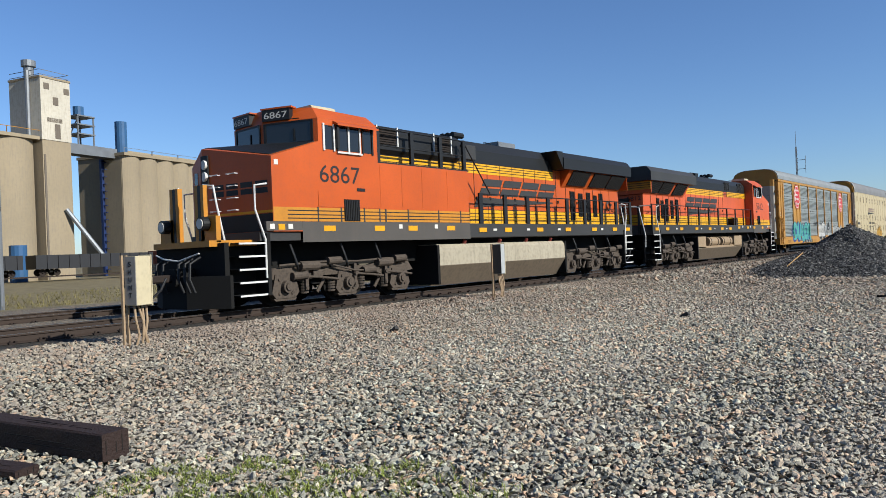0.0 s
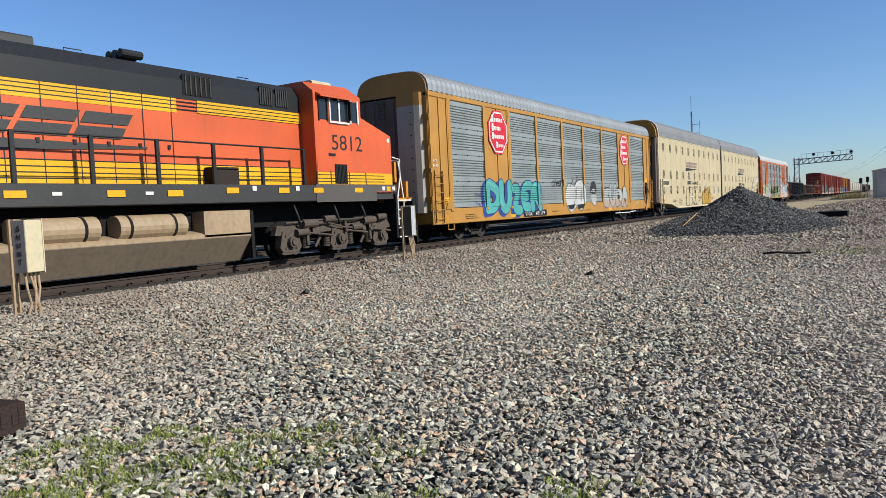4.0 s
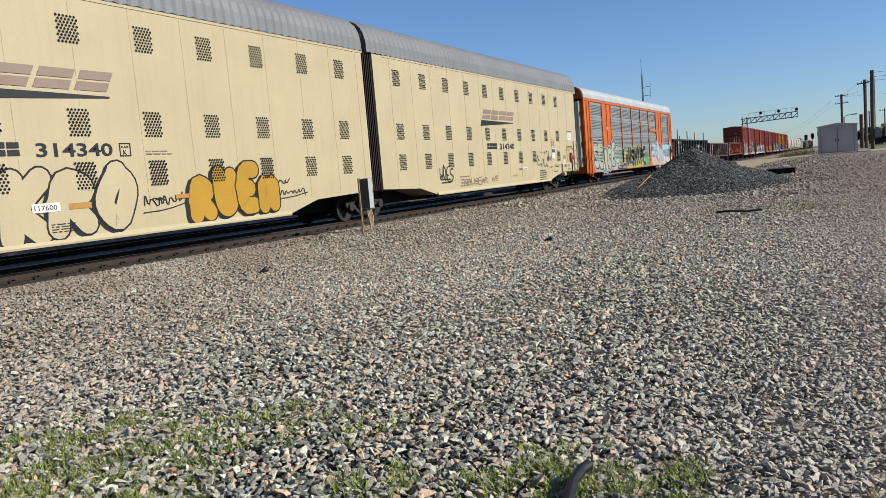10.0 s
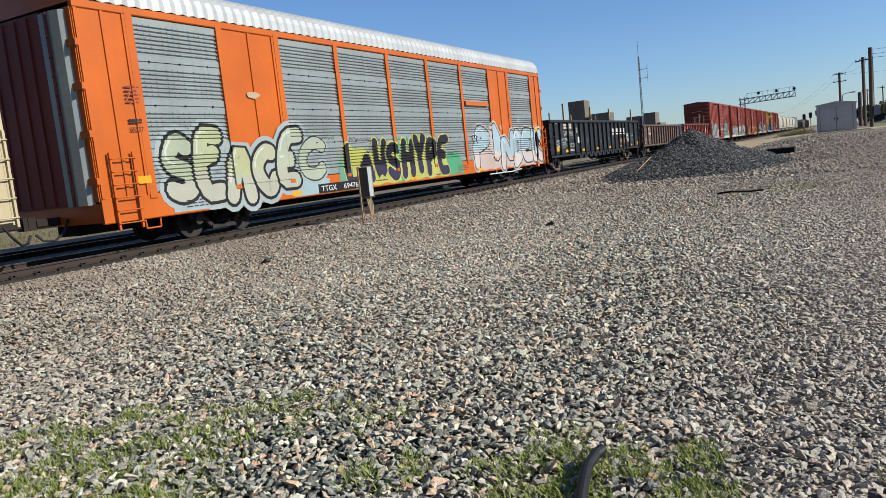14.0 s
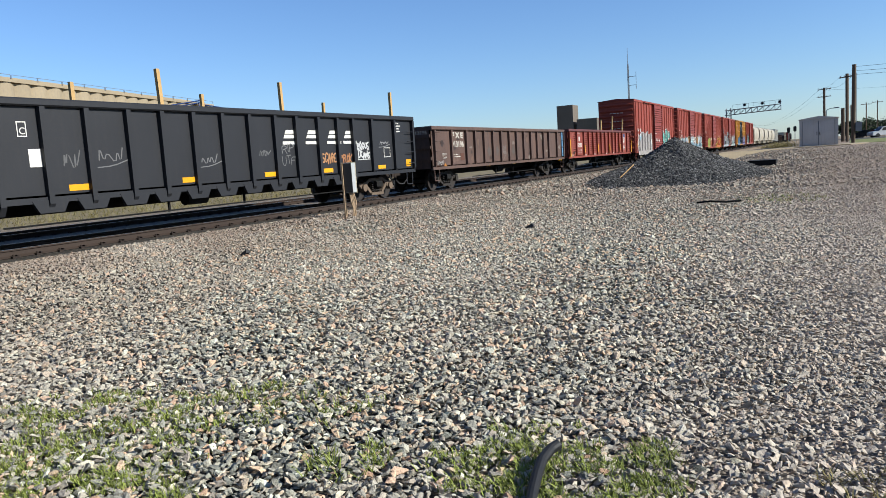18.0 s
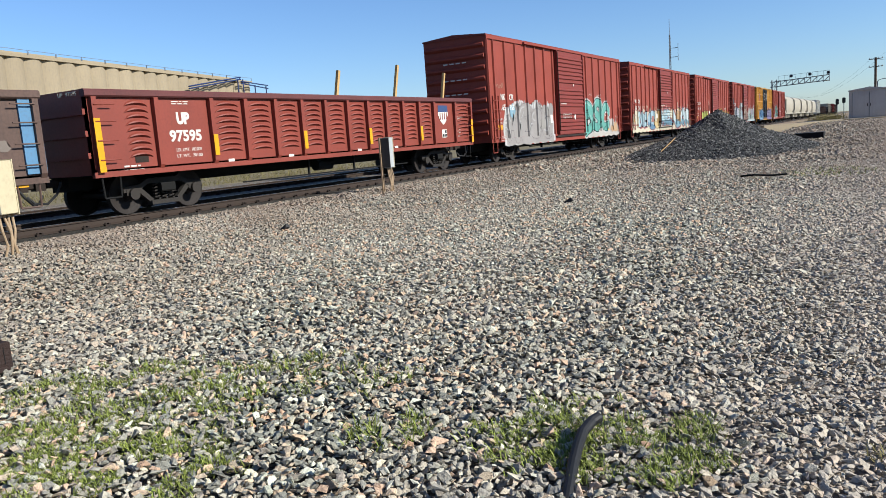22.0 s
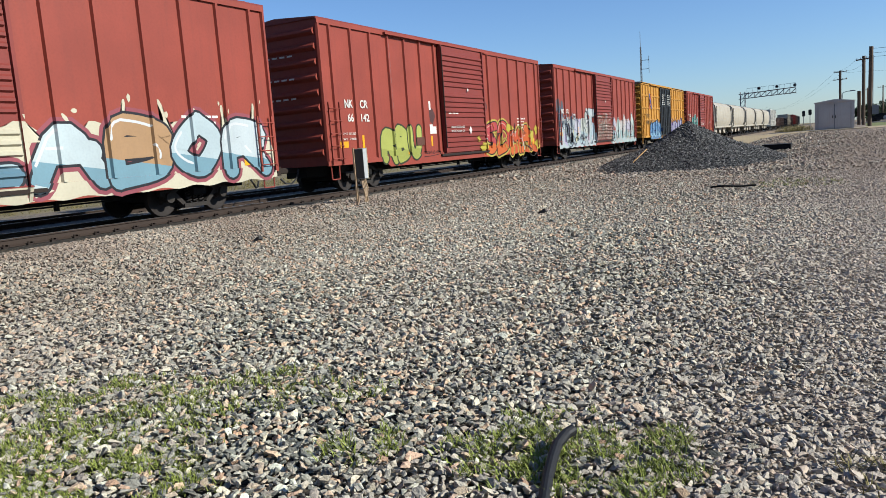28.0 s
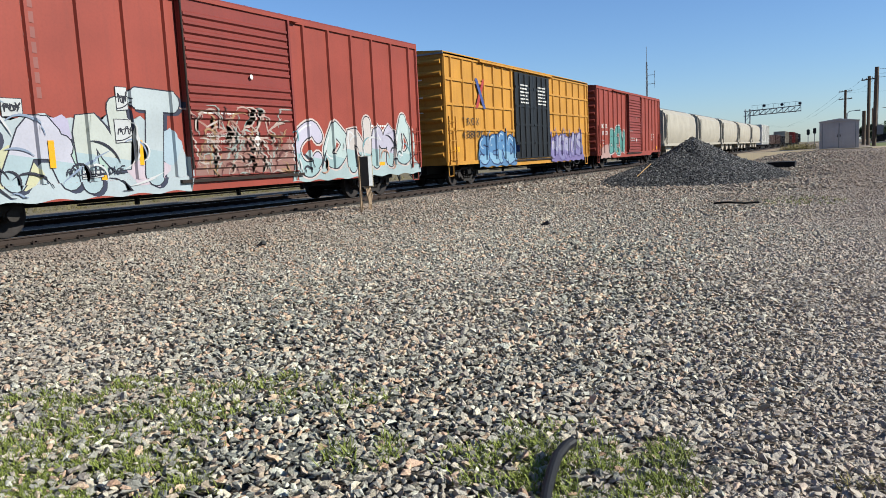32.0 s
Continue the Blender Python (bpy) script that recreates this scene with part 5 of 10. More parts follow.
    patches(car, "reflector", 1.476, [(a, 1.84, 0.40, 0.14) for a in (3.75, 5.6, 7.0, 8.8)] + [(a, 1.78, 0.42, 0.14) for a in (10.5, 12.0, 14.1, 16.2, 18.4, 20.3, 21.6)] + [(2.3, 1.88, 0.2, 0.14)], M_REFL)
    patches(car, "white_label", 1.476, [(a, 1.9, 0.14, 0.12) for a in (2.05, 2.6, 6.6, 8.2)] + [(a, 1.82, 0.2, 0.07) for a in (11.3, 13.4, 15.6, 19.2)], M_TEXTWHT)
    loco_truck(car, 4.72)
    loco_truck(car, 19.05)
    couplers(car, L)
    if flip:
        turn_about(car, L)
    return car


def prism_y(pts, a, b):
    bm = B()
    prism(bm, pts, a, b, "y")
    return bm


def lathe_ring(x, y, z):
    return rod(B(), (x, y, z), (x, y + 0.06, z), 0.285, 18)


def turn_about(car, L):
    """Swaps front and rear of a built car, so that the same details face the same side; writing stays readable."""
    mirror = Matrix.Translation((0, L, 0)) @ Matrix.Diagonal((1, -1, 1, 1))
    bpy.context.view_layer.update()
    done = set()
    for ob in list(car.children):
        kind = ob.name.split(".")[0]
        if kind == "truck":
            ob.matrix_basis = pose(0, L - ob.matrix_basis.translation.y, 0)
        elif kind in ("number", "logo_block", "logo_wedge") and ob.matrix_basis.translation.y < 22:
            ys = [(ob.matrix_basis @ v.co).y for v in ob.data.vertices]
            ob.matrix_basis = Matrix.Translation((0, L - min(ys) - max(ys), 0)) @ ob.matrix_basis
        else:
            for o in (ob, *ob.children):
                if o.data.name not in done:
                    if o.data.users > 1:
                        o.data = o.data.copy()
                    o.data.transform(mirror @ o.matrix_basis)
                    o.data.flip_normals()
                    done.add(o.data.name)
                o.matrix_basis = Matrix.Identity(4)


# ---- freight cars ----
def arch_roof(half, z0, rise, n=14):
    """Half-width, eave height and rise to an outline of a rounded roof."""
    pts = []
    for i in range(n + 1):
        a = math.pi * i / n
        c = math.cos(a)
        pts.append((half * (abs(c) ** 0.55) * (1 if c > 0 else -1), z0 + rise * math.sin(a) ** 0.75))
    return pts


def corrugated_roof(car, y0, y1, half, z0, rise, material, pitch=0.34):
    bm = B()
    outline = arch_roof(half, z0, rise)
    n = int((y1 - y0) / pitch)
    rings = []
    for i in range(2 * n + 1):
        y = y0 + (y1 - y0) * i / (2 * n)
        k = 0.028 if i % 2 else 0.0
        rings.append([bm.verts.new((x * (1 + k / half), y, z + k)) for x, z in outline])
    for a, b in zip(rings, rings[1:]):
        for i in range(len(outline) - 1):
            bm.faces.new((a[i], a[i + 1], b[i + 1], b[i]))
    for r in (rings[0], rings[-1]):
        bm.faces.new(r)
    part("roof", bm, material, car)


def screen_panel(car, y0, y1, z0, z1, x):
    """A corrugated galvanised screen of four sheets with rows of small holes."""
    rows = 4
    p = part("screen_frame", box(B(), x - 0.06, x - 0.05, y0, y1, z0, z1), M_GALV, car)
    for r in range(rows):
        bm = B()
        a, b = z0 + (z1 - z0) * r / rows + 0.01, z0 + (z1 - z0) * (r + 1) / rows - 0.01
        steps = 7
        prof = [(x - 0.05, a)]
        prof.append((x, a))
        prof.append((x, a + 0.14))
        h = (b - a - 0.28) / steps
        for i in range(steps):
            z = a + 0.14 + i * h
            prof += [(x - 0.042, z + 0.25 * h), (x - 0.042, z + 0.5 * h), (x, z + 0.72 * h), (x, z + h)]
        prof += [(x, b), (x - 0.05, b)]
        prism(bm, prof, y0, y1)
        part("screen_sheet", bm, M_GALV, p)
    holes = B()
    w = y1 - y0
    cols = int(w / 0.16)
    for r in range(rows):
        a, b = z0 + (z1 - z0) * r / rows + 0.01, z0 + (z1 - z0) * (r + 1) / rows - 0.01
        h = (b - a - 0.28) / 7
        for i in range(7):
            zz = a + 0.14 + i * h + 0.86 * h
            for c in range(cols):
                yy = y0 + w * (c + 0.5) / cols
                if c % 5 == 4:
                    continue
                vs = [holes.verts.new((x + 0.003, yy + dy, zz + dz)) for dy, dz in ((-0.008, -0.011), (0.008, -0.011), (0.008, 0.011), (-0.008, 0.011))]
                holes.faces.new(vs)
    tagged(part("vent_hole_pattern", holes, M_UNDER, p), kind="stuff")
    bolts = B()
    for r in range(1, rows):
        zz = z0 + (z1 - z0) * r / rows
        for c in range(3):
            yy = y0 + w * (c + 0.5) / 3
            box(bolts, x, x + 0.03, yy - 0.018, yy + 0.018, zz - 0.018, zz + 0.018)
    tagged(part("bolt_pattern", bolts, M_UNDER, p), kind="stuff")


def auto_rack(y, colour, name_label, logo, seed):
    L = 27.3
    car = on_track("auto_rack", name_label, "rail car", y)
    rng = random.Random(seed)
    z_low, z_high, x_screen = 1.24, 5.19, 1.525
    screens = [(1.36, 4.05), (6.30, 9.02), (9.27, 12.05), (12.28, 14.90), (15.12, 17.78), (18.0, 20.62), (22.95, 25.85)]
    posts = (1.30, 4.05, 6.24, 9.05, 12.08, 14.93, 17.80, 20.68, 22.85, 25.85)
    zs, ds = [], []
    for r in range(4):
        a, b = z_low + (z_high - z_low) * r / 4 + 0.01, z_low + (z_high - z_low) * (r + 1) / 4 - 0.01
        h = (b - a - 0.28) / 7
        zs.append(a)
        ds.append(0.0)
        for i in range(7):
            q = a + 0.14 + i * h
            zs += [q, q + 0.25 * h, q + 0.5 * h, q + 0.72 * h]
            ds += [0.0, -0.042, -0.042, 0.0]

    def out(yy, zz):
        if zz < 1.2195:
            return 1.5515
        if any(q - 0.03 < yy < q + 0.17 for q in posts):
            return 1.5765
        if any(p < yy < q for p, q in screens):
            return x_screen + float(np.interp(zz, zs, ds)) + 0.0045
        return 1.571

    ycuts = [q + o for q in posts for o in (-0.033, -0.0295, 0.1695, 0.173)]
    SURF[car.name] = Side(ycuts, lambda a, b: [1.2185, 1.2205] + [q for q in zs if q > 1.25], out)
    # flat car below
    part("flat_car_sill", box(B(), -1.50, 1.50, 0.0, L, 0.70, 1.12), colour, car)
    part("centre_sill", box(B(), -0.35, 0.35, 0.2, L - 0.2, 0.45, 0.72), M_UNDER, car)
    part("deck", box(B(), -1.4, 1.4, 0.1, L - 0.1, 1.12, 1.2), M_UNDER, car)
    part("side_sill", box(B(), 1.48, 1.55, 0.0, L, 0.66, 1.22, 0.02), colour, car)
    part("top_chord", box(B(), 1.46, 1.57, 0.0, L, 5.20, 5.385, 0.02), colour, car)
    part("far_side", box(B(), -1.55, -1.46, 0.0, L, 0.66, 5.38), M_GALV, car)
    corrugated_roof(car, 0.05, L - 0.05, 1.57, 5.37, 0.80, M_GALV_ROOF if logo else M_PALEROOF)
    # solid panels and posts
    solid = [(0.0, 1.30), (4.10, 6.22), (20.8, 22.85), (25.9, L)]
    for a, b in solid:
        p = part("solid_panel", box(B(), 1.47, 1.535, a, b, 1.2, 5.20), colour, car)
        for q in (a + 0.02, (a + b) / 2, b - 0.1):
            part("panel_rib", box(B(), 1.535, 1.57, q, q + 0.08, 1.2, 5.20), colour, p)
    for a, b in screens:
        screen_panel(car, a, b, z_low, z_high, x_screen)
    for q in posts:
        part("side_post", box(B(), 1.47, 1.575, q - 0.03, q + 0.17, 1.1, 5.3, 0.02), colour, car)
    # end doors: two leaves, the near one with a rounded pale edge
    for ye, d in ((0.0, -1), (L, 1)):
        bm = B()
        prism(bm, arch_roof(1.52, 5.32, 0.83), ye - 0.02, ye + 0.02)
        prism(bm, [(-1.50, 1.15), (1.50, 1.15), (1.50, 5.22), (-1.50, 5.22)], ye - 0.021, ye + 0.019)
        door = part("end_door", bm, colour, car)
        leaf = part("door_leaf", box(B(), -1.48, 0.28 if logo else 0.55, min(ye, ye + d * 0.07), max(ye, ye + d * 0.07), 1.12, 5.25), M_DOORGREY if logo else M_BOXRED2, door, "weathered grey brown door leaf" if logo else "dark red door leaf")
        for xx in (-1.2, -0.75, -0.3, 0.12):
            part("leaf_rib", box(B(), xx - 0.035, xx + 0.035, min(ye + d * 0.07, ye + d * 0.10), max(ye + d * 0.07, ye + d * 0.10), 1.15, 5.2), M_DOORGREY if logo else M_BOXRED2, leaf)
        x0 = 0.30 if logo else 0.62
        eb = B()
        prism(eb, [(x0, ye), (x0, ye + d * 0.13), (1.05, ye + d * 0.17), (1.26, ye + d * 0.12), (1.36, ye)], 1.10, 4.90 if logo else 5.18, "z")
        edge = part("door_edge", eb, M_DOORPALE if logo else M_GALV, door, "pale galvanised door edge" if logo else "grey steel door edge")
        if logo:
            ub = B()
            prism(ub, [(x0, ye), (x0, ye + d * 0.13), (1.05, ye + d * 0.17), (1.26, ye + d * 0.12), (1.36, ye)], 4.90, 5.35, "z")
            part("upper_edge", ub, colour, door)
        else:
            part("edge_seam", box(B(), 0.86, 0.94, min(ye + d * 0.14, ye + d * 0.185), max(ye + d * 0.14, ye + d * 0.185), 1.1, 5.18), M_BOXRED2, edge)
        for i in range(9):
            part("edge_bolt", rod(B(), (0.92, ye + d * 0.12, 1.45 + i * 0.40), (0.92, ye + d * 0.21, 1.45 + i * 0.40), 0.022, 6), M_UNDER, edge)
        for zz in (1.5, 2.5, 3.5, 4.4):
            part("hinge", box(B(), 1.30, 1.60, min(ye, ye + d * 0.07), max(ye, ye + d * 0.07), zz, zz + 0.16, 0.02), colour, door)
    if logo:
        back = Matrix(((1, 0, 0, 0), (0, 0, -1, 0), (0, 1, 0, 0), (0, 0, 0, 1)))
        for i, word in enumerate(("EXCESS", "HEIGHT", "CAR")):
            letters("stencil_word", word, car, -0.52, -0.115, 5.06 - i * 0.12, 0.085, M_TEXTBLK, width=0.34 if i < 2 else 0.2, turn=back)
        letters("stencil_word", "TTGX", car, -0.50, -0.115, 4.66, 0.09, M_TEXTBLK, width=0.3, turn=back)
        letters("stencil_word", "691119", car, -0.50, -0.115, 4.53, 0.09, M_TEXTBLK, width=0.34, turn=back)
        letters("reporting_mark", "KCS", car, 1.574, 0.12, 2.88, 0.10, M_TEXTWHT, width=0.28)
        letters("number", "9670", car, 1.574, 0.12, 2.72, 0.10, M_TEXTWHT, width=0.34)
    else:
        blocks_logo(car, 1.574, 0.98, 2.80, 0.36, 0.10, M_TEXTBLK, None, lean=0.0)
        letters("number", "25527", car, 1.574, 0.98, 2.62, 0.10, M_TEXTBLK, width=0.37)
        part("stencil", bars(B(), 1.574, 0.98, 3.25, 0.4, 0.42, 5, rng), M_BOXRED2, car)
    if logo:
        ladder(car, 0.12, 0.66, 0.72, 2.58, 6, colour)
        patches(car, "notice_plate", 1.575, [(0.72, 1.44, 0.50, 0.19)], M_REFL)
        part("notice_text", bars(B(), 1.58, 0.77, 1.47, 0.4, 0.12, 2, rng), M_TEXTBLK, car)
        patches(car, "reflector", 1.553, [(0.62, 0.78, 0.46, 0.22)], M_AMBER)
        part("gusset", prism_part([(0.9, 1.2), (1.35, 1.2), (1.35, 2.0)], 1.52, 1.58), colour, car)
    else:
        ladder(car, 0.30, 0.90, 0.50, 2.18, 6, colour)
        patches(car, "notice_plate", 1.575, [(0.95, 1.46, 0.40, 0.17)], M_REFL)
    ladder(car, L - 0.40, L + 0.14, 0.62, 2.5, 6, colour)
    part("stencil", bars(B(), 1.553, 2.3, 0.8, 1.0, 0.22, 3, rng), M_TEXTBLK, car)
    part("stencil", bars(B(), 1.553, 10.6, 0.85, 1.0, 0.1, 1, rng), M_TEXTBLK, car)
    part("stencil", bars(B(), 1.553, 14.9, 0.80, 1.2, 0.1, 1, rng), M_TEXTBLK, car)
    patches(car, "reflector", 1.553, [(a, 0.74, 0.45, 0.12) for a in (6.2, 13.0, 18.8)], M_REFL)
    part("number_board", plate(B(), 1.552, [(7.45, 0.70), (9.95, 0.70), (9.95, 0.98), (7.45, 0.98)], 0.006), M_BLACK, car)
    letters("reporting_mark", "TTGX", car, 1.560, 7.6, 0.755, 0.17, M_TEXTWHT, width=0.75)
    letters("number", "691119" if logo else "694766", car, 1.560, 8.75, 0.755, 0.17, M_TEXTWHT, width=0.95)
    truck(car, 3.9)
    truck(car, 22.95)
    couplers(car, L)
    stirrup(car, 1.3, colour)
    hb = part("hand_brake", box(B(), 1.57, 1.68, 25.92, 26.20, 1.62, 2.12, 0.03), M_UNDER, car, "dark hand brake housing with lever and chain")
    part("brake_lever", rod(B(), (1.70, 26.14, 1.95), (1.70, 26.44, 1.62), 0.022), M_UNDER, hb)
    part("brake_wheel", rod(B(), (1.60, 26.04, 2.22), (1.68, 26.04, 2.22), 0.10, 12), M_UNDER, hb)
    part("brake_rod_cover", box(B(), 1.57, 1.63, 26.02, 26.16, 1.02, 1.62), M_UNDER, hb)
    part("brake_chain", tube(B(), [(1.6, 26.08, 1.02), (1.58, 26.02, 0.62), (1.5, 24.82, 0.5), (1.4, 23.8, 0.56)], 0.02), M_UNDER, hb)
    part("chain_bracket", box(B(), 1.50, 1.62, 25.90, 26.20, 0.56, 0.80), colour, car)
    part("train_line", tube(B(), [(1.52, 20.0, 0.52), (1.52, 22.6, 0.50), (1.52, 23.9, 0.56)], 0.025), M_HAND, car)
    for q in (20.8, 23.2):
        part("line_hanger", box(B(), 1.49, 1.53, q, q + 0.04, 0.5, 0.72), M_HAND, car)
    patches(car, "notice_plate", 1.577, [(26.02, 2.35, 0.42, 0.24)], M_REFL)
    if logo:
        for cy, cz, r in ((5.27, 4.25, 0.93), (21.85, 4.25, 0.93)):
            for k, m, xx in ((1.0, M_REDSIGN, 1.572), (0.93, M_TEXTWHT, 1.577), (0.86, M_REDSIGN, 1.582)):
                pts = [(cy + k * r * 0.98 * math.cos(radians(22.5 + 45 * i)), cz + k * r * 1.03 * math.sin(radians(22.5 + 45 * i))) for i in range(8)]
                part("railway_sign", plate(B(), xx, pts, 0.004), m, car)
            sg = B()
            for i, (w, h, o) in enumerate(((1.05, 0.20, 0.0), (0.85, 0.20, 0.0), (1.15, 0.20, 0.0), (0.7, 0.16, 0.35))):
                zz = cz + 0.42 - i * 0.34
                plate(sg, 1.587, [(cy - 0.58 + o, zz - 0.04), (cy - 0.42 + o, zz - 0.04), (cy - 0.42 + o, zz + h + 0.05), (cy - 0.58 + o, zz + h + 0.05)])
                for j in range(5):
                    a = cy - 0.38 + o + j * (w - 0.25) / 5
                    plate(sg, 1.587, [(a, zz), (a + (w - 0.25) / 7, zz), (a + (w - 0.25) / 7, zz + h * 0.75), (a, zz + h * 0.75)])
            part("sign_lettering", sg, M_TEXTWHT, car)
    return car


def prism_part(pts, a, b):
    bm = B()
    prism(bm, pts, a, b, "x")
    return bm


def vent_mesh():
    """A patch of round holes in staggered rows."""
    bm = B()
    for r in range(9):
        for c in range(6):
            yy = -0.22 + c * 0.082 + (0.041 if r % 2 else 0)
            zz = -0.26 + r * 0.065
            vs = [bm.verts.new((0.0, yy + 0.029 * math.cos(radians(60 * i)), zz + 0.029 * math.sin(radians(60 * i)))) for i in range(6)]
            bm.faces.new(vs)
    return bm


def rack_unit(y, first):
    """One half of the two-part cream car carrier."""
    L = 22.5
    car = on_track("car_carrier_unit", "cream enclosed car carrier unit with vent holes, joined to its twin", "rail car", y)
    rng = random.Random(5 if first else 6)
    sh = B()
    if first:
        prism(sh, [(1.02, 0.95), (4.3, 0.80), (5.9, 0.52), (18.0, 0.52), (19.3, 0.85), (L - 0.15, 0.95), (L - 0.15, 5.62), (1.02, 5.62)], -1.55, 1.55, "x")
    else:
        prism(sh, [(0.35, 0.95), (2.9, 0.85), (4.2, 0.55), (17.2, 0.55), (18.8, 0.85), (22.1, 0.95), (22.1, 5.62), (0.35, 5.62)], -1.55, 1.55, "x")
    part("body", sh, M_CREAM, car)
    SURF[car.name] = Side([], lambda a, b: [], lambda yy, zz: 1.5612)
    for i in range(15):
        a = 1.4 + i * 1.47
        part("panel_seam", box(B(), 1.55, 1.556, a, a + 0.06, 0.9, 5.5), M_CREAM, car)
    part("eave", box(B(), 1.5, 1.565, 1.02, L - 0.1, 5.5, 5.62), M_CREAM, car)
    corrugated_roof(car, 0.96 if first else 0.05, L - 0.1, 1.57, 5.56, 1.20, M_GREY_ROOF, 0.32)
    if first:
        xs = [2.27, 4.14, 6.0, 7.88, 9.72, 11.62, 13.5, 15.33, 17.2, 19.15, 21.0]
    else:
        xs = [1.8, 3.7, 5.57, 7.45, 9.34, 11.22, 13.1, 14.99, 16.87, 18.74]
    for a in xs:
        for zz in (4.85, 2.95, 1.85):
            shared("vent", vent_mesh, M_UNDER, car, pose(1.577 if first and zz < 2 and 8 < a < 18 else 1.5635, a, zz))
    for a, b, zz in ((5.9, 18.0, 0.52),) if first else ((4.2, 17.2, 0.55),):
        lip = B()
        prism(lip, [(1.54, zz - 0.04), (1.60, zz - 0.04), (1.61, zz), (1.55, zz + 0.10)], a, b)
        part("sill_lip", lip, M_CREAM, car)
    blocks_logo(car, 1.562, 8.9, 3.62, 3.6, 0.42, M_LOGO, M_TEXTBLK, lean=0.5)
    letters("number", "314340", car, 1.562, 10.6, 2.26, 0.27, M_TEXTBLK, width=1.74, fat=0.006)
    blocks_logo(car, 1.562, 9.2, 2.28, 1.1, 0.26, M_TEXTBLK, None, lean=0.0)
    if first:
        part("name_plate", plate(B(), 1.561, [(1.95, 2.05), (3.65, 2.05), (3.65, 2.62), (1.95, 2.62)], 0.004), M_BOXCASE, car)
        for i in range(6):
            a = 2.05 + i * 0.255
            part("logo_block", plate(B(), 1.568, [(a, 2.2), (a + 0.19, 2.2), (a + 0.19, 2.48), (a, 2.48)]), M_TEXTBLK, car)
        ladder(car, 1.22, 1.86, 0.45, 2.62, 7, M_CREAM, 1.56)
        letters("stencil_word", "UNIT A", car, 1.562, 10.56, 1.76, 0.095, M_TEXTBLK, width=0.45)
        letters("load_limit", "LD LMT", car, 1.562, 9.88, 1.20, 0.10, M_TEXTBLK, width=0.42)
        part("load_plate", plate(B(), 1.577, [(10.34, 1.16), (10.94, 1.16), (10.94, 1.34), (10.34, 1.34)], 0.002), M_TEXTWHT, car)
        letters("load_limit", "117600", car, 1.581, 10.39, 1.20, 0.10, M_TEXTBLK, width=0.48)
        for r in ((12.52, 12.54, 2.24, 2.53), (12.79, 12.81, 2.24, 2.53), (12.54, 12.79, 2.24, 2.26), (12.54, 12.79, 2.51, 2.53)):
            part("stencil_frame", plate(B(), 1.562, [(r[0], r[2]), (r[1], r[2]), (r[1], r[3]), (r[0], r[3])]), M_TEXTBLK, car)
        letters("stencil_word", "PLATE", car, 1.562, 12.57, 2.42, 0.05, M_TEXTBLK, width=0.19)
        letters("stencil_word", "K", car, 1.562, 12.61, 2.27, 0.11, M_TEXTBLK)
        part("stencil", bars(B(), 1.562, 13.2, 2.27, 0.85, 0.12, 2, rng), M_LOGO, car)
        patches(car, "panel_mark", 1.5775, [(11.13, 1.18, 0.52, 0.12), (13.9, 1.22, 0.4, 0.1)], M_DULLAMBER)
        part("stencil", bars(B(), 1.577, 10.7, 0.74, 0.55, 0.2, 4, rng), M_TEXTBLK, car)
        graffiti(car, "SKRO", 8.65, 0.56, 4.2, 1.48, M_CREAM, (30, 30, 34), fat=0.155, seed=3, edge=0.042, shade=(38, 36, 42), off=(-0.07, -0.05), wide=[1.05, 0.95, 1.0, 1.05], wild=0.8)
        graffiti(car, "RUEM", 14.35, 0.62, 3.2, 1.28, (232, 170, 24), (36, 32, 26), fat=0.17, seed=4, edge=0.04, shade=(36, 32, 26), off=(-0.1, -0.04))
        tag(car, 13.0, 1.0, 1.2, 0.42, (30, 30, 34), 8)
        tag(car, 17.5, 1.35, 0.6, 0.22, (30, 30, 34), 9)
        tag(car, 17.45, 1.02, 1.3, 0.26, (30, 30, 34), 10)
        patches(car, "panel_mark", 1.562, [(1.82, 1.2, 0.10, 1.05), (5.3, 1.0, 0.55, 0.08), (8.3, 1.15, 0.5, 0.08)], M_DULLAMBER)
        patches(car, "notice_plate", 1.562, [(1.75, 0.98, 0.65, 0.2)], M_DULLAMBER)
        part("end_plate", box(B(), -1.5, 1.5, 0.84, 1.0, 1.0, 5.5), M_DOORGREY, car)
        leaf = part("door_leaf", box(B(), -1.48, 0.58, 0.74, 0.84, 1.05, 5.5), M_DOORGREY, car, "dark weathered end door leaf")
        for xx in (-1.1, -0.55, 0.05, 0.5):
            part("leaf_rib", box(B(), xx - 0.04, xx + 0.04, 0.70, 0.74, 1.05, 5.5), M_DOORGREY, leaf)
        nb = B()
        prism(nb, [(0.62, 0.84), (0.62, 0.70), (1.02, 0.68), (1.12, 0.84)], 1.05, 4.92, "z")
        near = part("door_leaf", nb, M_DOORGREY, car)
        for i in range(7):
            part("leaf_bolt", box(B(), 0.84, 0.90, 0.66, 0.70, 1.4 + i * 0.5, 1.46 + i * 0.5), M_UNDER, near)
        part("upper_leaf", box(B(), 0.62, 1.12, 0.70, 0.84, 4.92, 5.5), M_BOXYEL, car)
        cb = B()
        prism(cb, [(1.16, 1.0), (1.18, 0.72), (1.40, 0.76), (1.55, 0.95), (1.55, 1.0)], 1.0, 5.56, "z")
        part("corner_post", cb, M_DOORGREY, car)
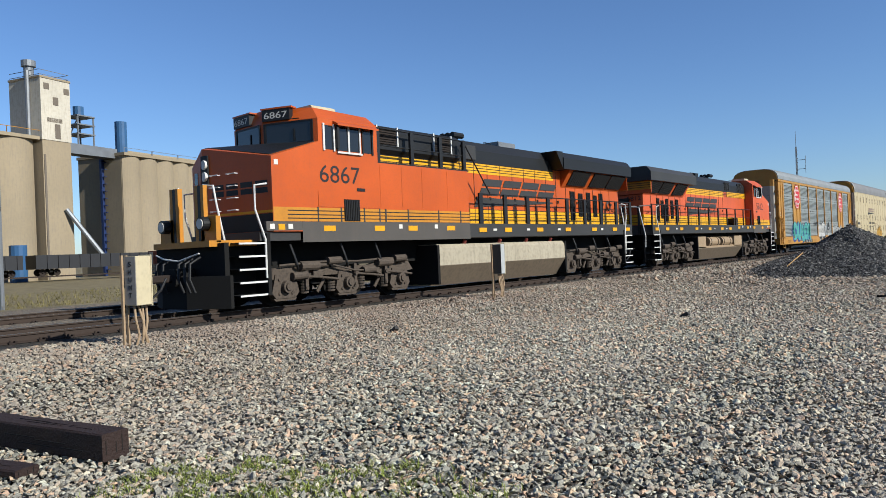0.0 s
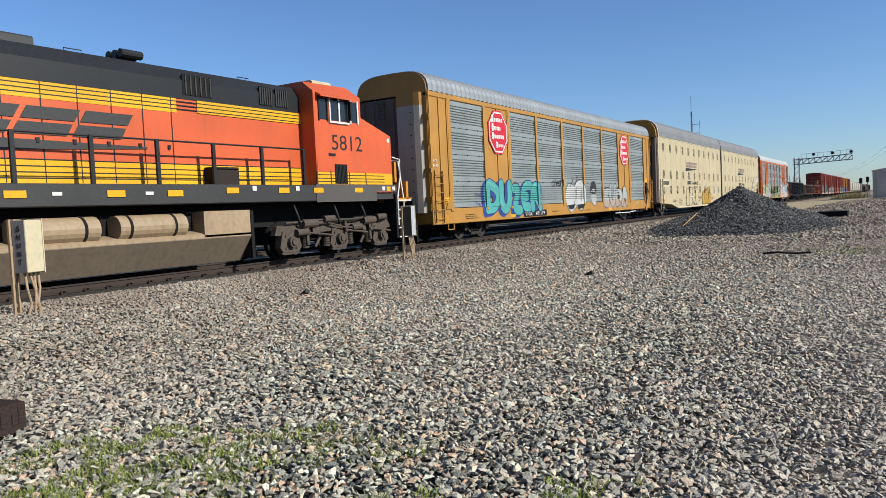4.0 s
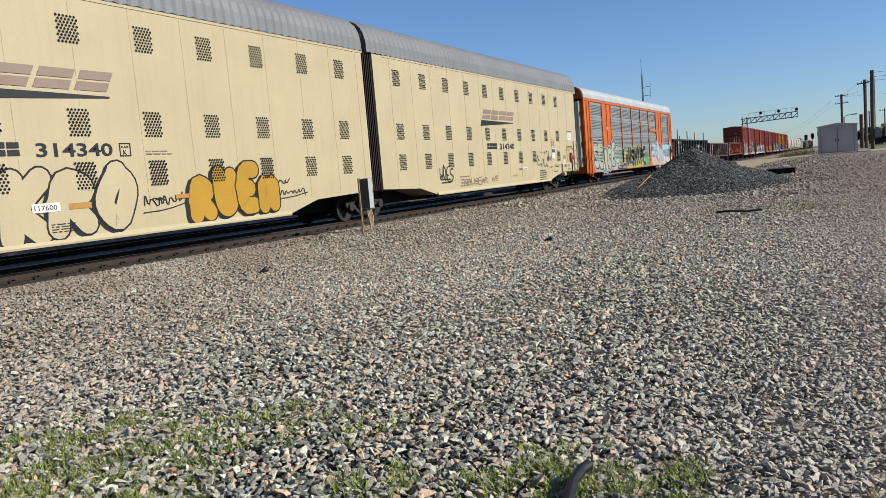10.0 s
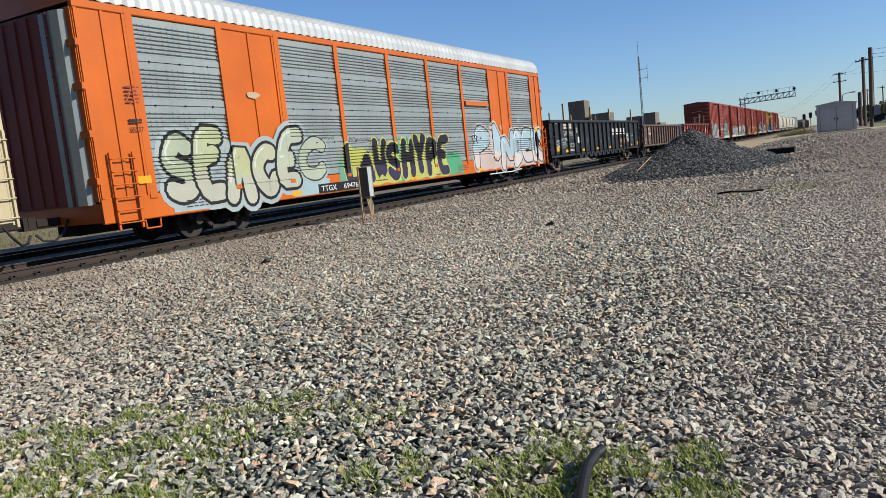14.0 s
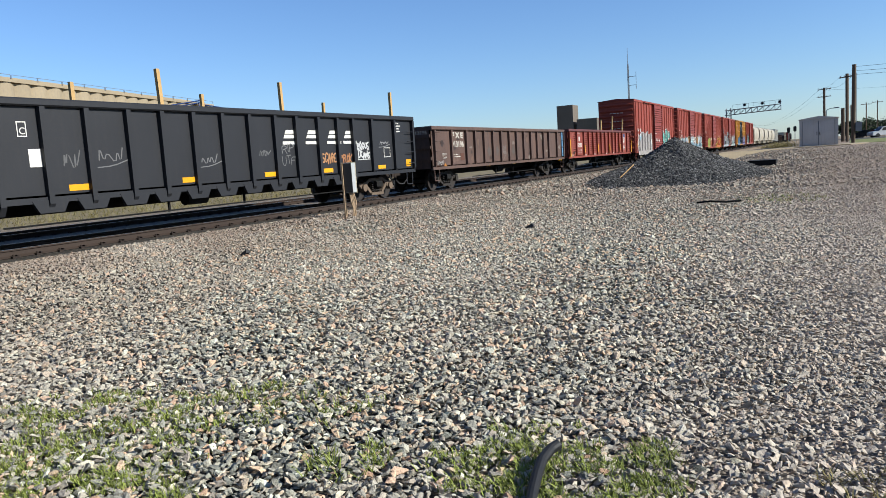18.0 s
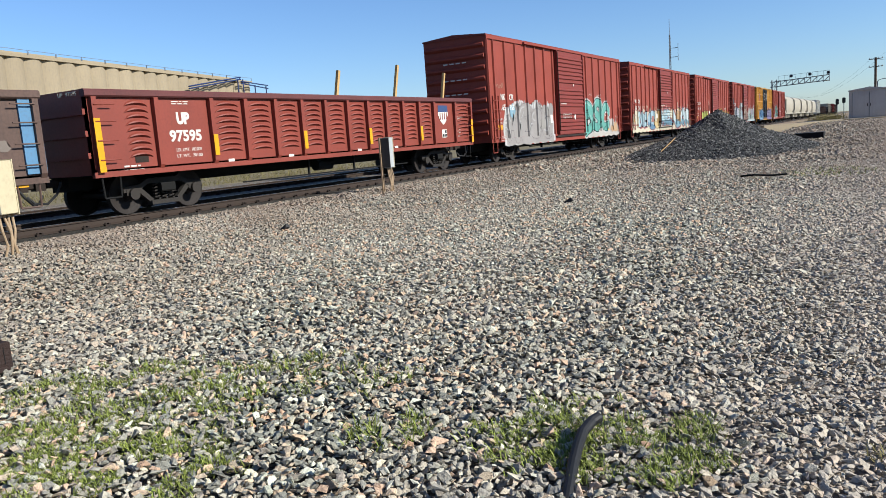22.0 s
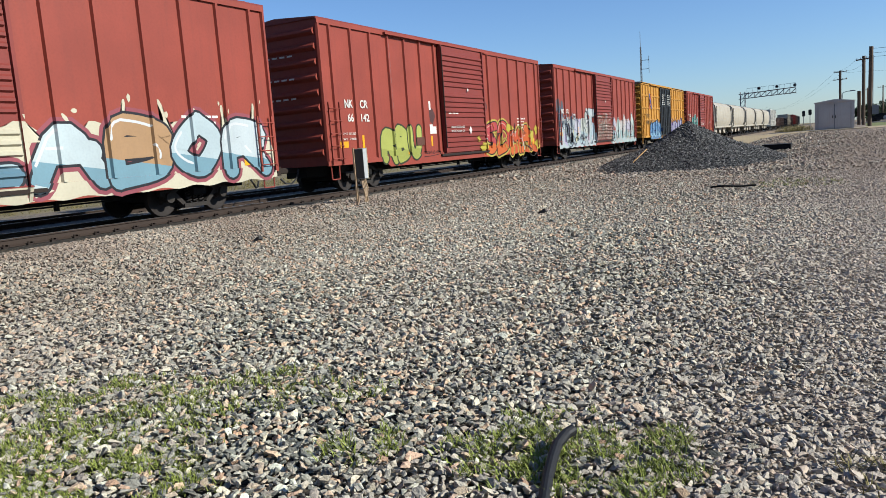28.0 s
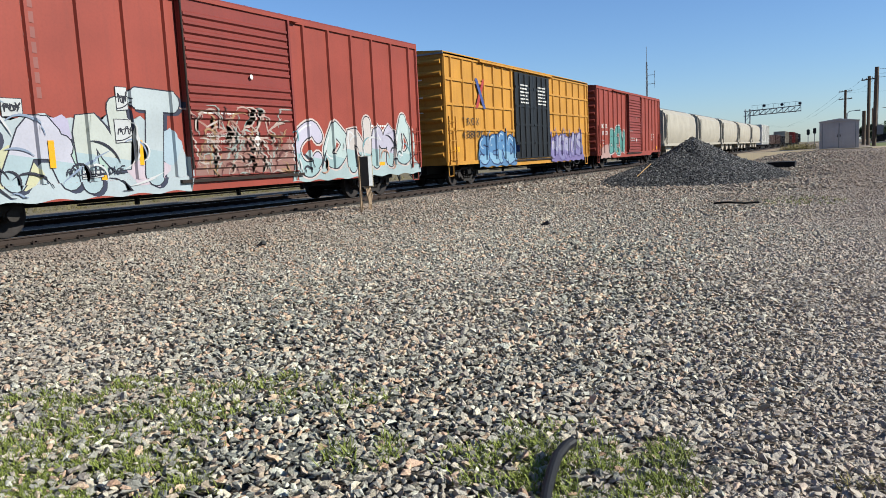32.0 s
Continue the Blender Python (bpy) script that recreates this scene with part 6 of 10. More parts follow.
        for zz in (1.3, 1.9, 2.5, 3.1, 3.7, 4.3, 4.9):
            part("hinge", box(B(), 1.50, 1.59, 0.88, 1.00, zz, zz + 0.08, 0.01), M_WHITE, car)
        er = B()
        prism(er, arch_roof(1.50, 5.5, 1.2), 0.72, 0.955)
        part("end_roof", er, M_BOXYEL, car)
        rim = [(x * 1.04, 0.94, z + 0.05) for x, z in arch_roof(1.53, 5.5, 1.22, 20)]
        part("roof_rim", tube(B(), rim, 0.04, 6), M_WHITE, car)
        truck(car, 3.3)
        truck(car, L + 0.0)
    else:
        scribble(car, "WOES", 4.5, 0.98, 1.15, 0.66, (52, 50, 46), 13, 0.03)
        scribble(car, "NAUSEAR", 6.6, 0.76, 2.4, 0.30, (176, 140, 100), 16, 0.05)
        scribble(car, "NS", 9.5, 0.80, 0.6, 0.26, (176, 140, 100), 17, 0.05)
        graffiti(car, "SMK", 15.4, 1.36, 1.6, 0.78, M_CREAM, (92, 96, 72), fat=0.13, seed=14, edge=0.014, shade=(120, 122, 96), off=(-0.05, -0.04))
        tag(car, 17.0, 1.5, 0.6, 0.5, (140, 132, 108), 17)
        part("stencil", bars(B(), 1.562, 15.6, 0.62, 1.1, 0.58, 5, rng), M_TEXTBLK, car)
        for i, word in enumerate(("EXH      20-2", "EXH W     7-4", "EXW      10-8", "EXW H     8-0", "EW       10-0", "H        17-1")):
            letters("stencil_word", word, car, 1.562, 17.62, 2.72 - i * 0.082, 0.055, M_TEXTBLK, width=0.5)
        part("label_plate", plate(B(), 1.562, [(17.66, 1.74), (18.12, 1.74), (18.12, 2.26), (17.66, 2.26)], 0.002), M_TEXTWHT, car)
        for q in (17.68, 17.91):
            part("label_field", plate(B(), 1.566, [(q, 2.03), (q + 0.19, 2.03), (q + 0.19, 2.23), (q, 2.23)], 0.002), M_DKGREY, car)
        part("stencil", bars(B(), 1.566, 17.7, 1.93, 0.38, 0.05, 1, rng), M_TEXTBLK, car)
        part("stencil", bars(B(), 1.562, 18.04, 1.24, 0.85, 0.16, 2, rng), M_TEXTBLK, car)
        letters("stencil_word", "RELEASE ROD", car, 1.562, 17.86, 0.98, 0.065, M_TEXTBLK, width=0.55)
        letters("stencil_word", "DECK CLEARANCE", car, 1.562, 20.44, 3.19, 0.06, M_TEXTBLK, width=0.74)
        part("notice_plate", plate(B(), 1.562, [(20.43, 2.74), (21.12, 2.74), (21.12, 3.12), (20.43, 3.12)], 0.002), M_TEXTWHT, car)
        for zz, word in ((3.0, "A"), (2.86, "B")):
            letters("stencil_word", word, car, 1.566, 20.47, zz, 0.06, M_TEXTBLK)
            part("stencil", bars(B(), 1.566, 20.66, zz, 0.4, 0.055, 1, rng), M_TEXTBLK, car)
        part("stencil", bars(B(), 1.562, 19.48, 1.66, 0.52, 0.24, 4, rng), M_LOGO, car)
        part("stencil", bars(B(), 1.562, 20.4, 2.1, 0.5, 0.14, 3, rng), M_LOGO, car)
        part("stencil_frame", plate(B(), 1.562, [(19.58, 1.43), (19.76, 1.43), (19.76, 1.63), (19.58, 1.63)], 0.002), M_WHITE, car)
        part("pipe_loop", tube(B(), [(1.58, 20.34, 2.34), (1.60, 20.95, 2.36), (1.60, 21.26, 2.14)], 0.018), M_UNDER, car)
        ladder(car, L - 1.05, L - 0.45, 0.85, 2.68, 5, M_CREAM, 1.56)
        hb = part("brake_handle", prism_part([(20.62, 1.52), (20.95, 1.50), (20.98, 1.78), (20.82, 1.98), (20.70, 2.00), (20.62, 1.80)], 1.56, 1.68), M_FADEDRED, car, "faded red hand brake housing with lever")
        part("brake_lever", rod(B(), (1.70, 20.78, 1.72), (1.72, 21.12, 1.58), 0.025), M_FADEDRED, hb)
        part("brake_chain", tube(B(), [(1.62, 20.86, 1.50), (1.62, 20.84, 1.1), (1.60, 20.80, 0.74)], 0.045), M_RUST, hb)
        part("brake_chain", tube(B(), [(1.60, 20.4, 0.80), (1.60, 19.6, 0.72), (1.58, 18.5, 0.78)], 0.03), M_RUST, hb)
        shelf = part("end_bracket", box(B(), 1.50, 1.63, 19.15, 20.72, 0.92, 1.40, 0.03), M_CREAM, car, "cream end bracket with small plates")
        for q, w0, h0, m in ((19.55, 0.24, 0.16, M_BOXRED2), (20.0, 0.36, 0.15, M_STUCCO), (19.3, 0.2, 0.08, M_LOGO)):
            part("bracket_plate", plate(B(), 1.632, [(q, 1.2), (q + w0, 1.2), (q + w0, 1.2 + h0), (q, 1.2 + h0)], 0.003), m, shelf)
        part("stencil", bars(B(), 1.632, 20.05, 1.0, 0.45, 0.14, 2, rng), M_TEXTBLK, car)
        part("uncoupling_bracket", box(B(), 1.50, 1.66, 19.3, 19.62, 0.70, 0.92, 0.05), M_CREAM, car)
        patches(car, "notice_plate", 1.564, [(20.98, 1.22, 0.42, 0.2)], M_DULLAMBER)
        part("load_plate", plate(B(), 1.562, [(13.3, 1.2), (13.9, 1.2), (13.9, 1.36), (13.3, 1.36)], 0.002), M_TEXTWHT, car)
        letters("load_limit", "LD LMT", car, 1.562, 12.78, 1.23, 0.10, M_TEXTBLK, width=0.42)
        letters("load_limit", "117600", car, 1.566, 13.35, 1.23, 0.10, M_TEXTBLK, width=0.48)
        patches(car, "panel_mark", 1.562, [(20.18, 1.48, 0.10, 0.96), (17.2, 1.22, 0.46, 0.10), (12.0, 0.95, 0.5, 0.08)], M_DULLAMBER)
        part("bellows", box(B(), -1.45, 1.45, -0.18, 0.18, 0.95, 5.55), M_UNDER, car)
        for k in range(6):
            q = -0.25 + 0.11 * k
            part("bellows_fold", box(B(), 1.30, 1.50, q - 0.02, q + 0.02, 1.0, 5.55), M_RUST, car)
        part("bellows_roof", box(B(), -1.40, 1.40, -0.2, 0.2, 5.55, 6.68, 0.5), M_BLACK, car)
        truck(car, L - 3.3)
    part("stencil", bars(B(), 1.562, 6.3, 0.75, 1.1, 0.5, 4, rng), M_LOGO, car)
    part("stencil", bars(B(), 1.562, 4.6, 0.95, 0.8, 0.25, 2, rng), M_TEXTBLK, car)
    part("centre_sill", box(B(), -0.4, 0.4, 0.3, L - 0.3, 0.4, 0.9), M_UNDER, car)
    couplers(car, L)
    return car


def pressed_rib(w, a, b, z):
    """A lens-shaped rib pressed out of a side sheet, slightly arched."""
    bm = B()
    rows = []
    for i in range(9):
        f = i / 8
        g = math.sin(math.pi * f) ** 0.6 if 0 < i < 8 else 0.05
        zz = z + 0.05 * g
        rows.append([bm.verts.new((x, a + (b - a) * f, q)) for x, q in ((w - 0.005, zz - 0.02 * g), (w + 0.075 * g, zz + 0.03 * g), (w + 0.06 * g, zz + 0.065 * g), (w - 0.005, zz + 0.11 * g))])
    for p, q in zip(rows, rows[1:]):
        for k in range(3):
            bm.faces.new((p[k], q[k], q[k + 1], p[k + 1]))
    return bm


def gondola(y, L, top, material, ribs, style, label):
    car = on_track("gondola", label, "rail car", y)
    rng = random.Random(int(y))
    z0 = 0.95
    w = 1.50
    SURF[car.name] = Side([], lambda a, b: [], lambda yy, zz: w + 0.001)
    part("far_side", box(B(), -w, -w + 0.06, 0, L, z0, top), material, car)
    at = ribs if isinstance(ribs, list) else [L * k / (ribs - 1) for k in range(ribs)]
    ribs = len(at)
    for k in range(ribs - 1):
        a, b = (0.0 if k == 0 else at[k]), (L if k == ribs - 2 else at[k + 1])
        p = part("side_panel", box(B(), w - 0.06, w, a, b, z0, top - 0.12), material, car)
        if style == "ribbed" and k not in (1, ribs - 3):
            for i in range(9):
                zz = z0 + 0.30 + i * (top - z0 - 0.52) / 9
                rb = pressed_rib(w, (a if k else 0.75) + 0.16, b - 0.16, zz)
                part("corrugation", rb, material, p)
    part("end_wall", box(B(), -w, w, 0.0, 0.06, z0, top), material, car)
    part("end_wall", box(B(), -w, w, L - 0.06, L, z0, top), material, car)
    for zz in (1.3, 1.75, 2.2):
        part("end_rib", box(B(), -w, w, -0.06, 0.0, zz, zz + 0.12), material, car)
    rim = M_RUSTRIM if style == "ribbed" else material
    part("top_chord", box(B(), w - 0.06, w + 0.10, -0.03, L + 0.03, top - 0.16, top, 0.03), rim, car)
    part("top_chord", box(B(), -w - 0.10, -w + 0.06, -0.03, L + 0.03, top - 0.16, top, 0.03), rim, car)
    part("floor_plate", box(B(), -w, w, 0.06, L - 0.06, z0 - 0.02, z0 + 0.1), M_UNDER, car)
    for k in range(ribs):
        a = min(max(at[k], 0.06), L - 0.06)
        lo = z0 - (0.26 if style == "black" and 2 < k < ribs - 3 else 0.05)
        bm = B()
        prism(bm, [(w, lo), (w + 0.10, lo + 0.18), (w + 0.12, top - 0.16), (w, top - 0.16)], a - 0.06, a + 0.06)
        part("side_rib", bm, material, car)
    if style == "black":
        for k in range(4, ribs - 4, 1):
            a = at[k]
            bm = B()
            prism(bm, [(a - 0.42, z0), (a - 0.27, z0 - 0.26), (a + 0.27, z0 - 0.26), (a + 0.42, z0)], w - 0.02, w + 0.06, "x")
            part("cross_bearer", bm, material, car)
    part("side_sill", box(B(), w - 0.05, w + 0.05, 0, L, z0 - 0.06, z0 + 0.06), material, car)
    part("centre_sill", box(B(), -0.3, 0.3, 0.2, L - 0.2, 0.62, z0), M_UNDER, car)
    part("brake_rod", rod(B(), (1.2, 4.5, 0.45), (1.2, L - 4.5, 0.45), 0.02), M_UNDER, car)
    for a in (L * 0.42, L * 0.55):
        part("rod_hanger", box(B(), 1.17, 1.22, a, a + 0.05, 0.42, z0), M_UNDER, car)
    part("brake_cylinder", rod(B(), (0.9, L * 0.46, 0.68), (0.9, L * 0.46 + 0.7, 0.68), 0.16, 12), M_UNDER, car)
    for zz in (1.25, 1.65, 2.05, 2.4):
        if zz < top - 0.2:
            for a in (0.12, L - 0.6):
                part("grab_iron", rod(B(), (w + 0.13, a, zz), (w + 0.13, a + 0.48, zz), 0.014), material, car)
    stirrup(car, 0.4, M_UNDER if style == "ribbed" else material, w)
    stirrup(car, L - 0.4, M_UNDER if style == "ribbed" else material, w)
    truck(car, 2.1, frame_mat=M_TRUCKTAN if style == "black" else None)
    truck(car, L - 2.1, frame_mat=M_TRUCKTAN if style == "black" else None)
    couplers(car, L)
    return car


def boxcar(y, number, seed, material=None, mark="NKCR", doors=(7.75, 11.75)):
    material = material or M_BOXRED
    L, w, top, z0 = 19.1, 1.50, 5.36, 0.90
    car = on_track("boxcar", "oxide red high boxcar with a ribbed sliding door and spray paint", "rail car", y)
    rng = random.Random(seed)
    part("body", box(B(), -w, w, 0.03, L - 0.03, z0, top), material, car)
    rf = B()
    prism(rf, [(-w - 0.04, top), (w + 0.04, top), (w + 0.04, top + 0.05), (0, top + 0.17), (-w - 0.04, top + 0.05)], -0.02, L + 0.02)
    part("roof", rf, M_BOXRED2 if material is M_BOXRED else material, car)
    for k in range(14):
        a = 0.6 + k * 1.37
        rb = B()
        prism(rb, [(-w, top + 0.05), (w, top + 0.05), (w, top + 0.07), (0, top + 0.21), (-w, top + 0.07)], a, a + 0.07)
        part("roof_rib", rb, material, car)
    part("top_chord", box(B(), w, w + 0.06, 0, L, top - 0.14, top), material, car)
    part("side_sill", prism_part([(0, z0 - 0.02), (3.3, z0 - 0.02), (3.65, z0 - 0.22), (L - 3.65, z0 - 0.22), (L - 3.3, z0 - 0.02), (L, z0 - 0.02), (L, z0 + 0.14), (0, z0 + 0.14)], w, w + 0.05), material, car)
    d0, d1 = doors
    ribs = [0.06, 0.62] + [0.62 + (d0 - 0.95) * i / 6 for i in range(1, 7)] + [d1 + 0.75 + i * (L - d1 - 1.35) / 5 for i in range(6)] + [L - 0.06]
    ridges = [z0 + 0.28 + i * (top - z0 - 0.62) / 19 for i in range(19) if i not in (5, 11)]

    def out(yy, zz):
        if d0 - 0.004 <= yy <= d1 + 0.004 and zz > z0 + 0.1:
            e = 0.11
            for q in ridges if d0 + 0.12 < yy < d1 - 0.12 else ():
                e = max(e, 0.11 + min(0.055, max(0.0, zz - q) * 1.375, max(0.0, q + 0.14 - zz) * 1.375))
            if yy < d0 or yy > d1:
                return w + 0.002
            return w + e + (0.07 if yy < d0 + 0.079 or yy > d1 - 0.079 else 0.0)
        e = 0.0
        for q in ribs:
            e = max(e, min(0.075, max(0.0, 0.06 - abs(yy - q)) * 3))
        if zz < z0 + 0.1395:
            return w + 0.0515
        return w + e + 0.001

    ycuts = [q + o for q in ribs for o in (-0.06, -0.035, 0.035, 0.06)] + [d0 - 0.003, d0 + 0.001, d0 + 0.078, d0 + 0.081, d0 + 0.119, d0 + 0.121, d1 - 0.121, d1 - 0.119, d1 - 0.081, d1 - 0.078, d1 - 0.001, d1 + 0.003]

    def zcuts(a, b):
        cs = [z0 + 0.1385, z0 + 0.1405]
        if a < d1 and b > d0:
            cs += [q + o for q in ridges for o in (0.0, 0.04, 0.10, 0.14)]
        return cs

    SURF[car.name] = Side(ycuts, zcuts, out)
    for a in ribs:
        bm = B()
        prism(bm, [(w, a - 0.06), (w + 0.075, a - 0.035), (w + 0.075, a + 0.035), (w, a + 0.06)], z0 + 0.14, top - 0.14, "z")
        part("side_rib", bm, material, car)
    # sliding door
    door = part("sliding_door", box(B(), w + 0.04, w + 0.11, d0, d1, z0 + 0.10, top - 0.12), M_BOXRED2 if material is M_BOXRED else material, car, "dark oxide red ribbed sliding door")
    for zz in ridges:
        bm = B()
        prism(bm, [(w + 0.11, zz), (w + 0.165, zz + 0.04), (w + 0.165, zz + 0.10), (w + 0.11, zz + 0.14)], d0 + 0.12, d1 - 0.12)
        part("door_rib", bm, M_BOXRED2 if material is M_BOXRED else material, door)
    for a in (d0, d1 - 0.08):
        part("door_edge", box(B(), w + 0.10, w + 0.18, a, a + 0.08, z0 + 0.1, top - 0.12), M_BOXRED2 if material is M_BOXRED else material, door)
    part("door_lock_bar", rod(B(), (w + 0.2, d0 + 0.02, z0 + 0.3), (w + 0.2, d0 + 0.02, top - 0.2), 0.025), M_RUST, door)
    part("door_track", box(B(), w, w + 0.16, d0 - 4.0, d1 + 0.4, top - 0.12, top - 0.04), material, car)
    part("door_sill", box(B(), w, w + 0.13, d0 - 0.3, d1 + 0.3, z0 - 0.02, z0 + 0.06), M_RUST, car)
    sg = B()
    bars(sg, w + 0.115, d0 + 0.5, 2.55, 1.2, 0.1, 1, rng)
    for k, tx in enumerate(("SECURE BOTH DOORS", "BEFORE MOVING CAR")):
        letters("door_notice", tx, door, w + 0.172, d0 + 0.55, 1.98 - 0.16 * k, 0.085, M_TEXTWHT, width=1.25)
    plate(sg, w + 0.17, blob(d0 + 2.3, 3.55, 0.06, 0.065, 12, 0))
    part("stencil", sg, M_TEXTWHT, door)
    part("placard", plate(B(), w + 0.17, [(d0 + 2.35, 1.72), (d0 + 2.5, 1.88), (d0 + 2.35, 2.04), (d0 + 2.2, 1.88)]), M_TEXTWHT, door)
    # ends with horizontal ribs
    for ye, s in ((0.0, -1), (L, 1)):
        for i in range(9):
            zz = z0 + 0.3 + i * 0.46
            bm = B()
            prism(bm, [(ye, zz), (ye + s * 0.09, zz + 0.09), (ye + s * 0.09, zz + 0.15), (ye, zz + 0.24)], -w + 0.08, w - 0.08, "x")
            part("end_corrugation", bm, material, car)
    sg = B()
    for zz in (4.3, 3.6, 3.0):
        for i in range(4):
            xx = -0.5 + i * 0.3
            box(sg, xx, xx + 0.2, -0.105, -0.1, zz, zz + 0.05)
    part("stencil", sg, M_TEXTWHT, car)
    ladder(car, 0.18, 0.75, z0, z0 + 1.95, 5, material, w + 0.08)
    ladder(car, L - 0.75, L - 0.18, z0, z0 + 1.5, 4, material, w + 0.08)
    stirrup(car, 0.4, material, w)
    stirrup(car, L - 0.4, material, w)
    if mark:
        ys = (1.16, 2.03)
        for i, tx in enumerate((mark[:2], mark[2:])):
            letters("reporting_mark", tx, car, w + 0.024, ys[i], 2.70, 0.26, M_TEXTWHT, width=0.46, fat=0.008)
        for i, tx in enumerate((number[:2], number[2:])):
            letters("number", tx, car, w + 0.024, ys[i] + (0.12 if i == 0 else 0.02), 2.26, 0.25, M_TEXTWHT, width=0.33 if i == 0 else 0.48, fat=0.006)
        vs = B()
        for i in range(8):
            plate(vs, w + 0.005, [(3.95, 2.75 + i * 0.29), (4.2, 2.72 + i * 0.29), (4.2, 2.94 + i * 0.29), (3.98, 2.93 + i * 0.29)], 0.003)
        part("faded_lettering", vs, spray((176, 100, 88)), car)
        sg = B()
        letters("load_limit", "LD LMT 211200", car, w + 0.024, 0.74, 1.83, 0.075, M_TEXTWHT, width=0.92)
        letters("load_limit", "LT WT   74800", car, w + 0.024, 0.74, 1.66, 0.075, M_TEXTWHT, width=0.92)
        bars(sg, w + 0.005, L - 3.3, 1.9, 1.2, 0.6, 4, rng)
        part("stencil", sg, M_TEXTWHT, car)
    patches(car, "reflector", w + 0.006, [(0.76, 1.42, 0.46, 0.2), (5.0, 1.06, 0.5, 0.1), (L - 3.0, 1.02, 0.5, 0.14), (L - 1.3, 1.1, 0.25, 0.3)], M_REFL)
    part("centre_sill", box(B(), -0.4, 0.4, 0.3, L - 0.3, 0.55, z0), M_UNDER, car)
    part("brake_rod", rod(B(), (1.1, 5.0, 0.55), (1.1, L - 5, 0.55), 0.02), M_UNDER, car)
    for a in (6.5, 9.8, 12.5):
        part("rod_hanger", box(B(), 1.05, 1.15, a, a + 0.07, 0.45, z0), M_UNDER, car)
    truck(car, 2.7)
    truck(car, L - 2.7)
    couplers(car, L)
    return car


def hopper(y, seed):
    L = 17.0
    car = on_track("covered_hopper", "off-white covered hopper car with rounded sides", "rail car", y)
    bm = B()
    prism(bm, [(-1.2, 1.5), (1.2, 1.5), (1.52, 2.2), (1.55, 3.4), (1.42, 4.3), (0.9, 4.75), (-0.9, 4.75), (-1.42, 4.3), (-1.55, 3.4), (-1.52, 2.2)], 0.7, L - 0.7)
    part("body", bm, M_HOPPER, car, smooth=True)
    for k in range(3):
        a = 2.2 + k * 4.4
        bm = B()
        prism(bm, [(a, 1.5), (a + 3.8, 1.5), (a + 2.4, 0.55), (a + 1.4, 0.55)], -1.0, 1.0, "x")
        part("discharge_bay", bm, M_HOPPER, car)
    part("side_sill", box(B(), 1.35, 1.5, 0, L, 1.35, 1.6), M_HOPPER, car)
    part("roof_walk", box(B(), -0.5, 0.5, 0.6, L - 0.6, 4.85, 4.92), M_STEEL, car)
    part("slope_sheet", box(B(), -1.3, 1.3, 0.05, 0.75, 1.35, 1.6), M_HOPPER, car)
    ladder(car, 0.75, 1.2, 1.5, 4.2, 7, M_HOPPER, 1.52)
    for a in (0.1, L - 0.1):
        bm = rod(B(), (1.4, a, 1.5), (1.2, a + (0.7 if a < 1 else -0.7), 4.6), 0.06)
        part("end_brace", bm, M_HOPPER, car)
    for a in (2.3, L - 2.3):
        box_bm = box(B(), -1.0, 1.0, a - 1.3, a + 1.3, 0.0, 0.9)
        truck(car, a)
        box_bm.free()
    couplers(car, L)
    return car


def far_box(y, L, h, material, label, z0=0.95):
    """A plain car of the distant tail of the train."""
    car = on_track("freight_car", label, "rail car", y)
    part("body", box(B(), -1.5, 1.5, 0.1, L - 0.1, z0, h, 0.04), material, car)
    n = int(L / 1.4)
    for k in range(n + 1):
        a = 0.15 + (L - 0.3) * k / n
        part("side_rib", box(B(), 1.5, 1.57, a - 0.05, a + 0.05, z0, h - 0.05), material, car)
    part("underframe", box(B(), -0.9, 0.9, 0.4, L - 0.4, 0.2, z0), M_UNDER, car)
    truck(car, 2.2)
    truck(car, L - 2.2)
    return car


# ---- ground ----
def smooth01(t):
    t = min(1.0, max(0.0, t))
    return t * t * (3 - 2 * t)


def gz(x, y):
    """Height of the ground."""
    bed = 0.37 * smooth01((x + 33) / 6) * smooth01((-8.0 - x) / 5.2)
    rise = 1.03 * smooth01((y - 36) / 28) * smooth01((x + 9) / 6)
    return bed + rise * (1 - smooth01((y - 400) / 600) * 0.6)


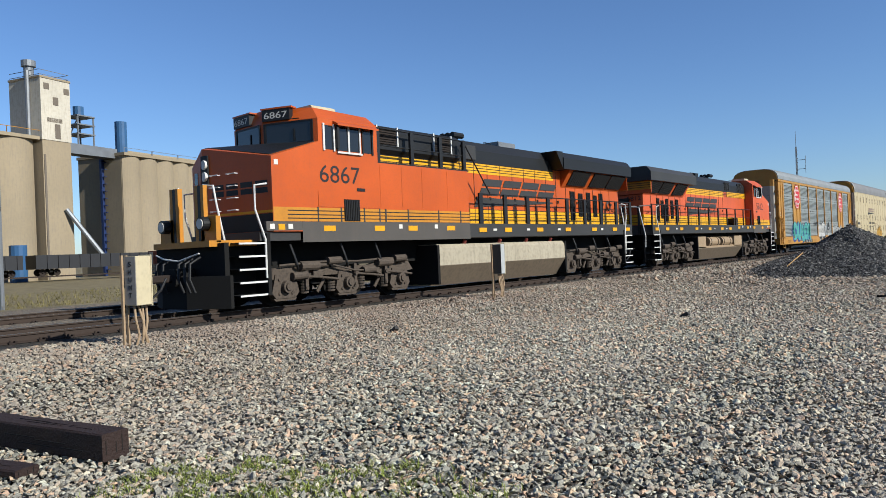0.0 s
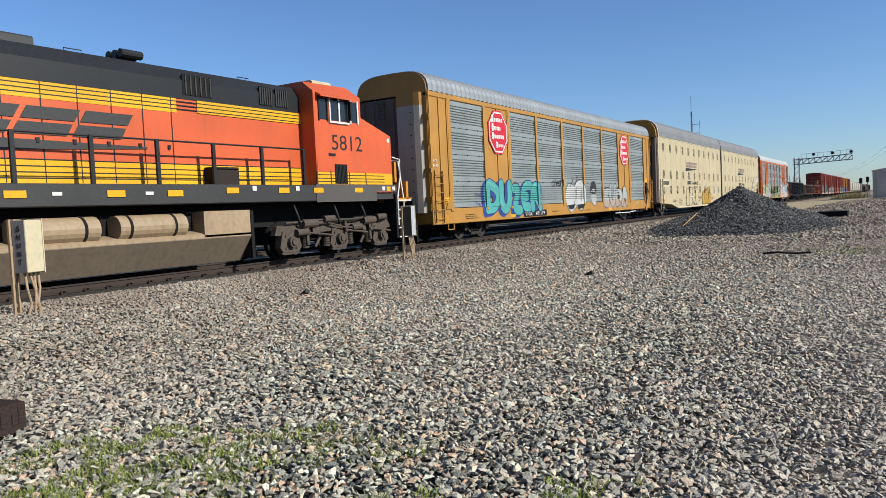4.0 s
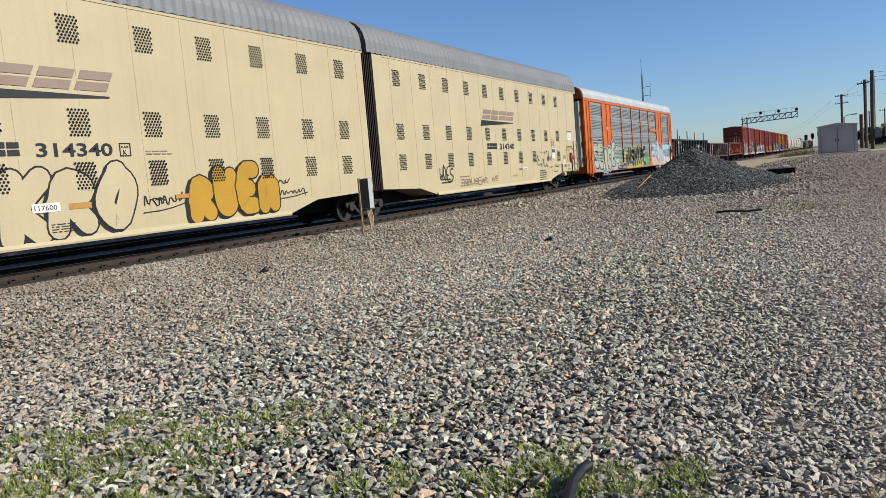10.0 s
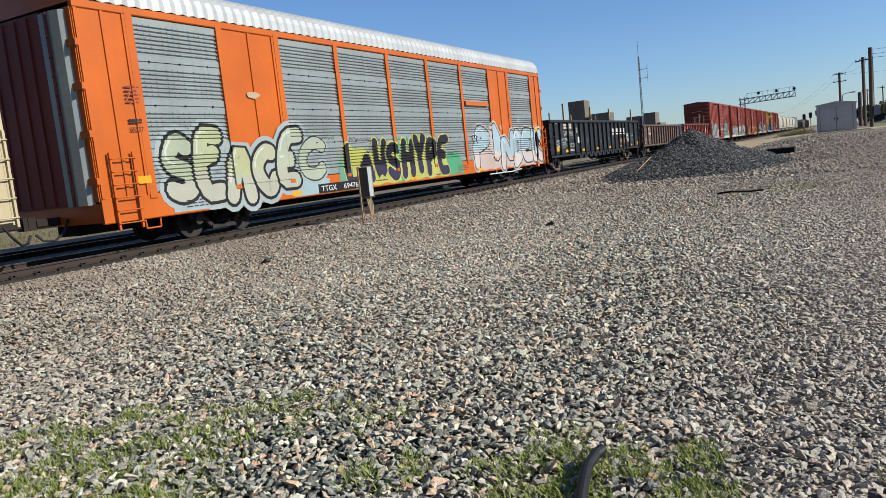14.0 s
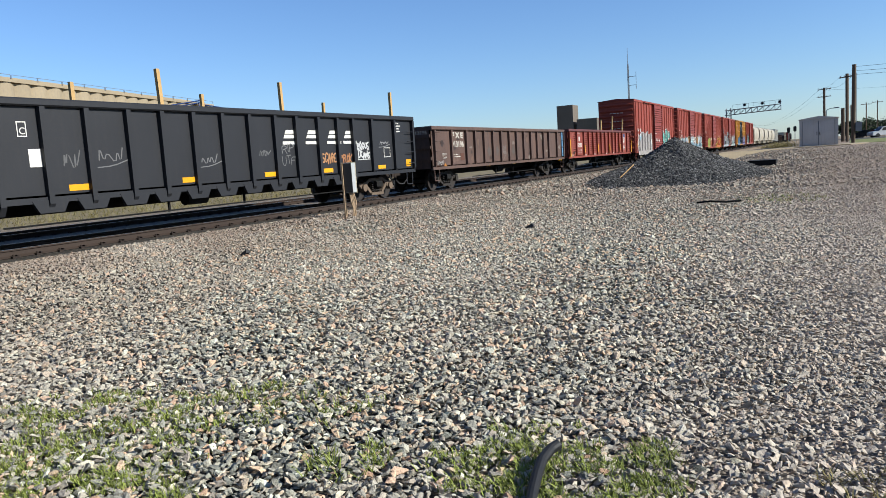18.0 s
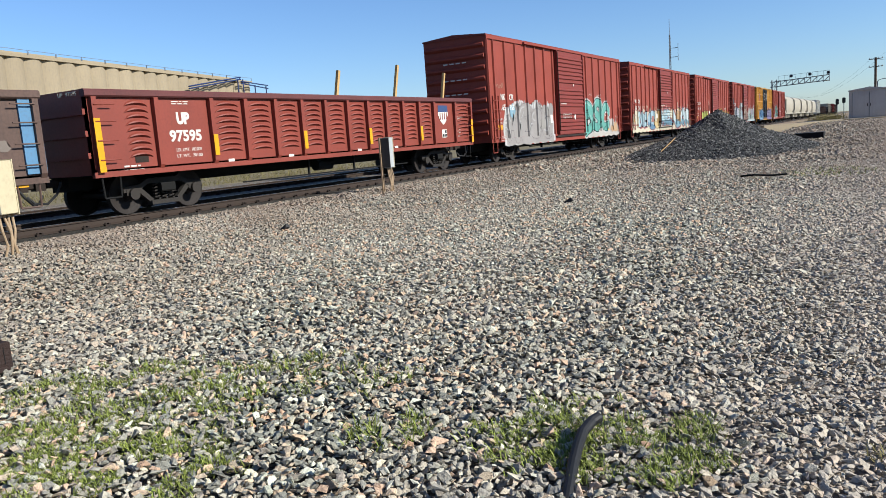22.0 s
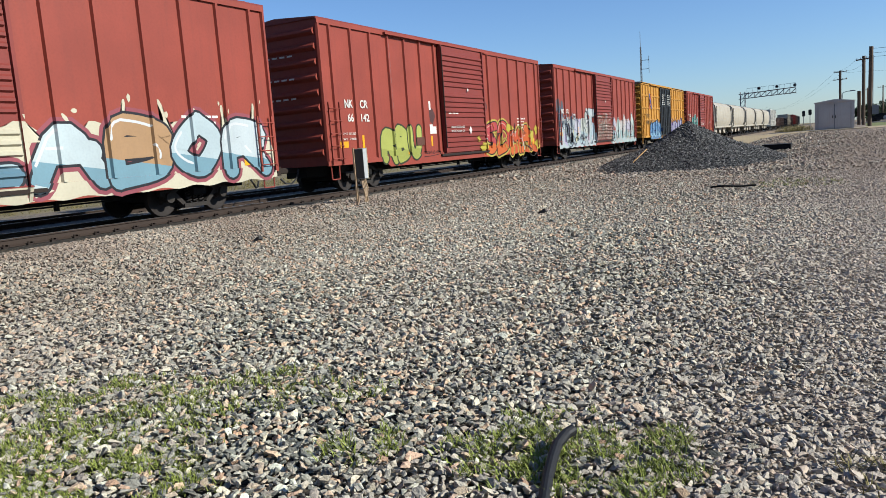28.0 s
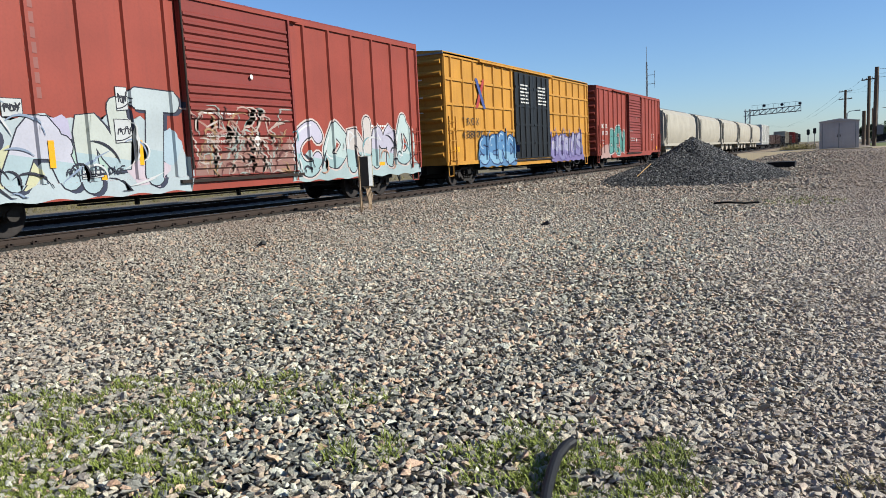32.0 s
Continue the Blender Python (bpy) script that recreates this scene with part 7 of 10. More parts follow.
def ground_sheet():
    xs = [-3000, -1200, -600, -300, -180, -120, -80, -60, -50, -42, -36] + [-33 + 0.6 * i for i in range(56)] + [1, 2, 3.5, 5, 7, 10, 14, 20, 30, 45, 70, 110, 180, 300, 600, 1200, 3000]
    ys = [-3000, -1000, -300, -100, -50, -25, -12, -6, -2, 0, 1] + [2 + 0.6 * i for i in range(40)] + [26 + 2 * i for i in range(28)] + [84, 90, 100, 115, 135, 160, 200, 260, 340, 450, 600, 800, 1200, 2000, 4000]
    bm = B()
    rng = random.Random(3)
    grid = []
    for y in ys:
        row = []
        for x in xs:
            z = gz(x, y)
            if -12 < x < 12 and -12 < y < 60:
                z += 0.025 * noise.noise(Vector((x * 0.5, y * 0.5, 0)))
            row.append(bm.verts.new((x, y, z - (0.045 if -13.5 < x < 12 and -12 < y < 60 else 0.0))))
        grid.append(row)
    for j in range(len(ys) - 1):
        for i in range(len(xs) - 1):
            f = bm.faces.new((grid[j][i], grid[j][i + 1], grid[j + 1][i + 1], grid[j + 1][i]))
            f.smooth = True
            cx, cy = (xs[i] + xs[i + 1]) / 2, (ys[j] + ys[j + 1]) / 2
            # 3 and 4 carry shade in their colour: stone gaps, strip under the train
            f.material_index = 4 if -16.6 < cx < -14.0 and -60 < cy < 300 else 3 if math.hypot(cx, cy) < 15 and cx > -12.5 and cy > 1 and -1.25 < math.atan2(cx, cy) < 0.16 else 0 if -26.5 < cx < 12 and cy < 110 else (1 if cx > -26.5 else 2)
    return tagged(part("ground", bm, [M_GRAVEL, M_DIRT, M_EARTHGRASS, M_GAPSHADE, M_SHADEBED]), "grey and pinkish crushed stone ground beside the railway", "ground", kind="structure")


M_EARTHGRASS = paint("dry_turf", lin(130, 118, 86), 0.95, dirt=0.5, dirt_rgb=(0.16, 0.13, 0.09), fade=0.3, bump=0.6, size=2)
GROUND = ground_sheet()


def hulls(count, seed):
    """Corner points and triangles of angular crushed stones, about one unit across."""
    rs = np.random.RandomState(seed)
    made = []
    for k in range(count):
        n = int(rs.randint(8, 12))
        p = rs.normal(0, 1, (n, 3))
        p /= np.linalg.norm(p, axis=1)[:, None]
        p *= 0.56 * rs.uniform(0.78, 1.12, (n, 1)) * np.array((rs.uniform(1.0, 1.45), rs.uniform(0.7, 1.0), rs.uniform(0.40, 0.75)))
        bm = B()
        for q in p:
            bm.verts.new(q)
        res = bmesh.ops.convex_hull(bm, input=bm.verts)
        bmesh.ops.delete(bm, geom=[g for g in res["geom_interior"] if isinstance(g, bmesh.types.BMVert)], context="VERTS")
        bmesh.ops.recalc_face_normals(bm, faces=bm.faces)
        bm.verts.index_update()
        made.append((np.array([q.co[:] for q in bm.verts]), np.array([[q.index for q in f.verts] for f in bm.faces])))
        bm.free()
    return made


def scatter(name, spots, material, rng_seed, label, category, flat=0.85, near=0.0):
    """Loose angular stones joined into one mesh; spots: (x, y, z, size)."""
    rs = np.random.RandomState(rng_seed)
    cube = np.array([(-1, -1, -1), (1, -1, -1), (1, 1, -1), (-1, 1, -1), (-1, -1, 1), (1, -1, 1), (1, 1, 1), (-1, 1, 1)], float) * 0.5
    quads = np.array([(0, 3, 2, 1), (4, 5, 6, 7), (0, 1, 5, 4), (1, 2, 6, 5), (2, 3, 7, 6), (3, 0, 4, 7)])
    spots = np.asarray(spots, float)
    close = (np.hypot(spots[:, 0], spots[:, 1]) < near)
    co, loops, sizes = [], [], []
    first = 0
    forms = hulls(36, rng_seed) if close.any() else []
    near_spots = spots[close]
    jobs = [(b, f, near_spots[i::36]) for i, (b, f) in enumerate(forms)] + [(cube, quads, spots[~close])]
    for base, faces, some in jobs:
        n, k = len(some), len(base)
        if n == 0:
            continue
        if faces.shape[1] == 4:
            v = base[None] * (1 + rs.uniform(-0.34, 0.34, (n, k, 3)))
            v[:, 4:, :2] *= rs.uniform(0.6, 1.0, (n, 1, 1))
            v *= some[:, 3][:, None, None] * np.stack([rs.uniform(0.9, 1.6, n), rs.uniform(0.65, 1.0, n), flat * rs.uniform(0.45, 0.9, n)], -1)[:, None, :]
        else:
            v = base[None] * (some[:, 3] * rs.uniform(0.85, 1.2, n))[:, None, None]
        u = rs.uniform(-0.6, 0.6, (n, 1))
        y1, z1 = v[..., 1] * np.cos(u) - v[..., 2] * np.sin(u), v[..., 1] * np.sin(u) + v[..., 2] * np.cos(u)
        u = rs.uniform(-0.6, 0.6, (n, 1))
        x1, z1 = v[..., 0] * np.cos(u) - z1 * np.sin(u), v[..., 0] * np.sin(u) + z1 * np.cos(u)
        u = rs.uniform(0, 2 * np.pi, (n, 1))
        x1, y1 = x1 * np.cos(u) - y1 * np.sin(u), x1 * np.sin(u) + y1 * np.cos(u)
        co.append((np.stack([x1, y1, z1], -1) + some[:, None, :3]).reshape(-1, 3))
        f = (faces[None] + first + k * np.arange(n)[:, None, None]).reshape(-1, faces.shape[1])
        loops.append(f.ravel())
        sizes.append(np.full(len(f), faces.shape[1]))
        first += n * k
    co, loops, sizes = np.concatenate(co), np.concatenate(loops), np.concatenate(sizes)
    me = bpy.data.meshes.new(name)
    me.vertices.add(len(co))
    me.vertices.foreach_set("co", co.ravel())
    me.loops.add(len(loops))
    me.loops.foreach_set("vertex_index", loops)
    me.polygons.add(len(sizes))
    me.polygons.foreach_set("loop_start", np.cumsum(sizes) - sizes)
    me.polygons.foreach_set("use_smooth", np.zeros(len(sizes), bool))
    me.update(calc_edges=True)
    me.materials.append(material)
    return tagged(new(name, me), label, category, kind="stuff")


def gravel_spots():
    rs = np.random.RandomState(11)
    out = []
    for r0, r1, step, size in ((2.2, 7.0, 0.037, 0.048), (7.0, 12.0, 0.044, 0.050), (12.0, 19.0, 0.052, 0.040), (19.0, 30.0, 0.088, 0.050), (30.0, 62.0, 0.225, 0.088)):
        gx = np.arange(-r1, r1 * 0.45, step)
        gy = np.arange(0.5, r1, step)
        x, y = np.meshgrid(gx, gy)
        x = x.ravel() + rs.uniform(-0.5, 0.5, x.size) * step
        y = y.ravel() + rs.uniform(-0.5, 0.5, y.size) * step
        d = np.hypot(x, y)
        a = np.degrees(np.arctan2(x, y))
        keep = (d >= r0) & (d < r1) & (a > -72) & (a < 10) & (x > -13.5) & (rs.uniform(0, 1, x.size) < 0.93)
        x, y = x[keep], y[keep]
        s = size * (1 - 0.30 * np.clip((x + 1.6) / 2.6, 0, 1)) * np.clip(np.exp(rs.normal(0, 0.28, x.size)), 0.55, 1.55)
        z = np.array([gz(p, q) + 0.025 * noise.noise(Vector((p * 0.5, q * 0.5, 0))) for p, q in zip(x, y)])
        z += rs.uniform(-0.030, 0.022, x.size) * (1 - 0.6 * np.clip((x + 2.2) / 2.4, 0, 1))
        out.append(np.stack([x, y, z, s], -1))
    return np.concatenate(out)


def outer_spots():
    rs = np.random.RandomState(12)
    step = 0.098
    x, y = np.meshgrid(np.arange(-11, 11, step), np.arange(-10, 12, step))
    x, y = x.ravel() + rs.uniform(-0.5, 0.5, x.size) * step, y.ravel() + rs.uniform(-0.5, 0.5, y.size) * step
    d, a = np.hypot(x, y), np.degrees(np.arctan2(x, y))
    keep = (d < 11) & ((d < 2.2) | (a < -72) | (a > 10) | (y < 0.5))
    x, y = x[keep], y[keep]
    z = np.array([gz(p, q) + 0.025 * noise.noise(Vector((p * 0.5, q * 0.5, 0))) for p, q in zip(x, y)])
    return np.stack([x, y, z - 0.01, 0.068 * np.exp(rs.normal(0, 0.25, x.size))], -1)


scatter("gravel", gravel_spots(), M_STONE, 5, "loose grey and pinkish crushed stones", "gravel", near=12.0)
scatter("gravel", outer_spots(), M_STONE, 6, "loose grey crushed stones on the open ground", "gravel")


# ---- tracks ----
RAIL_PROFILE = [(-0.07, -0.17), (0.07, -0.17), (0.07, -0.155), (0.012, -0.13), (0.012, -0.045), (0.037, -0.03), (0.037, 0.0), (-0.037, 0.0), (-0.037, -0.03), (-0.012, -0.045), (-0.012, -0.13), (-0.07, -0.155)]


def tie_mesh():
    return box(B(), -1.3, 1.3, -0.115, 0.115, -0.36, -0.185, 0.01)


def clip_mesh():
    bm = box(B(), 0.06, 0.14, -0.05, 0.05, -0.18, -0.145)
    rod(bm, (0.10, -0.02, -0.15), (0.10, -0.02, -0.10), 0.022, 6)
    box(bm, 0.04, 0.12, 0.06, 0.10, -0.165, -0.115)
    return bm


def track(x, y0, y1, zr, name, ties, label):
    tr = thing(name, label, "track", kind="structure", at=pose(x, 0, zr))
    for s in (1, -1):
        bm = B()
        prism(bm, [(s * 0.755 + p, q) for p, q in RAIL_PROFILE], y0, y1)
        part("rail", bm, M_RAIL, tr)
        part("rail_head", box(B(), s * 0.755 - 0.025, s * 0.755 + 0.025, y0, y1, -0.002, 0.003), M_RAILTOP, tr)
    for i in range(ties):
        shared("tie", tie_mesh, M_TIE, tr, pose(0, 0.4 + i * 0.52, 0))
        shared("rail_clip", clip_mesh, M_RUST, tr, pose(0.755, 0.4 + i * 0.52, 0))
    return tr


track(TRACK_X, -80, 900, RAIL_Z, "track_main", 130, "rusty steel rails on old ties, the train's track")
track(-20.7, -80, 900, 0.52, "track_second", 90, "rusty steel rails of the second track")
track(-100.0, -200, 600, 0.75, "track_far", 0, "far siding rails")


# ---- trackside things ----
def trackside_box(x, y, z, big):
    t = thing("trackside_box", "tan relay box marked SHUNT on twin posts" if big else "weathered grey relay box on twin posts", "relay box", "trackside boxes", at=pose(x, y, z, 0, 0, 16 if big else 12))
    body = part("case", box(B(), -0.12, 0.14, -0.02, 0.32 if big else 0.26, 0.72, 1.58, 0.01), M_BOXCASE if big else M_BOXSIDE, t)
    part("cover", box(B(), -0.13, 0.15, 0.32 if big else 0.26, 0.34 if big else 0.28, 0.70, 1.60), M_BOXCASE, t)
    part("end_panel", box(B(), -0.115, 0.135, -0.032, -0.02, 0.73, 1.57), M_STUCCO if big else M_DKGREY, t)
    if big:
        turn = Matrix(((1, 0, 0, 0), (0, 0, -1, 0), (0, 1, 0, 0), (0, 0, 0, 1)))
        for i, ch in enumerate("SHUNT"):
            letters("lettering", ch, t, -0.02, -0.036, 1.40 - i * 0.135, 0.09, M_TEXTBLK, turn=turn, width=0.07)
    for a in (-0.06, 0.04):
        part("post", box(B(), -0.16, -0.12, a - 0.02, a + 0.02, -0.3, 1.60), M_CONDUIT, t)
    rng = random.Random(int(y * 10))
    for i in range(4):
        a = 0.05 + i * 0.09
        pts = [(0.0, a, 0.72), (0.05, a + rng.uniform(-0.05, 0.05), 0.45), (0.06, a + rng.uniform(-0.1, 0.12), 0.2), (0.02, a + rng.uniform(-0.1, 0.2), -0.2)]
        part("conduit", tube(B(), pts, 0.022), M_CONDUIT, t)
    return t


trackside_box(-12.05, 7.15, 0.31, True)
trackside_box(-12.0, 18.3, 0.31, False)


def stone_pile(cx, cy, rx, ry, h):
    rs = np.random.RandomState(4)
    bm = B()
    n, rings = 64, 18
    prev = None
    for j in range(rings + 1):
        f = j / rings
        row = []
        for i in range(n):
            a = 2 * math.pi * i / n
            wob = 1 + 0.10 * math.sin(2 * a + 1) + 0.05 * math.sin(5 * a)
            x, y = cx + rx * f * wob * math.cos(a), cy + ry * f * wob * math.sin(a)
            z = gz(x, y) - 0.05 + h * (1 - f) ** 1.0 * (1 - 0.18 * math.sin(math.pi * f)) - 0.25 * h * max(0, 0.12 - f)
            z += 0.10 * noise.noise(Vector((x * 0.8, y * 0.8, 3))) * min(1, 3 * (1 - f))
            row.append(bm.verts.new((x, y, z)))
        if prev:
            for i in range(n):
                k = (i + 1) % n
                bm.faces.new((prev[i], row[i], row[k], prev[k]))
        prev = row
    ob = tagged(part("stone_pile", bm, M_PILE), "dark grey heap of fresh crushed stone ballast", "stone pile", kind="stuff")
    spots = []
    for i in range(24000):
        f = math.sqrt(rs.uniform(0, 1.10))
        a = rs.uniform(0, 2 * math.pi)
        wob = 1 + 0.10 * math.sin(2 * a + 1) + 0.05 * math.sin(5 * a)
        x, y = cx + rx * f * wob * math.cos(a), cy + ry * f * wob * math.sin(a)
        g = min(f, 1)
        z = gz(x, y) - 0.05 + h * (1 - g) * (1 - 0.18 * math.sin(math.pi * g)) - 0.25 * h * max(0, 0.12 - g)
        z += 0.10 * noise.noise(Vector((x * 0.8, y * 0.8, 3))) * min(1, 3 * (1 - g))
        spots.append((x, y, z + 0.015, 0.06 * math.exp(rs.normal(0, 0.28))))
    scatter("pile_stones", spots, M_PILE_BIT, 8, "loose dark stones on the ballast heap", "stones", flat=0.7)


stone_pile(-6.6, 40.5, 4.1, 6.5, 2.35)
tagged(part("stick", rod(B(), (-8.6, 35.6, 0.2), (-8.0, 37.2, 1.0), 0.022), M_STAKE), "pale wooden stick leaning on the stone heap", "stick")
tagged(part("steel_tray", box(B(), -3.6, -2.1, 46.5, 48.6, gz(-3, 47) - 0.02, gz(-3, 47) + 0.28), M_UNDER), "low dark steel trough on the ground by the heap", "trough")


def timber(name, x0, y0, x1, y1, w, h, label):
    d = Vector((x1 - x0, y1 - y0, 0))
    L = d.length
    bm = B()
    rng = random.Random(2)
    n = 10
    rings = []
    for i in range(n + 1):
        y = L * i / n
        b = 0.012
        o = [(-w / 2 + b, 0), (w / 2 - b, 0), (w / 2, b), (w / 2, h - b), (w / 2 - b, h), (-w / 2 + b, h), (-w / 2, h - b), (-w / 2, b)]
        rings.append([bm.verts.new((px + rng.uniform(-0.004, 0.004), y, pz + rng.uniform(-0.004, 0.004))) for px, pz in o])
    for a, c in zip(rings, rings[1:]):
        for i in range(8):
            j = (i + 1) % 8
            bm.faces.new((a[i], a[j], c[j], c[i]))
    bm.faces.new(rings[0][::-1])
    bm.faces.new(rings[-1])
    ob = tagged(part(name, bm, M_TIMBER), label, "railway tie")
    for k in range(5):
        a = rng.uniform(0.02, 0.75) * L
        l, q = rng.uniform(0.25, 0.7), rng.uniform(0.15, 0.85)
        part("crack", box(B(), -w / 2 - 0.006, -w / 2 + 0.002, a, min(L - 0.02, a + l), h * q, h * q + 0.006), M_UNDER, ob)
        part("crack", box(B(), w * (q - 0.5) * 0.8, w * (q - 0.5) * 0.8 + 0.006, a, min(L - 0.02, a + l), h - 0.002, h + 0.006), M_UNDER, ob)
    for k in range(3):
        q = -0.3 + 0.3 * k + rng.uniform(-0.08, 0.08)
        part("end_split", box(B(), w * q, w * q + 0.007, -0.003, 0.002, h * 0.25, h * rng.uniform(0.6, 0.92)), M_UNDER, ob)
    ob.matrix_basis = pose(x0, y0, gz(x0, y0) + 0.01, 0, 0, math.degrees(math.atan2(-d.x, d.y)))
    return ob


timber("loose_tie", -6.31, 3.83, -9.2, 3.36, 0.27, 0.25, "dark creosoted loose railway tie on the gravel")
timber("loose_tie", -6.5, 3.16, -8.3, 2.7, 0.22, 0.07, "dark weathered plank half buried in the gravel")


def hose():
    pts = [(-1.20, 4.30, 0.11), (-1.22, 4.24, 0.105), (-1.23, 4.12, 0.09), (-1.21, 3.98, 0.07), (-1.18, 3.82, 0.04), (-1.13, 3.62, 0.01), (-1.08, 3.4, -0.04)]
    return tagged(part("rubber_hose", tube(B(), pts, 0.030, 12), M_HOSE), "black rubber hose end sticking out of the gravel", "hose")


hose()
bm = pipe(B(), [(-3.1, 23.2, 0.06), (-2.7, 23.0, 0.10), (-2.3, 23.15, 0.06), (-1.9, 23.3, 0.07)], 0.03)
tagged(part("scrap_rod", bm, M_UNDER), "bent dark steel scrap lying on the gravel", "scrap")
for px, py in ((-10.1, 11.7), (-6.1, 17.2)):
    scatter("dark_lump", [(px, py, gz(px, py) + 0.05, 0.17)], M_PILE_BIT, 3, "dark lump of stone on the gravel", "stone")


def tufts(name, cx, cy, rx, ry, count, height, material, label, seed, category="grass"):
    rs = np.random.RandomState(seed)
    vs, fs = [], []
    for i in range(count):
        while True:
            u, v = rs.uniform(-1, 1, 2)
            if u * u + v * v < 1:
                break
        x, y = cx + rx * u, cy + ry * v
        if noise.noise(Vector((x * 3.5, y * 3.5, seed))) < -0.05 or u * u + v * v > rs.uniform(0.3, 1.1):
            continue
        z = gz(x, y)
        for b in range(5):
            a, h, l = rs.uniform(0, 6.28), height * rs.uniform(0.35, 1.15), height * rs.uniform(0.4, 1.5)
            w = 0.0030 * (1 + height * 4)
            ox, oy = x + rs.normal(0, 0.02), y + rs.normal(0, 0.02)
            dx, dy = math.cos(a), math.sin(a)
            k = len(vs)
            vs += [(ox - dy * w, oy + dx * w, z), (ox + dy * w, oy - dx * w, z), (ox + dx * l * 0.5 + dy * w * 0.7, oy + dy * l * 0.5 - dx * w * 0.7, z + h * 0.7), (ox + dx * l * 0.5 - dy * w * 0.7, oy + dy * l * 0.5 + dx * w * 0.7, z + h * 0.7), (ox + dx * l, oy + dy * l, z + h)]
            fs += [(k, k + 1, k + 2, k + 3), (k + 3, k + 2, k + 4)]
    me = bpy.data.meshes.new(name)
    me.from_pydata(vs, [], fs)
    me.materials.append(material)
    return tagged(new(name, me), label, category, kind="stuff")


tufts("grass_patch", -4.55, 3.75, 1.3, 1.0, 2300, 0.046, M_GRASS, "thin green grass growing through the gravel", 1)
tufts("grass_patch", -3.75, 2.95, 1.05, 0.62, 2300, 0.040, M_GRASS, "low green grass spreading over the gravel", 8)
tufts("grass_patch", -1.15, 4.25, 0.85, 0.62, 1700, 0.052, M_GRASS, "green grass patch around the hose end", 2)
tufts("grass_patch", -3.5, 4.7, 0.9, 0.5, 330, 0.07, M_GRASS, "sparse green grass in the gravel", 3)
tufts("grass_patch", -2.35, 3.9, 0.25, 0.3, 90, 0.08, M_GRASS, "small green grass tufts in the gravel", 5)
tufts("grass_patch", 0.45, 4.4, 0.35, 0.4, 160, 0.06, M_DRYGRASS, "sparse dry grass in the gravel", 4)
tufts("grass_patch", -1.0, 24.5, 1.6, 2.2, 260, 0.09, M_GRASS, "faint green weeds among the stones", 7)
tufts("dry_meadow", -40, 25, 14, 40, 9000, 0.30, M_DRYGRASS, "tall dry yellow-green grass between the tracks", 6)


# ---- instrument hut, poles, gantry, mast ----
def hut(x, y):
    z = gz(x, y)
    t = thing("instrument_hut", "silver aluminium trackside instrument hut with double doors", "hut", at=pose(x, y, z))
    part("wall", box(B(), -1.34, 1.34, 0, 2.6, 0.05, 2.10), M_HUT, t)
    bm = B()
    prism(bm, [(-1.40, 2.10), (1.40, 2.10), (1.40, 2.14), (0, 2.32), (-1.40, 2.14)], -0.08, 2.68)
    part("roof", bm, M_HUT, t)
    for s in (0, 1):
        d = part("door", box(B(), -1.1 + s * 1.12, -0.02 + s * 1.12, -0.03, 0.0, 0.14, 1.92), M_HUT, t)
        part("door_handle", box(B(), -0.14 + s * 0.2, -0.10 + s * 0.2, -0.06, -0.03, 0.9, 1.1), M_UNDER, d)
        for a in (-1.13 + s * 1.12, -0.03 + s * 1.12):
            part("door_frame", box(B(), a, a + 0.03, -0.045, 0, 0.1, 1.95), M_STEEL, d)


hut(0.05, 65.0)
bm = B()
prism(bm, [(-7.0, 56.5), (-6.2, 56.0), (-1.6, 62.2), (2.2, 63.2), (3.5, 66.5), (3.5, 70.5), (-1.6, 69.0), (-2.4, 63.6)], 0.4, 1.09, "z")
tagged(part("concrete_pad", bm, M_CONC), "pale concrete pad and narrow path by the hut", "pad", kind="structure")
pts = [(-8.6, 55.0, gz(-8.6, 55) + 0.06), (-7.2, 57.0, gz(-7.2, 57) + 0.12), (-5.4, 59.5, 0.98), (-3.6, 62.0, 1.10), (-3.0, 63.5, 1.02)]
tagged(part("black_cable", tube(B(), pts, 0.07), M_HOSE), "thick black cable lying beside the concrete path", "cable")
bm = B()
prism(bm, [(2.4, 71.0), (60, 71.0), (90, 126), (4.0, 126)], 0.9, gz(10, 90) + 0.02, "z")
tagged(part("verge", bm, M_VERGE), "short green and tan grass verge before the road", "verge", kind="structure")
bm = B()
prism(bm, [(3.0, 128), (400, 128), (400, 182), (3.0, 182)], 0.9, gz(10, 140) + 0.02, "z")
tagged(part("road", bm, M_ASPHALT), "grey asphalt road and parking beyond the verge", "road", kind="structure")


def utility_pole(x, y, h, arms, yaw=0.0, r=0.15, lean=0.0, label="weathered wooden utility pole with a crossarm"):
    t = thing("utility_pole", label, "utility pole", "utility poles", at=pose(x, y, gz(x, y), 0, lean, yaw))
    part("shaft", rod(B(), (0, 0, -0.3), (0, 0, h), r, 10), M_WOODPOLE, t)
    for z in arms:
        part("crossarm", box(B(), -1.25, 1.25, -0.06, 0.06, z, z + 0.12), M_WOODPOLE, t)
        for a in (-1.15, -0.5, 0.5, 1.15):
            part("insulator", rod(B(), (a, 0, z + 0.12), (a, 0, z + 0.28), 0.04), M_STEEL, t)
    return t


tall = utility_pole(2.62, 72, 6.5, [], r=0.16, lean=0.8, label="tall weathered wooden utility pole with a meter box")
part("meter_box", box(B(), 0.16, 0.62, -0.25, 0.05, 1.0, 1.75, 0.03), M_STEEL, tall)
part("conduit", rod(B(), (0.2, -0.17, 1.7), (0.15, -0.17, 5.8), 0.03), M_STEEL, tall)
utility_pole(2.85, 95, 7.45, [7.05], yaw=-57, r=0.17)
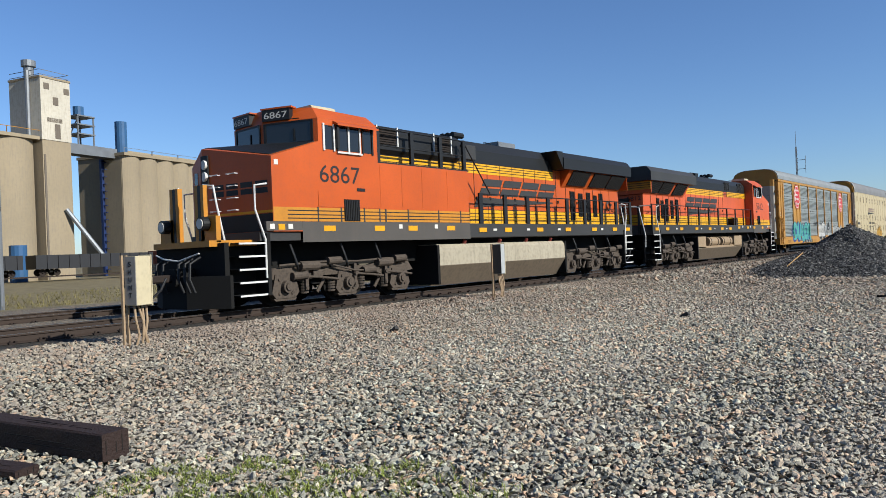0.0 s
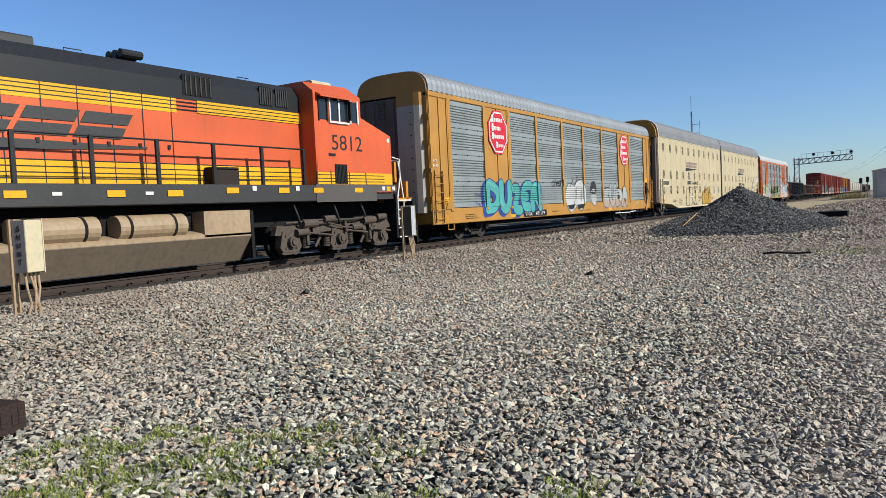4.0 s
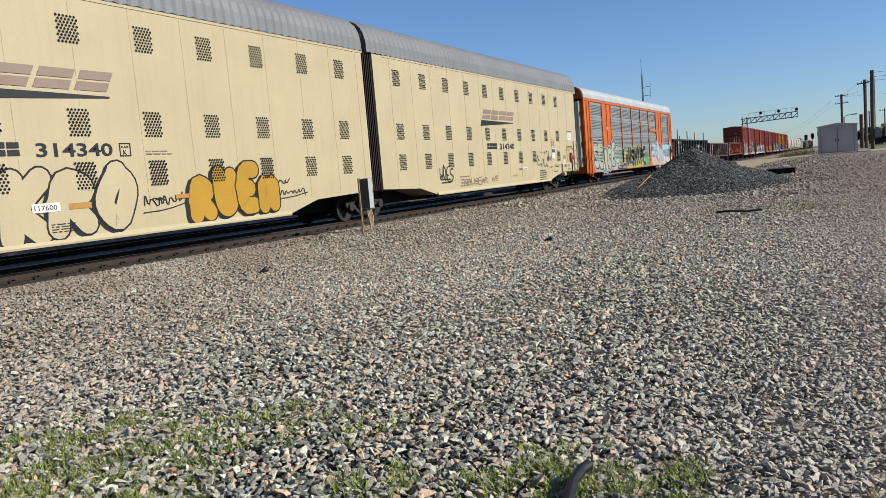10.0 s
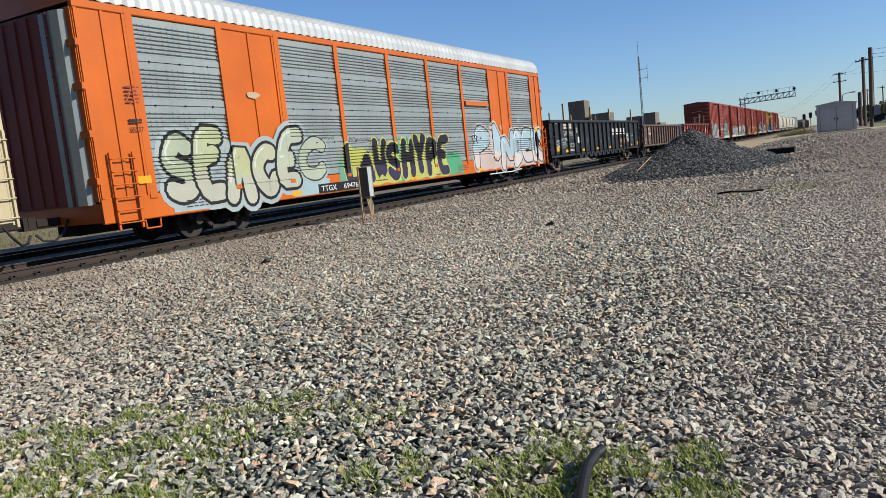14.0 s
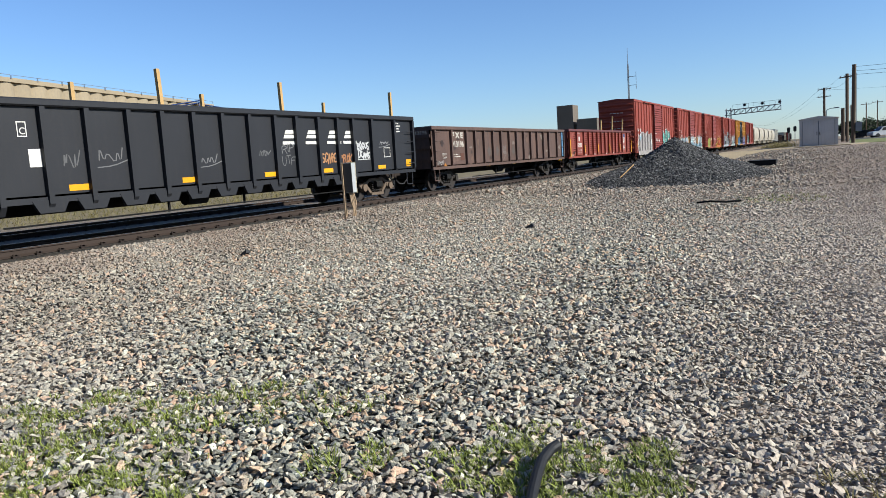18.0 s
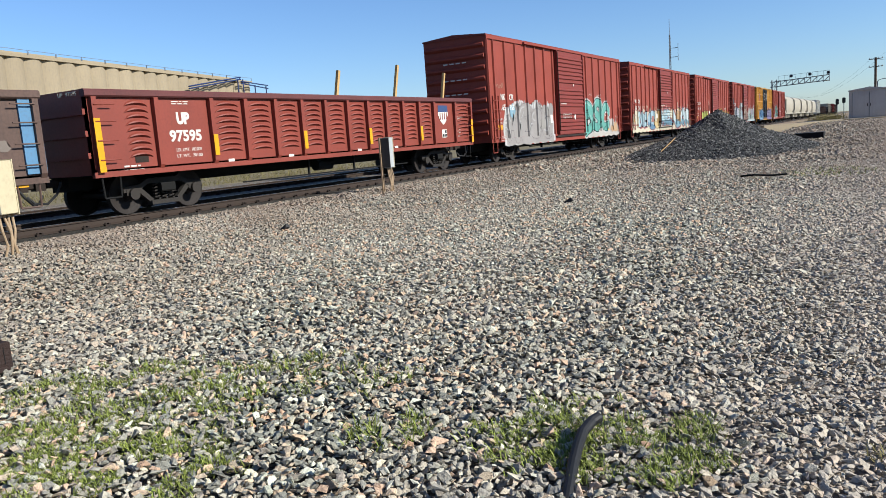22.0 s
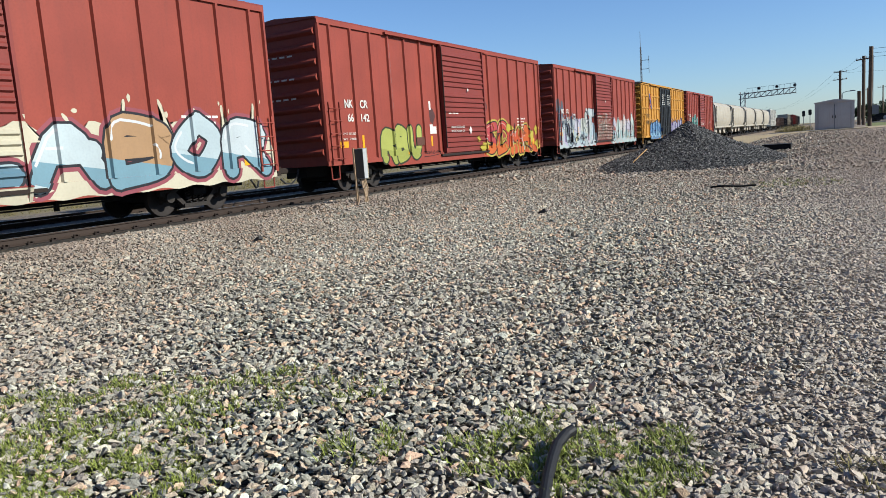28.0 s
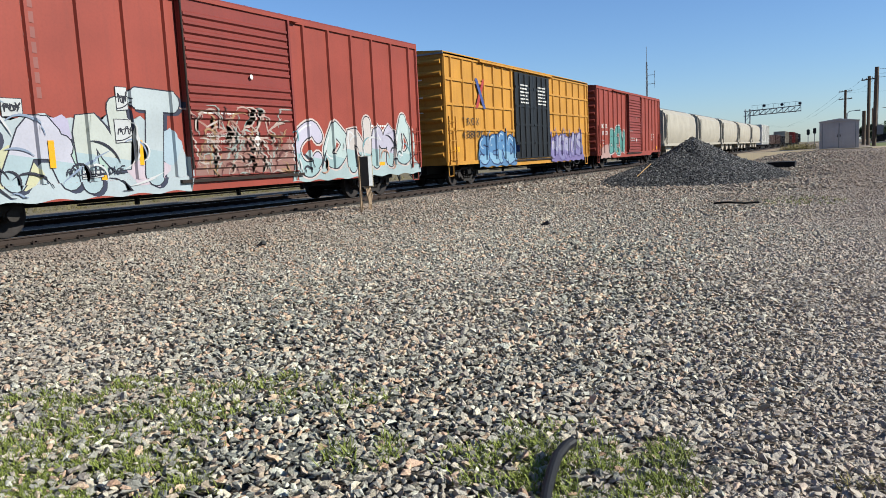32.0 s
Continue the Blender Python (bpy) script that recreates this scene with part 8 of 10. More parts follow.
utility_pole(2.55, 100, 3.9, [], r=0.2, label="short dark wooden pole stub")
utility_pole(0.87, 150, 9.3, [9.0, 7.7], yaw=-35, r=0.2)
lampost = thing("street_lamp", "grey street lamp with a curved arm by the road", "street lamp", at=pose(1.1, 140, gz(1, 140)))
part("pole", rod(B(), (0, 0, 0), (0, 0, 5.0), 0.08), M_STEEL, lampost)
part("arm", tube(B(), [(0, 0, 4.9), (0.2, 0, 5.15), (0.7, 0, 5.3), (1.2, 0, 5.3)], 0.05), M_STEEL, lampost)
part("lamp_head", box(B(), 1.1, 1.9, -0.15, 0.15, 5.25, 5.42, 0.05), M_STEEL, lampost)


def wire(p, q, sag, name="overhead_wire"):
    pts = []
    for i in range(9):
        f = i / 8
        pts.append((p[0] + (q[0] - p[0]) * f, p[1] + (q[1] - p[1]) * f, p[2] + (q[2] - p[2]) * f - sag * 4 * f * (1 - f)))
    tagged(part(name, tube(B(), pts, 0.012, 4), M_UNDER), "thin dark overhead wire between poles", "wire", "overhead wires")


wire((2.7, 72, 7.35), (40, 78, 9.0), 0.5)
wire((2.7, 72, 6.7), (40, 78, 10.5), 1.2)
wire((2.7, 72, 7.0), (40, 79, 9.6), 0.9)
for o in (-0.6, 0.6):
    wire((2.85 + o, 95, 8.3), (0.87 + o * 1.6, 150, 10.3), 0.5)
    wire((0.87 + o, 150, 10.2), (-25 + o, 330, 9.0), 3.0)
wire((0.87, 150, 9.9), (60, 160, 10.4), 0.6)


def signal_gantry(y):
    t = thing("signal_gantry", "galvanised lattice cantilever railway signal gantry over the tracks", "signal gantry", at=pose(0, y, 0))
    xl, xr, zt, zb = -19.1, -7.8, 10.3, 8.5
    leg = B()
    for a in (-0.5, 0.5):
        for b in (-0.5, 0.5):
            rod(leg, (xl + a, b, 0), (xl + a, b, zt - 0.4), 0.09, 6)
    for i in range(7):
        z = i * 1.4
        rod(leg, (xl - 0.5, -0.5, z), (xl + 0.5, -0.5, z + 1.4), 0.05, 5)
    part("leg", leg, M_STEEL, t)
    tr = B()
    for b in (-0.6, 0.6):
        rod(tr, (xl - 0.8, b, zt - 0.9), (xr, b, zt - 0.35), 0.08, 6)
        rod(tr, (xl - 0.8, b, zb - 0.2), (xr, b, zb + 0.25), 0.08, 6)
        n = 9
        for i in range(n):
            a, c = xl + (xr - xl) * i / n, xl + (xr - xl) * (i + 1) / n
            rod(tr, (a, b, zb), (c, b, zt - 0.6), 0.045, 5)
            rod(tr, (c, b, zb), (c, b, zt - 0.6), 0.045, 5)
    part("truss", tr, M_STEEL, t)
    hr = B()
    rod(hr, (xl + 1, -0.6, zt + 0.3), (xr, -0.6, zt + 0.6), 0.03, 5)
    for i in range(10):
        a = xl + 1 + (xr - xl - 1) * i / 9
        rod(hr, (a, -0.6, zt - 0.8), (a, -0.6, zt + 0.3 + 0.03 * i), 0.03, 5)
    part("railing", hr, M_STEEL, t)
    for a in (xl + 3.6, xl + 7.4, xr - 0.2):
        h = part("signal_head", rod(B(), (a, -0.9, zt + 0.1), (a, -0.7, zt + 0.1), 0.36, 16), M_STEEL, t)
        part("lens_plate", rod(B(), (a, -0.93, zt + 0.1), (a, -0.9, zt + 0.1), 0.2, 14), M_UNDER, h)


signal_gantry(190.0)


def mast(x, y, h):
    t = thing("radio_mast", "tall thin lattice radio mast with side antennas", "radio mast", at=pose(x, y, 0))
    sh = B()
    for i in range(3):
        a = radians(120 * i)
        rod(sh, (0.3 * math.cos(a), 0.3 * math.sin(a), 0), (0.12 * math.cos(a), 0.12 * math.sin(a), h * 0.86), 0.09, 5)
    for i in range(24):
        z = h * 0.86 * i / 24
        rod(sh, (0.28, 0, z), (-0.15, 0.22, z + h * 0.036), 0.04, 4)
    part("lattice", sh, M_STEEL, t)
    part("whip_antenna", rod(B(), (0, 0, h * 0.86), (0, 0, h), 0.06, 5), M_STEEL, t)
    for z in (h * 0.74, h * 0.66):
        part("side_arm", rod(B(), (0, 0, z), (2.0, 0, z), 0.06, 5), M_STEEL, t)
        part("side_antenna", rod(B(), (2.0, 0, z - 1.0), (2.0, 0, z + 1.0), 0.06, 5), M_STEEL, t)


mast(-43.6, 195, 27.5)


# ---- grain elevator, sheds and far buildings ----
def silo_row(t, x0, x1, y0, y1, h, r, m=None):
    """Silos standing in contact along the two near faces of a block."""
    m = m or M_CONC
    part("core", box(B(), x0 + r, x1 - r * 0.6, y0 + r, y1 - r, 0, h - 0.4), m, t)
    n = max(1, round((y1 - y0) / (2 * r)))
    s = (y1 - y0) / n
    for i in range(n):
        arc = [(x1 - 0.16 * s * (2 * k / 10 - 1) ** 2, y0 + s * (i + k / 10)) for k in range(11)]
        bm = B()
        prism(bm, arc + [(x1 - r, arc[-1][1]), (x1 - r, arc[0][1])], -1, h, "z")
        part("silo", bm, m, t)
    part("end_wall", box(B(), x0, x1 - r * 0.4, y0 - 0.05, y0 + r * 1.4, -1, h), m, t)
    part("roof_slab", box(B(), x0 - 0.2, x1 + 0.2, y0 - 0.2, y1 + 0.2, h, h + 0.5), m, t)


def grain_elevator():
    t = thing("grain_elevator", "weathered pale concrete grain elevator with a tall headhouse", "grain elevator", at=pose(-116.7, 63.0, 0, 0, 0, 15.3))
    part("headhouse_shaft", box(B(), -6.0, 0.4, -14.75, -9.9, 0, 20.7), M_CONC, t)
    part("headhouse", box(B(), -6.1, 0.5, -14.85, -9.8, 20.7, 29.8), M_CONCPALE, t)
    part("headhouse_roof", box(B(), -6.2, 0.6, -14.95, -9.7, 29.8, 30.1), M_CONC, t)
    for z, y, h in ((28.2, -14.3, 0.9), (27.9, -10.9, 0.9), (26.0, -12.8, 1.2), (21.0, -12.6, 2.2)):
        part("window", box(B(), 0.5, 0.55, y, y + 0.9, z, z + h), M_CONC2, t)
    part("faded_lettering", bars(B(), 0.51, -13.9, 23.4, 3.2, 1.6, 1, random.Random(3)), M_CONC2, t)
    part("vent_hood", rod(B(), (-2.6, -14.2, 30.0), (-2.6, -14.2, 31.8), 0.7, 12), M_STEEL, t)
    part("vent_cap", rod(B(), (-2.6, -14.2, 31.8), (-2.6, -14.2, 32.7), 1.0, 12), M_STEEL, t)
    part("leg_pipe", rod(B(), (-1.8, -15.15, 20), (-1.8, -15.15, 31.0), 0.32, 8), M_STEEL, t)
    for z in (30.3, 31.0):
        part("roof_railing", pipe(B(), [(-6.0, -9.9, z), (0.4, -9.9, z), (0.4, -14.8, z), (-6.0, -14.8, z)], 0.05, 4), M_STEEL, t)
    silo_row(t, -14, 0, -47, -15.2, 20.6, 3.0)
    silo_row(t, -10.6, 0, 0.8, 87, 20.0, 2.0)
    part("gallery", box(B(), -8.5, -4, 4, 86, 20.5, 21.6), M_CONC, t)
    for k in range(14):
        y = 1 + k * 6.2
        part("roof_railing", pipe(B(), [(-0.2, y, 20.5), (-0.2, y, 21.3), (-0.2, y + 6, 21.3), (-0.2, y + 6, 20.5)], 0.05, 4), M_STEEL, t)
    for y in (-40, -33, -26, -20):
        part("roof_railing", pipe(B(), [(0, y, 21.1), (0, y, 22.0), (0, y + 6, 22.0), (0, y + 6, 21.1)], 0.06, 4), M_KYELLOW, t)
    part("conveyor_bridge", box(B(), -4.5, -2.0, -9.9, 1.2, 19.6, 21.2), M_STEEL, t)
    tw = B()
    for x in (-5.5, -2.5):
        for y in (-6, -3):
            rod(tw, (x, y, 21.2), (x, y, 25.9), 0.15, 5)
    for z in (22.9, 24.4, 25.8):
        box(tw, -5.7, -2.3, -6.2, -2.8, z, z + 0.2)
    rod(tw, (-5.5, -6, 21.2), (-2.5, -6, 25.4), 0.1, 5)
    part("distributor_tower", tw, M_STEEL, t)
    part("distributor_head", rod(B(), (-4, -4.5, 25.9), (-4, -4.5, 27.6), 0.8, 12), M_BLUE2, t)
    part("blue_cyclone", rod(B(), (-2.5, 2.6, 20.5), (-2.5, 2.6, 26.0), 0.95, 14), M_BLUE2, t)
    part("blue_leg", box(B(), -5.1, -4.6, 0.2, 0.7, 0, 20.5), M_BLUE3, t)
    for k in range(16):
        part("leg_bracket", box(B(), -5.2, -3.9, 0.3, 0.6, 1.0 + k * 1.2, 1.12 + k * 1.2), M_BLUE3, t)
    part("load_spout", rod(B(), (0.6, -11.3, 10.5), (4.0, -7.2, 2.6), 0.35, 8), M_STEEL, t)
    part("ladder_cage", box(B(), 0.4, 0.5, -14.6, -14.3, 0, 18.5), M_CONC2, t)
    for y in (-22, 6):
        part("blue_tank", rod(B(), (4, y, 0), (4, y, 5), 1.1, 14), M_BLUE2, t)
    cr = B()
    for dz in (0.0, 0.5):
        rod(cr, (1.5, 56, 17.0 + dz), (1.5, 79, 20.4 + dz), 0.16, 6)
        rod(cr, (1.5, 79, 19.4 + dz), (1.5, 93, 18.8 + dz * 1.6), 0.16, 6)
    for y in (77.5, 80, 86, 92):
        rod(cr, (1.5, y, 0), (1.5, y, 20.4 if y < 82 else 19.4), 0.16, 6)
    part("roof_conveyor", cr, M_BLUE3, t)


M_BLUE2 = paint("blue_machinery_paint", lin(58, 100, 144), 0.5, dirt=0.25)
M_BLUE3 = paint("dark_blue_machinery_paint", lin(34, 54, 104), 0.5, dirt=0.25)
grain_elevator()


def far_elevator(x, y):
    t = thing("far_grain_elevator", "distant grey concrete grain elevator towers", "grain elevator", at=pose(x, y, 0))
    for a, b, h in ((0, 9, 28), (11, 22, 20), (24, 29, 12), (31, 38, 16), (40, 46, 17)):
        part("tower", box(B(), a, b, 0, 10, 0, h), M_CONC2, t)
    part("silo_block", box(B(), -6, 48, 2, 16, 0, 11.5), M_CONC2, t)


far_elevator(-128, 395)


def far_gondola(y, L, h, material, label):
    t = thing("gondola", label, "rail car", "parked rail cars", at=pose(-100, y, 0.75))
    part("body", box(B(), -1.5, 1.5, 0, L, 0.9, h), material, t)
    for k in range(12):
        part("side_rib", box(B(), 1.5, 1.62, L * k / 11.5, L * k / 11.5 + 0.15, 0.9, h), material, t)
    for a in (2, L - 2):
        shared("truck", bolster_mesh, M_UNDER, t, pose(0, a, 0))
        for d in (-0.9, 0.9):
            shared("wheelset", wheelset_mesh, M_RUST, t, pose(0, a + d, 0.457), smooth=True)


far_gondola(24, 16, 2.7, M_GONBLK, "dark weathered gondola parked on the far siding")
far_gondola(41.5, 16, 2.7, M_GONBLK, "dark weathered gondola parked before the grain elevator")
far_gondola(58.5, 16, 2.9, M_GONRED, "red gondola parked on the far siding")
far_gondola(75.5, 16, 2.9, M_GONRED, "red gondola parked on the far siding")


# ---- road side beyond the verge ----
def wheel_mesh():
    bm = B()
    lathe(bm, 0, [(-0.11, 0.2), (-0.11, 0.33), (-0.08, 0.35), (0.08, 0.35), (0.11, 0.33), (0.11, 0.2)], 18)
    return bm


def road_vehicle(x, y, yaw, material, label, tall):
    h = 1.78 if tall else 1.45
    t = thing("parked_car", label, "car", "cars on the road", at=pose(x, y, gz(x, y) + 0.02, 0, 0, yaw))
    bm = B()
    prism(bm, [(-2.3, 0.35), (2.25, 0.35), (2.35, 0.6), (2.2, 0.95), (1.2, 1.05), (-2.1, 1.08), (-2.35, 0.8)], -0.9, 0.9, "x")
    part("body", bm, material, t)
    bm = B()
    prism(bm, [(-2.1, 1.05), (1.15, 1.05), (0.45, h), (-1.5 if not tall else -1.95, h)], -0.78, 0.78, "x")
    part("cabin", bm, material, t)
    for s in (-1, 1):
        for p, q in (((-1.6, 1.12), (-0.55, 1.12)), ((-0.45, 1.12), (0.75, 1.12))):
            bm = B()
            prism(bm, [p, q, (q[0] - 0.3 * (q[0] > 0), h - 0.12), (p[0] + 0.15, h - 0.12)], s * 0.79 - 0.008, s * 0.79 + 0.008, "x")
            part("side_window", bm, M_GLASS, t)
        for yy in (-1.45, 1.45):
            shared("wheel", wheel_mesh, M_HOSE, t, pose(s * 0.82, yy, 0.35))
        part("headlight", box(B(), s * 0.7 - 0.15, s * 0.7 + 0.15, 2.24, 2.34, 0.68, 0.84), M_TEXTWHT, t)
    bm = B()
    prism(bm, [(1.13, 1.09), (0.52, h - 0.06), (0.55, h - 0.06), (1.18, 1.09)], -0.68, 0.68, "x")
    part("windscreen", bm, M_GLASS, t)
    return t


road_vehicle(9.9, 150, 118, M_CARWHITE, "white sport utility car on the grey road", True)
road_vehicle(8.9, 172, 105, M_CARGREY, "silver saloon car on the grey road", False)
road_vehicle(7.6, 158, 80, M_CARDARK, "dark saloon car beyond the verge", False)
road_vehicle(13.4, 156, 100, M_CARDARK, "dark sport utility car on the grey road", True)
road_vehicle(17.8, 160, 95, M_CARGREY, "grey sport utility car on the road", True)


def store_sign():
    t = thing("road_sign", "large dark shop sign board on two steel posts", "sign", at=pose(11.6, 120, gz(10, 120)))
    part("board", box(B(), -2.9, 2.9, -0.2, 0.2, 1.7, 4.6, 0.05), M_CARDARK, t)
    bm = B()
    lathe(bm, 0, [(-0.01, 0.5), (0.01, 0.5)], 24)
    ob = part("emblem", bm, M_STEEL, t)
    ob.matrix_basis = pose(-1.9, -0.22, 3.75, 0, 0, 90)
    bm = B()
    lathe(bm, 0, [(-0.01, 0.36), (0.01, 0.36)], 24)
    ob = part("emblem_centre", bm, M_CARDARK, t)
    ob.matrix_basis = pose(-1.9, -0.235, 3.75, 0, 0, 90)
    for i in range(5):
        part("sign_bar", box(B(), -1.1 + i * 0.6, -0.7 + i * 0.6, -0.215, -0.2, 3.55, 3.95), M_STEEL, t)
    for x in (-2.0, 2.0):
        part("post", box(B(), x - 0.12, x + 0.12, -0.12, 0.12, 0, 1.7), M_STEEL, t)


store_sign()


def tree(x, y, h, spread, seed):
    rs = np.random.RandomState(seed)
    t = thing("tree", "dark green broad tree beyond the road", "tree", "roadside trees", at=pose(x, y, gz(x, y)))
    part("trunk", tube(B(), [(0, 0, 0), (0.05, 0, h * 0.3), (0.0, 0.1, h * 0.55)], 0.16), M_WOODPOLE, t)
    vs, fs = [], []
    for k in range(12):
        a, rr = rs.uniform(0, 6.28), spread * math.sqrt(rs.uniform(0, 1))
        c0 = np.array((rr * math.cos(a), rr * math.sin(a), h * rs.uniform(0.35, 0.9)))
        if k < 5:
            part("limb", tube(B(), [(0, 0, h * 0.35), tuple(c0 * 0.6 + np.array((0, 0, h * 0.15))), tuple(c0)], 0.06, 5), M_WOODPOLE, t)
        for i in range(110):
            p = c0 + rs.normal(0, 1, 3) * np.array((spread * 0.22, spread * 0.22, h * 0.08))
            u, w = rs.normal(0, 0.13, 3), rs.normal(0, 0.13, 3)
            k0 = len(vs)
            vs += [tuple(p - u), tuple(p + w), tuple(p + u), tuple(p - w)]
            fs.append((k0, k0 + 1, k0 + 2, k0 + 3))
    me = bpy.data.meshes.new("crown")
    me.from_pydata(vs, [], fs)
    me.materials.append(M_LEAF)
    cr = new("crown", me)
    cr.parent = t


for i, (x, y, h, s) in enumerate(((6.4, 195, 3.8, 2.2), (12.0, 225, 4.6, 2.6), (15.5, 232, 5.2, 3.0), (8.5, 240, 4.2, 2.4), (22.0, 240, 5.0, 3.0), (27.0, 235, 4.6, 2.8), (4.4, 150, 3.1, 1.5))):
    tree(x, y, h, s, i)


def low_building(x, y, w, h, m, label):
    t = thing("shop_building", label, "building", "far shops", at=pose(x, y, gz(x, y)))
    part("wall", box(B(), 0, w, 0, 12, 0, h), m, t)
    part("parapet", box(B(), -0.1, w + 0.1, -0.15, 12.1, h, h + 0.4), M_CONC2, t)
    n = int(w / 3)
    for i in range(n):
        a = 0.6 + i * w / n
        win = part("window", box(B(), a, a + w / n - 1.2, -0.06, 0.0, 0.9, h - 1.2), M_GLASS, t)
        part("window_frame", box(B(), a - 0.08, a, -0.08, 0.0, 0.8, h - 1.1), M_STEEL, win)


low_building(9.0, 262, 12, 3.4, M_STUCCO, "low grey stucco shop building across the road")
low_building(23.0, 266, 18, 3.9, M_SHED, "low tan shop building across the road")
low_building(44.0, 258, 24, 4.5, M_STUCCO, "long grey store building across the road")
for x, y, h in ((7.0, 210, 8.0), (10.5, 215, 8.5), (13.2, 220, 9.0), (17.5, 230, 8.5)):
    utility_pole(x, y, h, [h - 0.5], yaw=20, r=0.13, label="far wooden utility pole beyond the road")


def far_signal(x, y, h):
    t = thing("far_signal", "distant railway signal mast with a dark round head", "railway signal", "far signals", at=pose(x, y, gz(x, y)))
    part("mast", rod(B(), (0, 0, 0), (0, 0, h), 0.12, 6), M_STEEL, t)
    part("signal_head", box(B(), -0.45, 0.45, -0.25, 0.0, h - 1.2, h + 0.5, 0.2), M_BLACK, t)
    part("sunshade", rod(B(), (0, -0.5, h), (0, -0.25, h), 0.2, 10), M_BLACK, t)


for x in (-8.6, -6.8, -5.0):
    far_signal(x, 260, 4.9)
sig = thing("track_signal", "trackside signal mast with two dark round-cornered heads", "railway signal", at=pose(-30.5, 12, gz(-30.5, 12)))
part("mast", rod(B(), (0, 0, 0), (0, 0, 7.0), 0.09, 8), M_STEEL, sig)
for z in (3.75, 5.9):
    hd = B()
    prism(hd, [(-0.35, z), (0.35, z), (0.45, z + 0.1), (0.45, z + 0.82), (0.35, z + 0.92), (-0.35, z + 0.92), (-0.45, z + 0.82), (-0.45, z + 0.1)], -0.22, -0.10)
    part("signal_head", hd, M_BLACK, sig)

tufts("dry_weeds", -3.4, 76, 1.8, 3.0, 500, 0.55, M_DRYGRASS, "tall dry weeds beside the hut", 9)

# ---- the train ----
locomotive(9.55, "6867")
locomotive(34.0, "5812", flip=True, fresh=False)
kcs = auto_rack(56.6, M_KYELLOW, "yellow auto rack car with silver screens and turquoise spray paint", True, 1)
graffiti(kcs, "DUZER", 3.95, 0.84, 5.5, 1.42, (84, 194, 184), (36, 48, 136), fat=0.145, seed=2, edge=0.04, shade=(44, 76, 170), off=(-0.22, -0.10), wide=[1.2, 1.05, 1.0, 0.95, 1.1], glint=(128, 214, 206))
tag(kcs, 3.22, 1.55, 0.62, 0.34, (62, 52, 150), 3)
tag(kcs, 3.26, 1.2, 0.6, 0.32, (62, 52, 150), 13)
tag(kcs, 9.1, 1.75, 0.4, 0.3, (62, 52, 150), 14)
scribble(kcs, "CHASM", 10.75, 2.06, 1.35, 0.34, (28, 30, 34), 4, 0.06)
shape(kcs, 0.004, blob(14.35, 1.62, 0.82, 0.76, 28, 0.05, 1.0), (222, 222, 216), "graffiti", (24, 24, 26), 0.05)
shape(kcs, 0.006, blob(13.15, 1.5, 0.74, 0.70, 28, 0.05, 2.0), (224, 224, 218), "graffiti", (24, 24, 26), 0.04)
for a, b, c, d in ((13.0, 2.05, 13.55, 2.5), (13.75, 2.15, 14.1, 2.62), (13.45, 1.1, 14.0, 2.0), (14.5, 1.3, 14.62, 2.0)):
    bm = B()
    stroke(bm, 0.0085, soften([(a, b), ((a + c) / 2 + 0.08, (b + d) / 2), (c, d)]), 0.028, 0.00001)
    part("graffiti_stroke", drape(kcs, bm), spray((24, 24, 26)), kcs)
for q, ww in ((13.1, 0.55), (14.4, 0.6)):
    shape(kcs, 0.009, [(q - ww, 1.12), (q + ww, 1.16), (q + ww * 0.5, 0.93), (q - ww * 0.5, 0.90)], (24, 24, 26))
shape(kcs, 0.004, blob(16.42, 1.82, 0.46, 0.52, 24, 0.03, 1.0), (56, 56, 58), "graffiti", (20, 20, 22), 0.04)
shape(kcs, 0.006, blob(16.45, 1.5, 0.44, 0.46, 24, 0.04, 1.0), (214, 214, 208), "graffiti", (20, 20, 22), 0.03)
for q in (16.28, 16.62):
    shape(kcs, 0.008, blob(q, 1.74, 0.15, 0.11, 12, 0.06, q), (20, 20, 22))
    shape(kcs, 0.009, blob(q - 0.03, 1.78, 0.05, 0.04, 10, 0.06, q), (220, 220, 216))
for q in (16.2, 16.38, 16.56, 16.72):
    shape(kcs, 0.008, [(q, 1.2), (q + 0.02, 1.2), (q + 0.02, 1.46), (q, 1.46)], (20, 20, 22))
splash(kcs, 0.001, 17.95, 22.3, 0.86, 1.2, (210, 186, 164), 7)
graffiti(kcs, "SUDA", 18.0, 0.95, 4.2, 1.25, (202, 204, 202), (28, 26, 28), fat=0.15, seed=7, edge=0.045, low=(206, 180, 160), wild=1.5)
for pts in ([(23.55, 1.05), (23.5, 1.85), (24.85, 2.15), (24.95, 1.55), (23.75, 1.35)], [(23.8, 1.3), (24.6, 1.75), (24.95, 1.62), (24.7, 1.2), (23.9, 0.95)], [(25.1, 1.0), (25.15, 1.55), (25.4, 1.62), (25.55, 1.3), (25.4, 1.0)]):
    bm = B()
    stroke(bm, 0.005, soften(pts), 0.016, 0.000004)
    part("graffiti_stroke", drape(kcs, bm), spray((226, 230, 232)), kcs)
rack_unit(85.1, True)
rack_unit(107.75, False)
org = auto_rack(131.7, M_ORANGE_RACK, "orange auto rack car with silver screens and pale spray paint", False, 2)
shape(org, 0.001, [(1.9, 0.72), (3.9, 0.70), (4.1, 1.05), (3.2, 1.5), (2.0, 1.45)], (178, 208, 214))
shape(org, 0.001, [(6.3, 0.70), (8.0, 0.70), (8.05, 1.12), (7.2, 1.3), (6.5, 1.2)], (178, 208, 214))
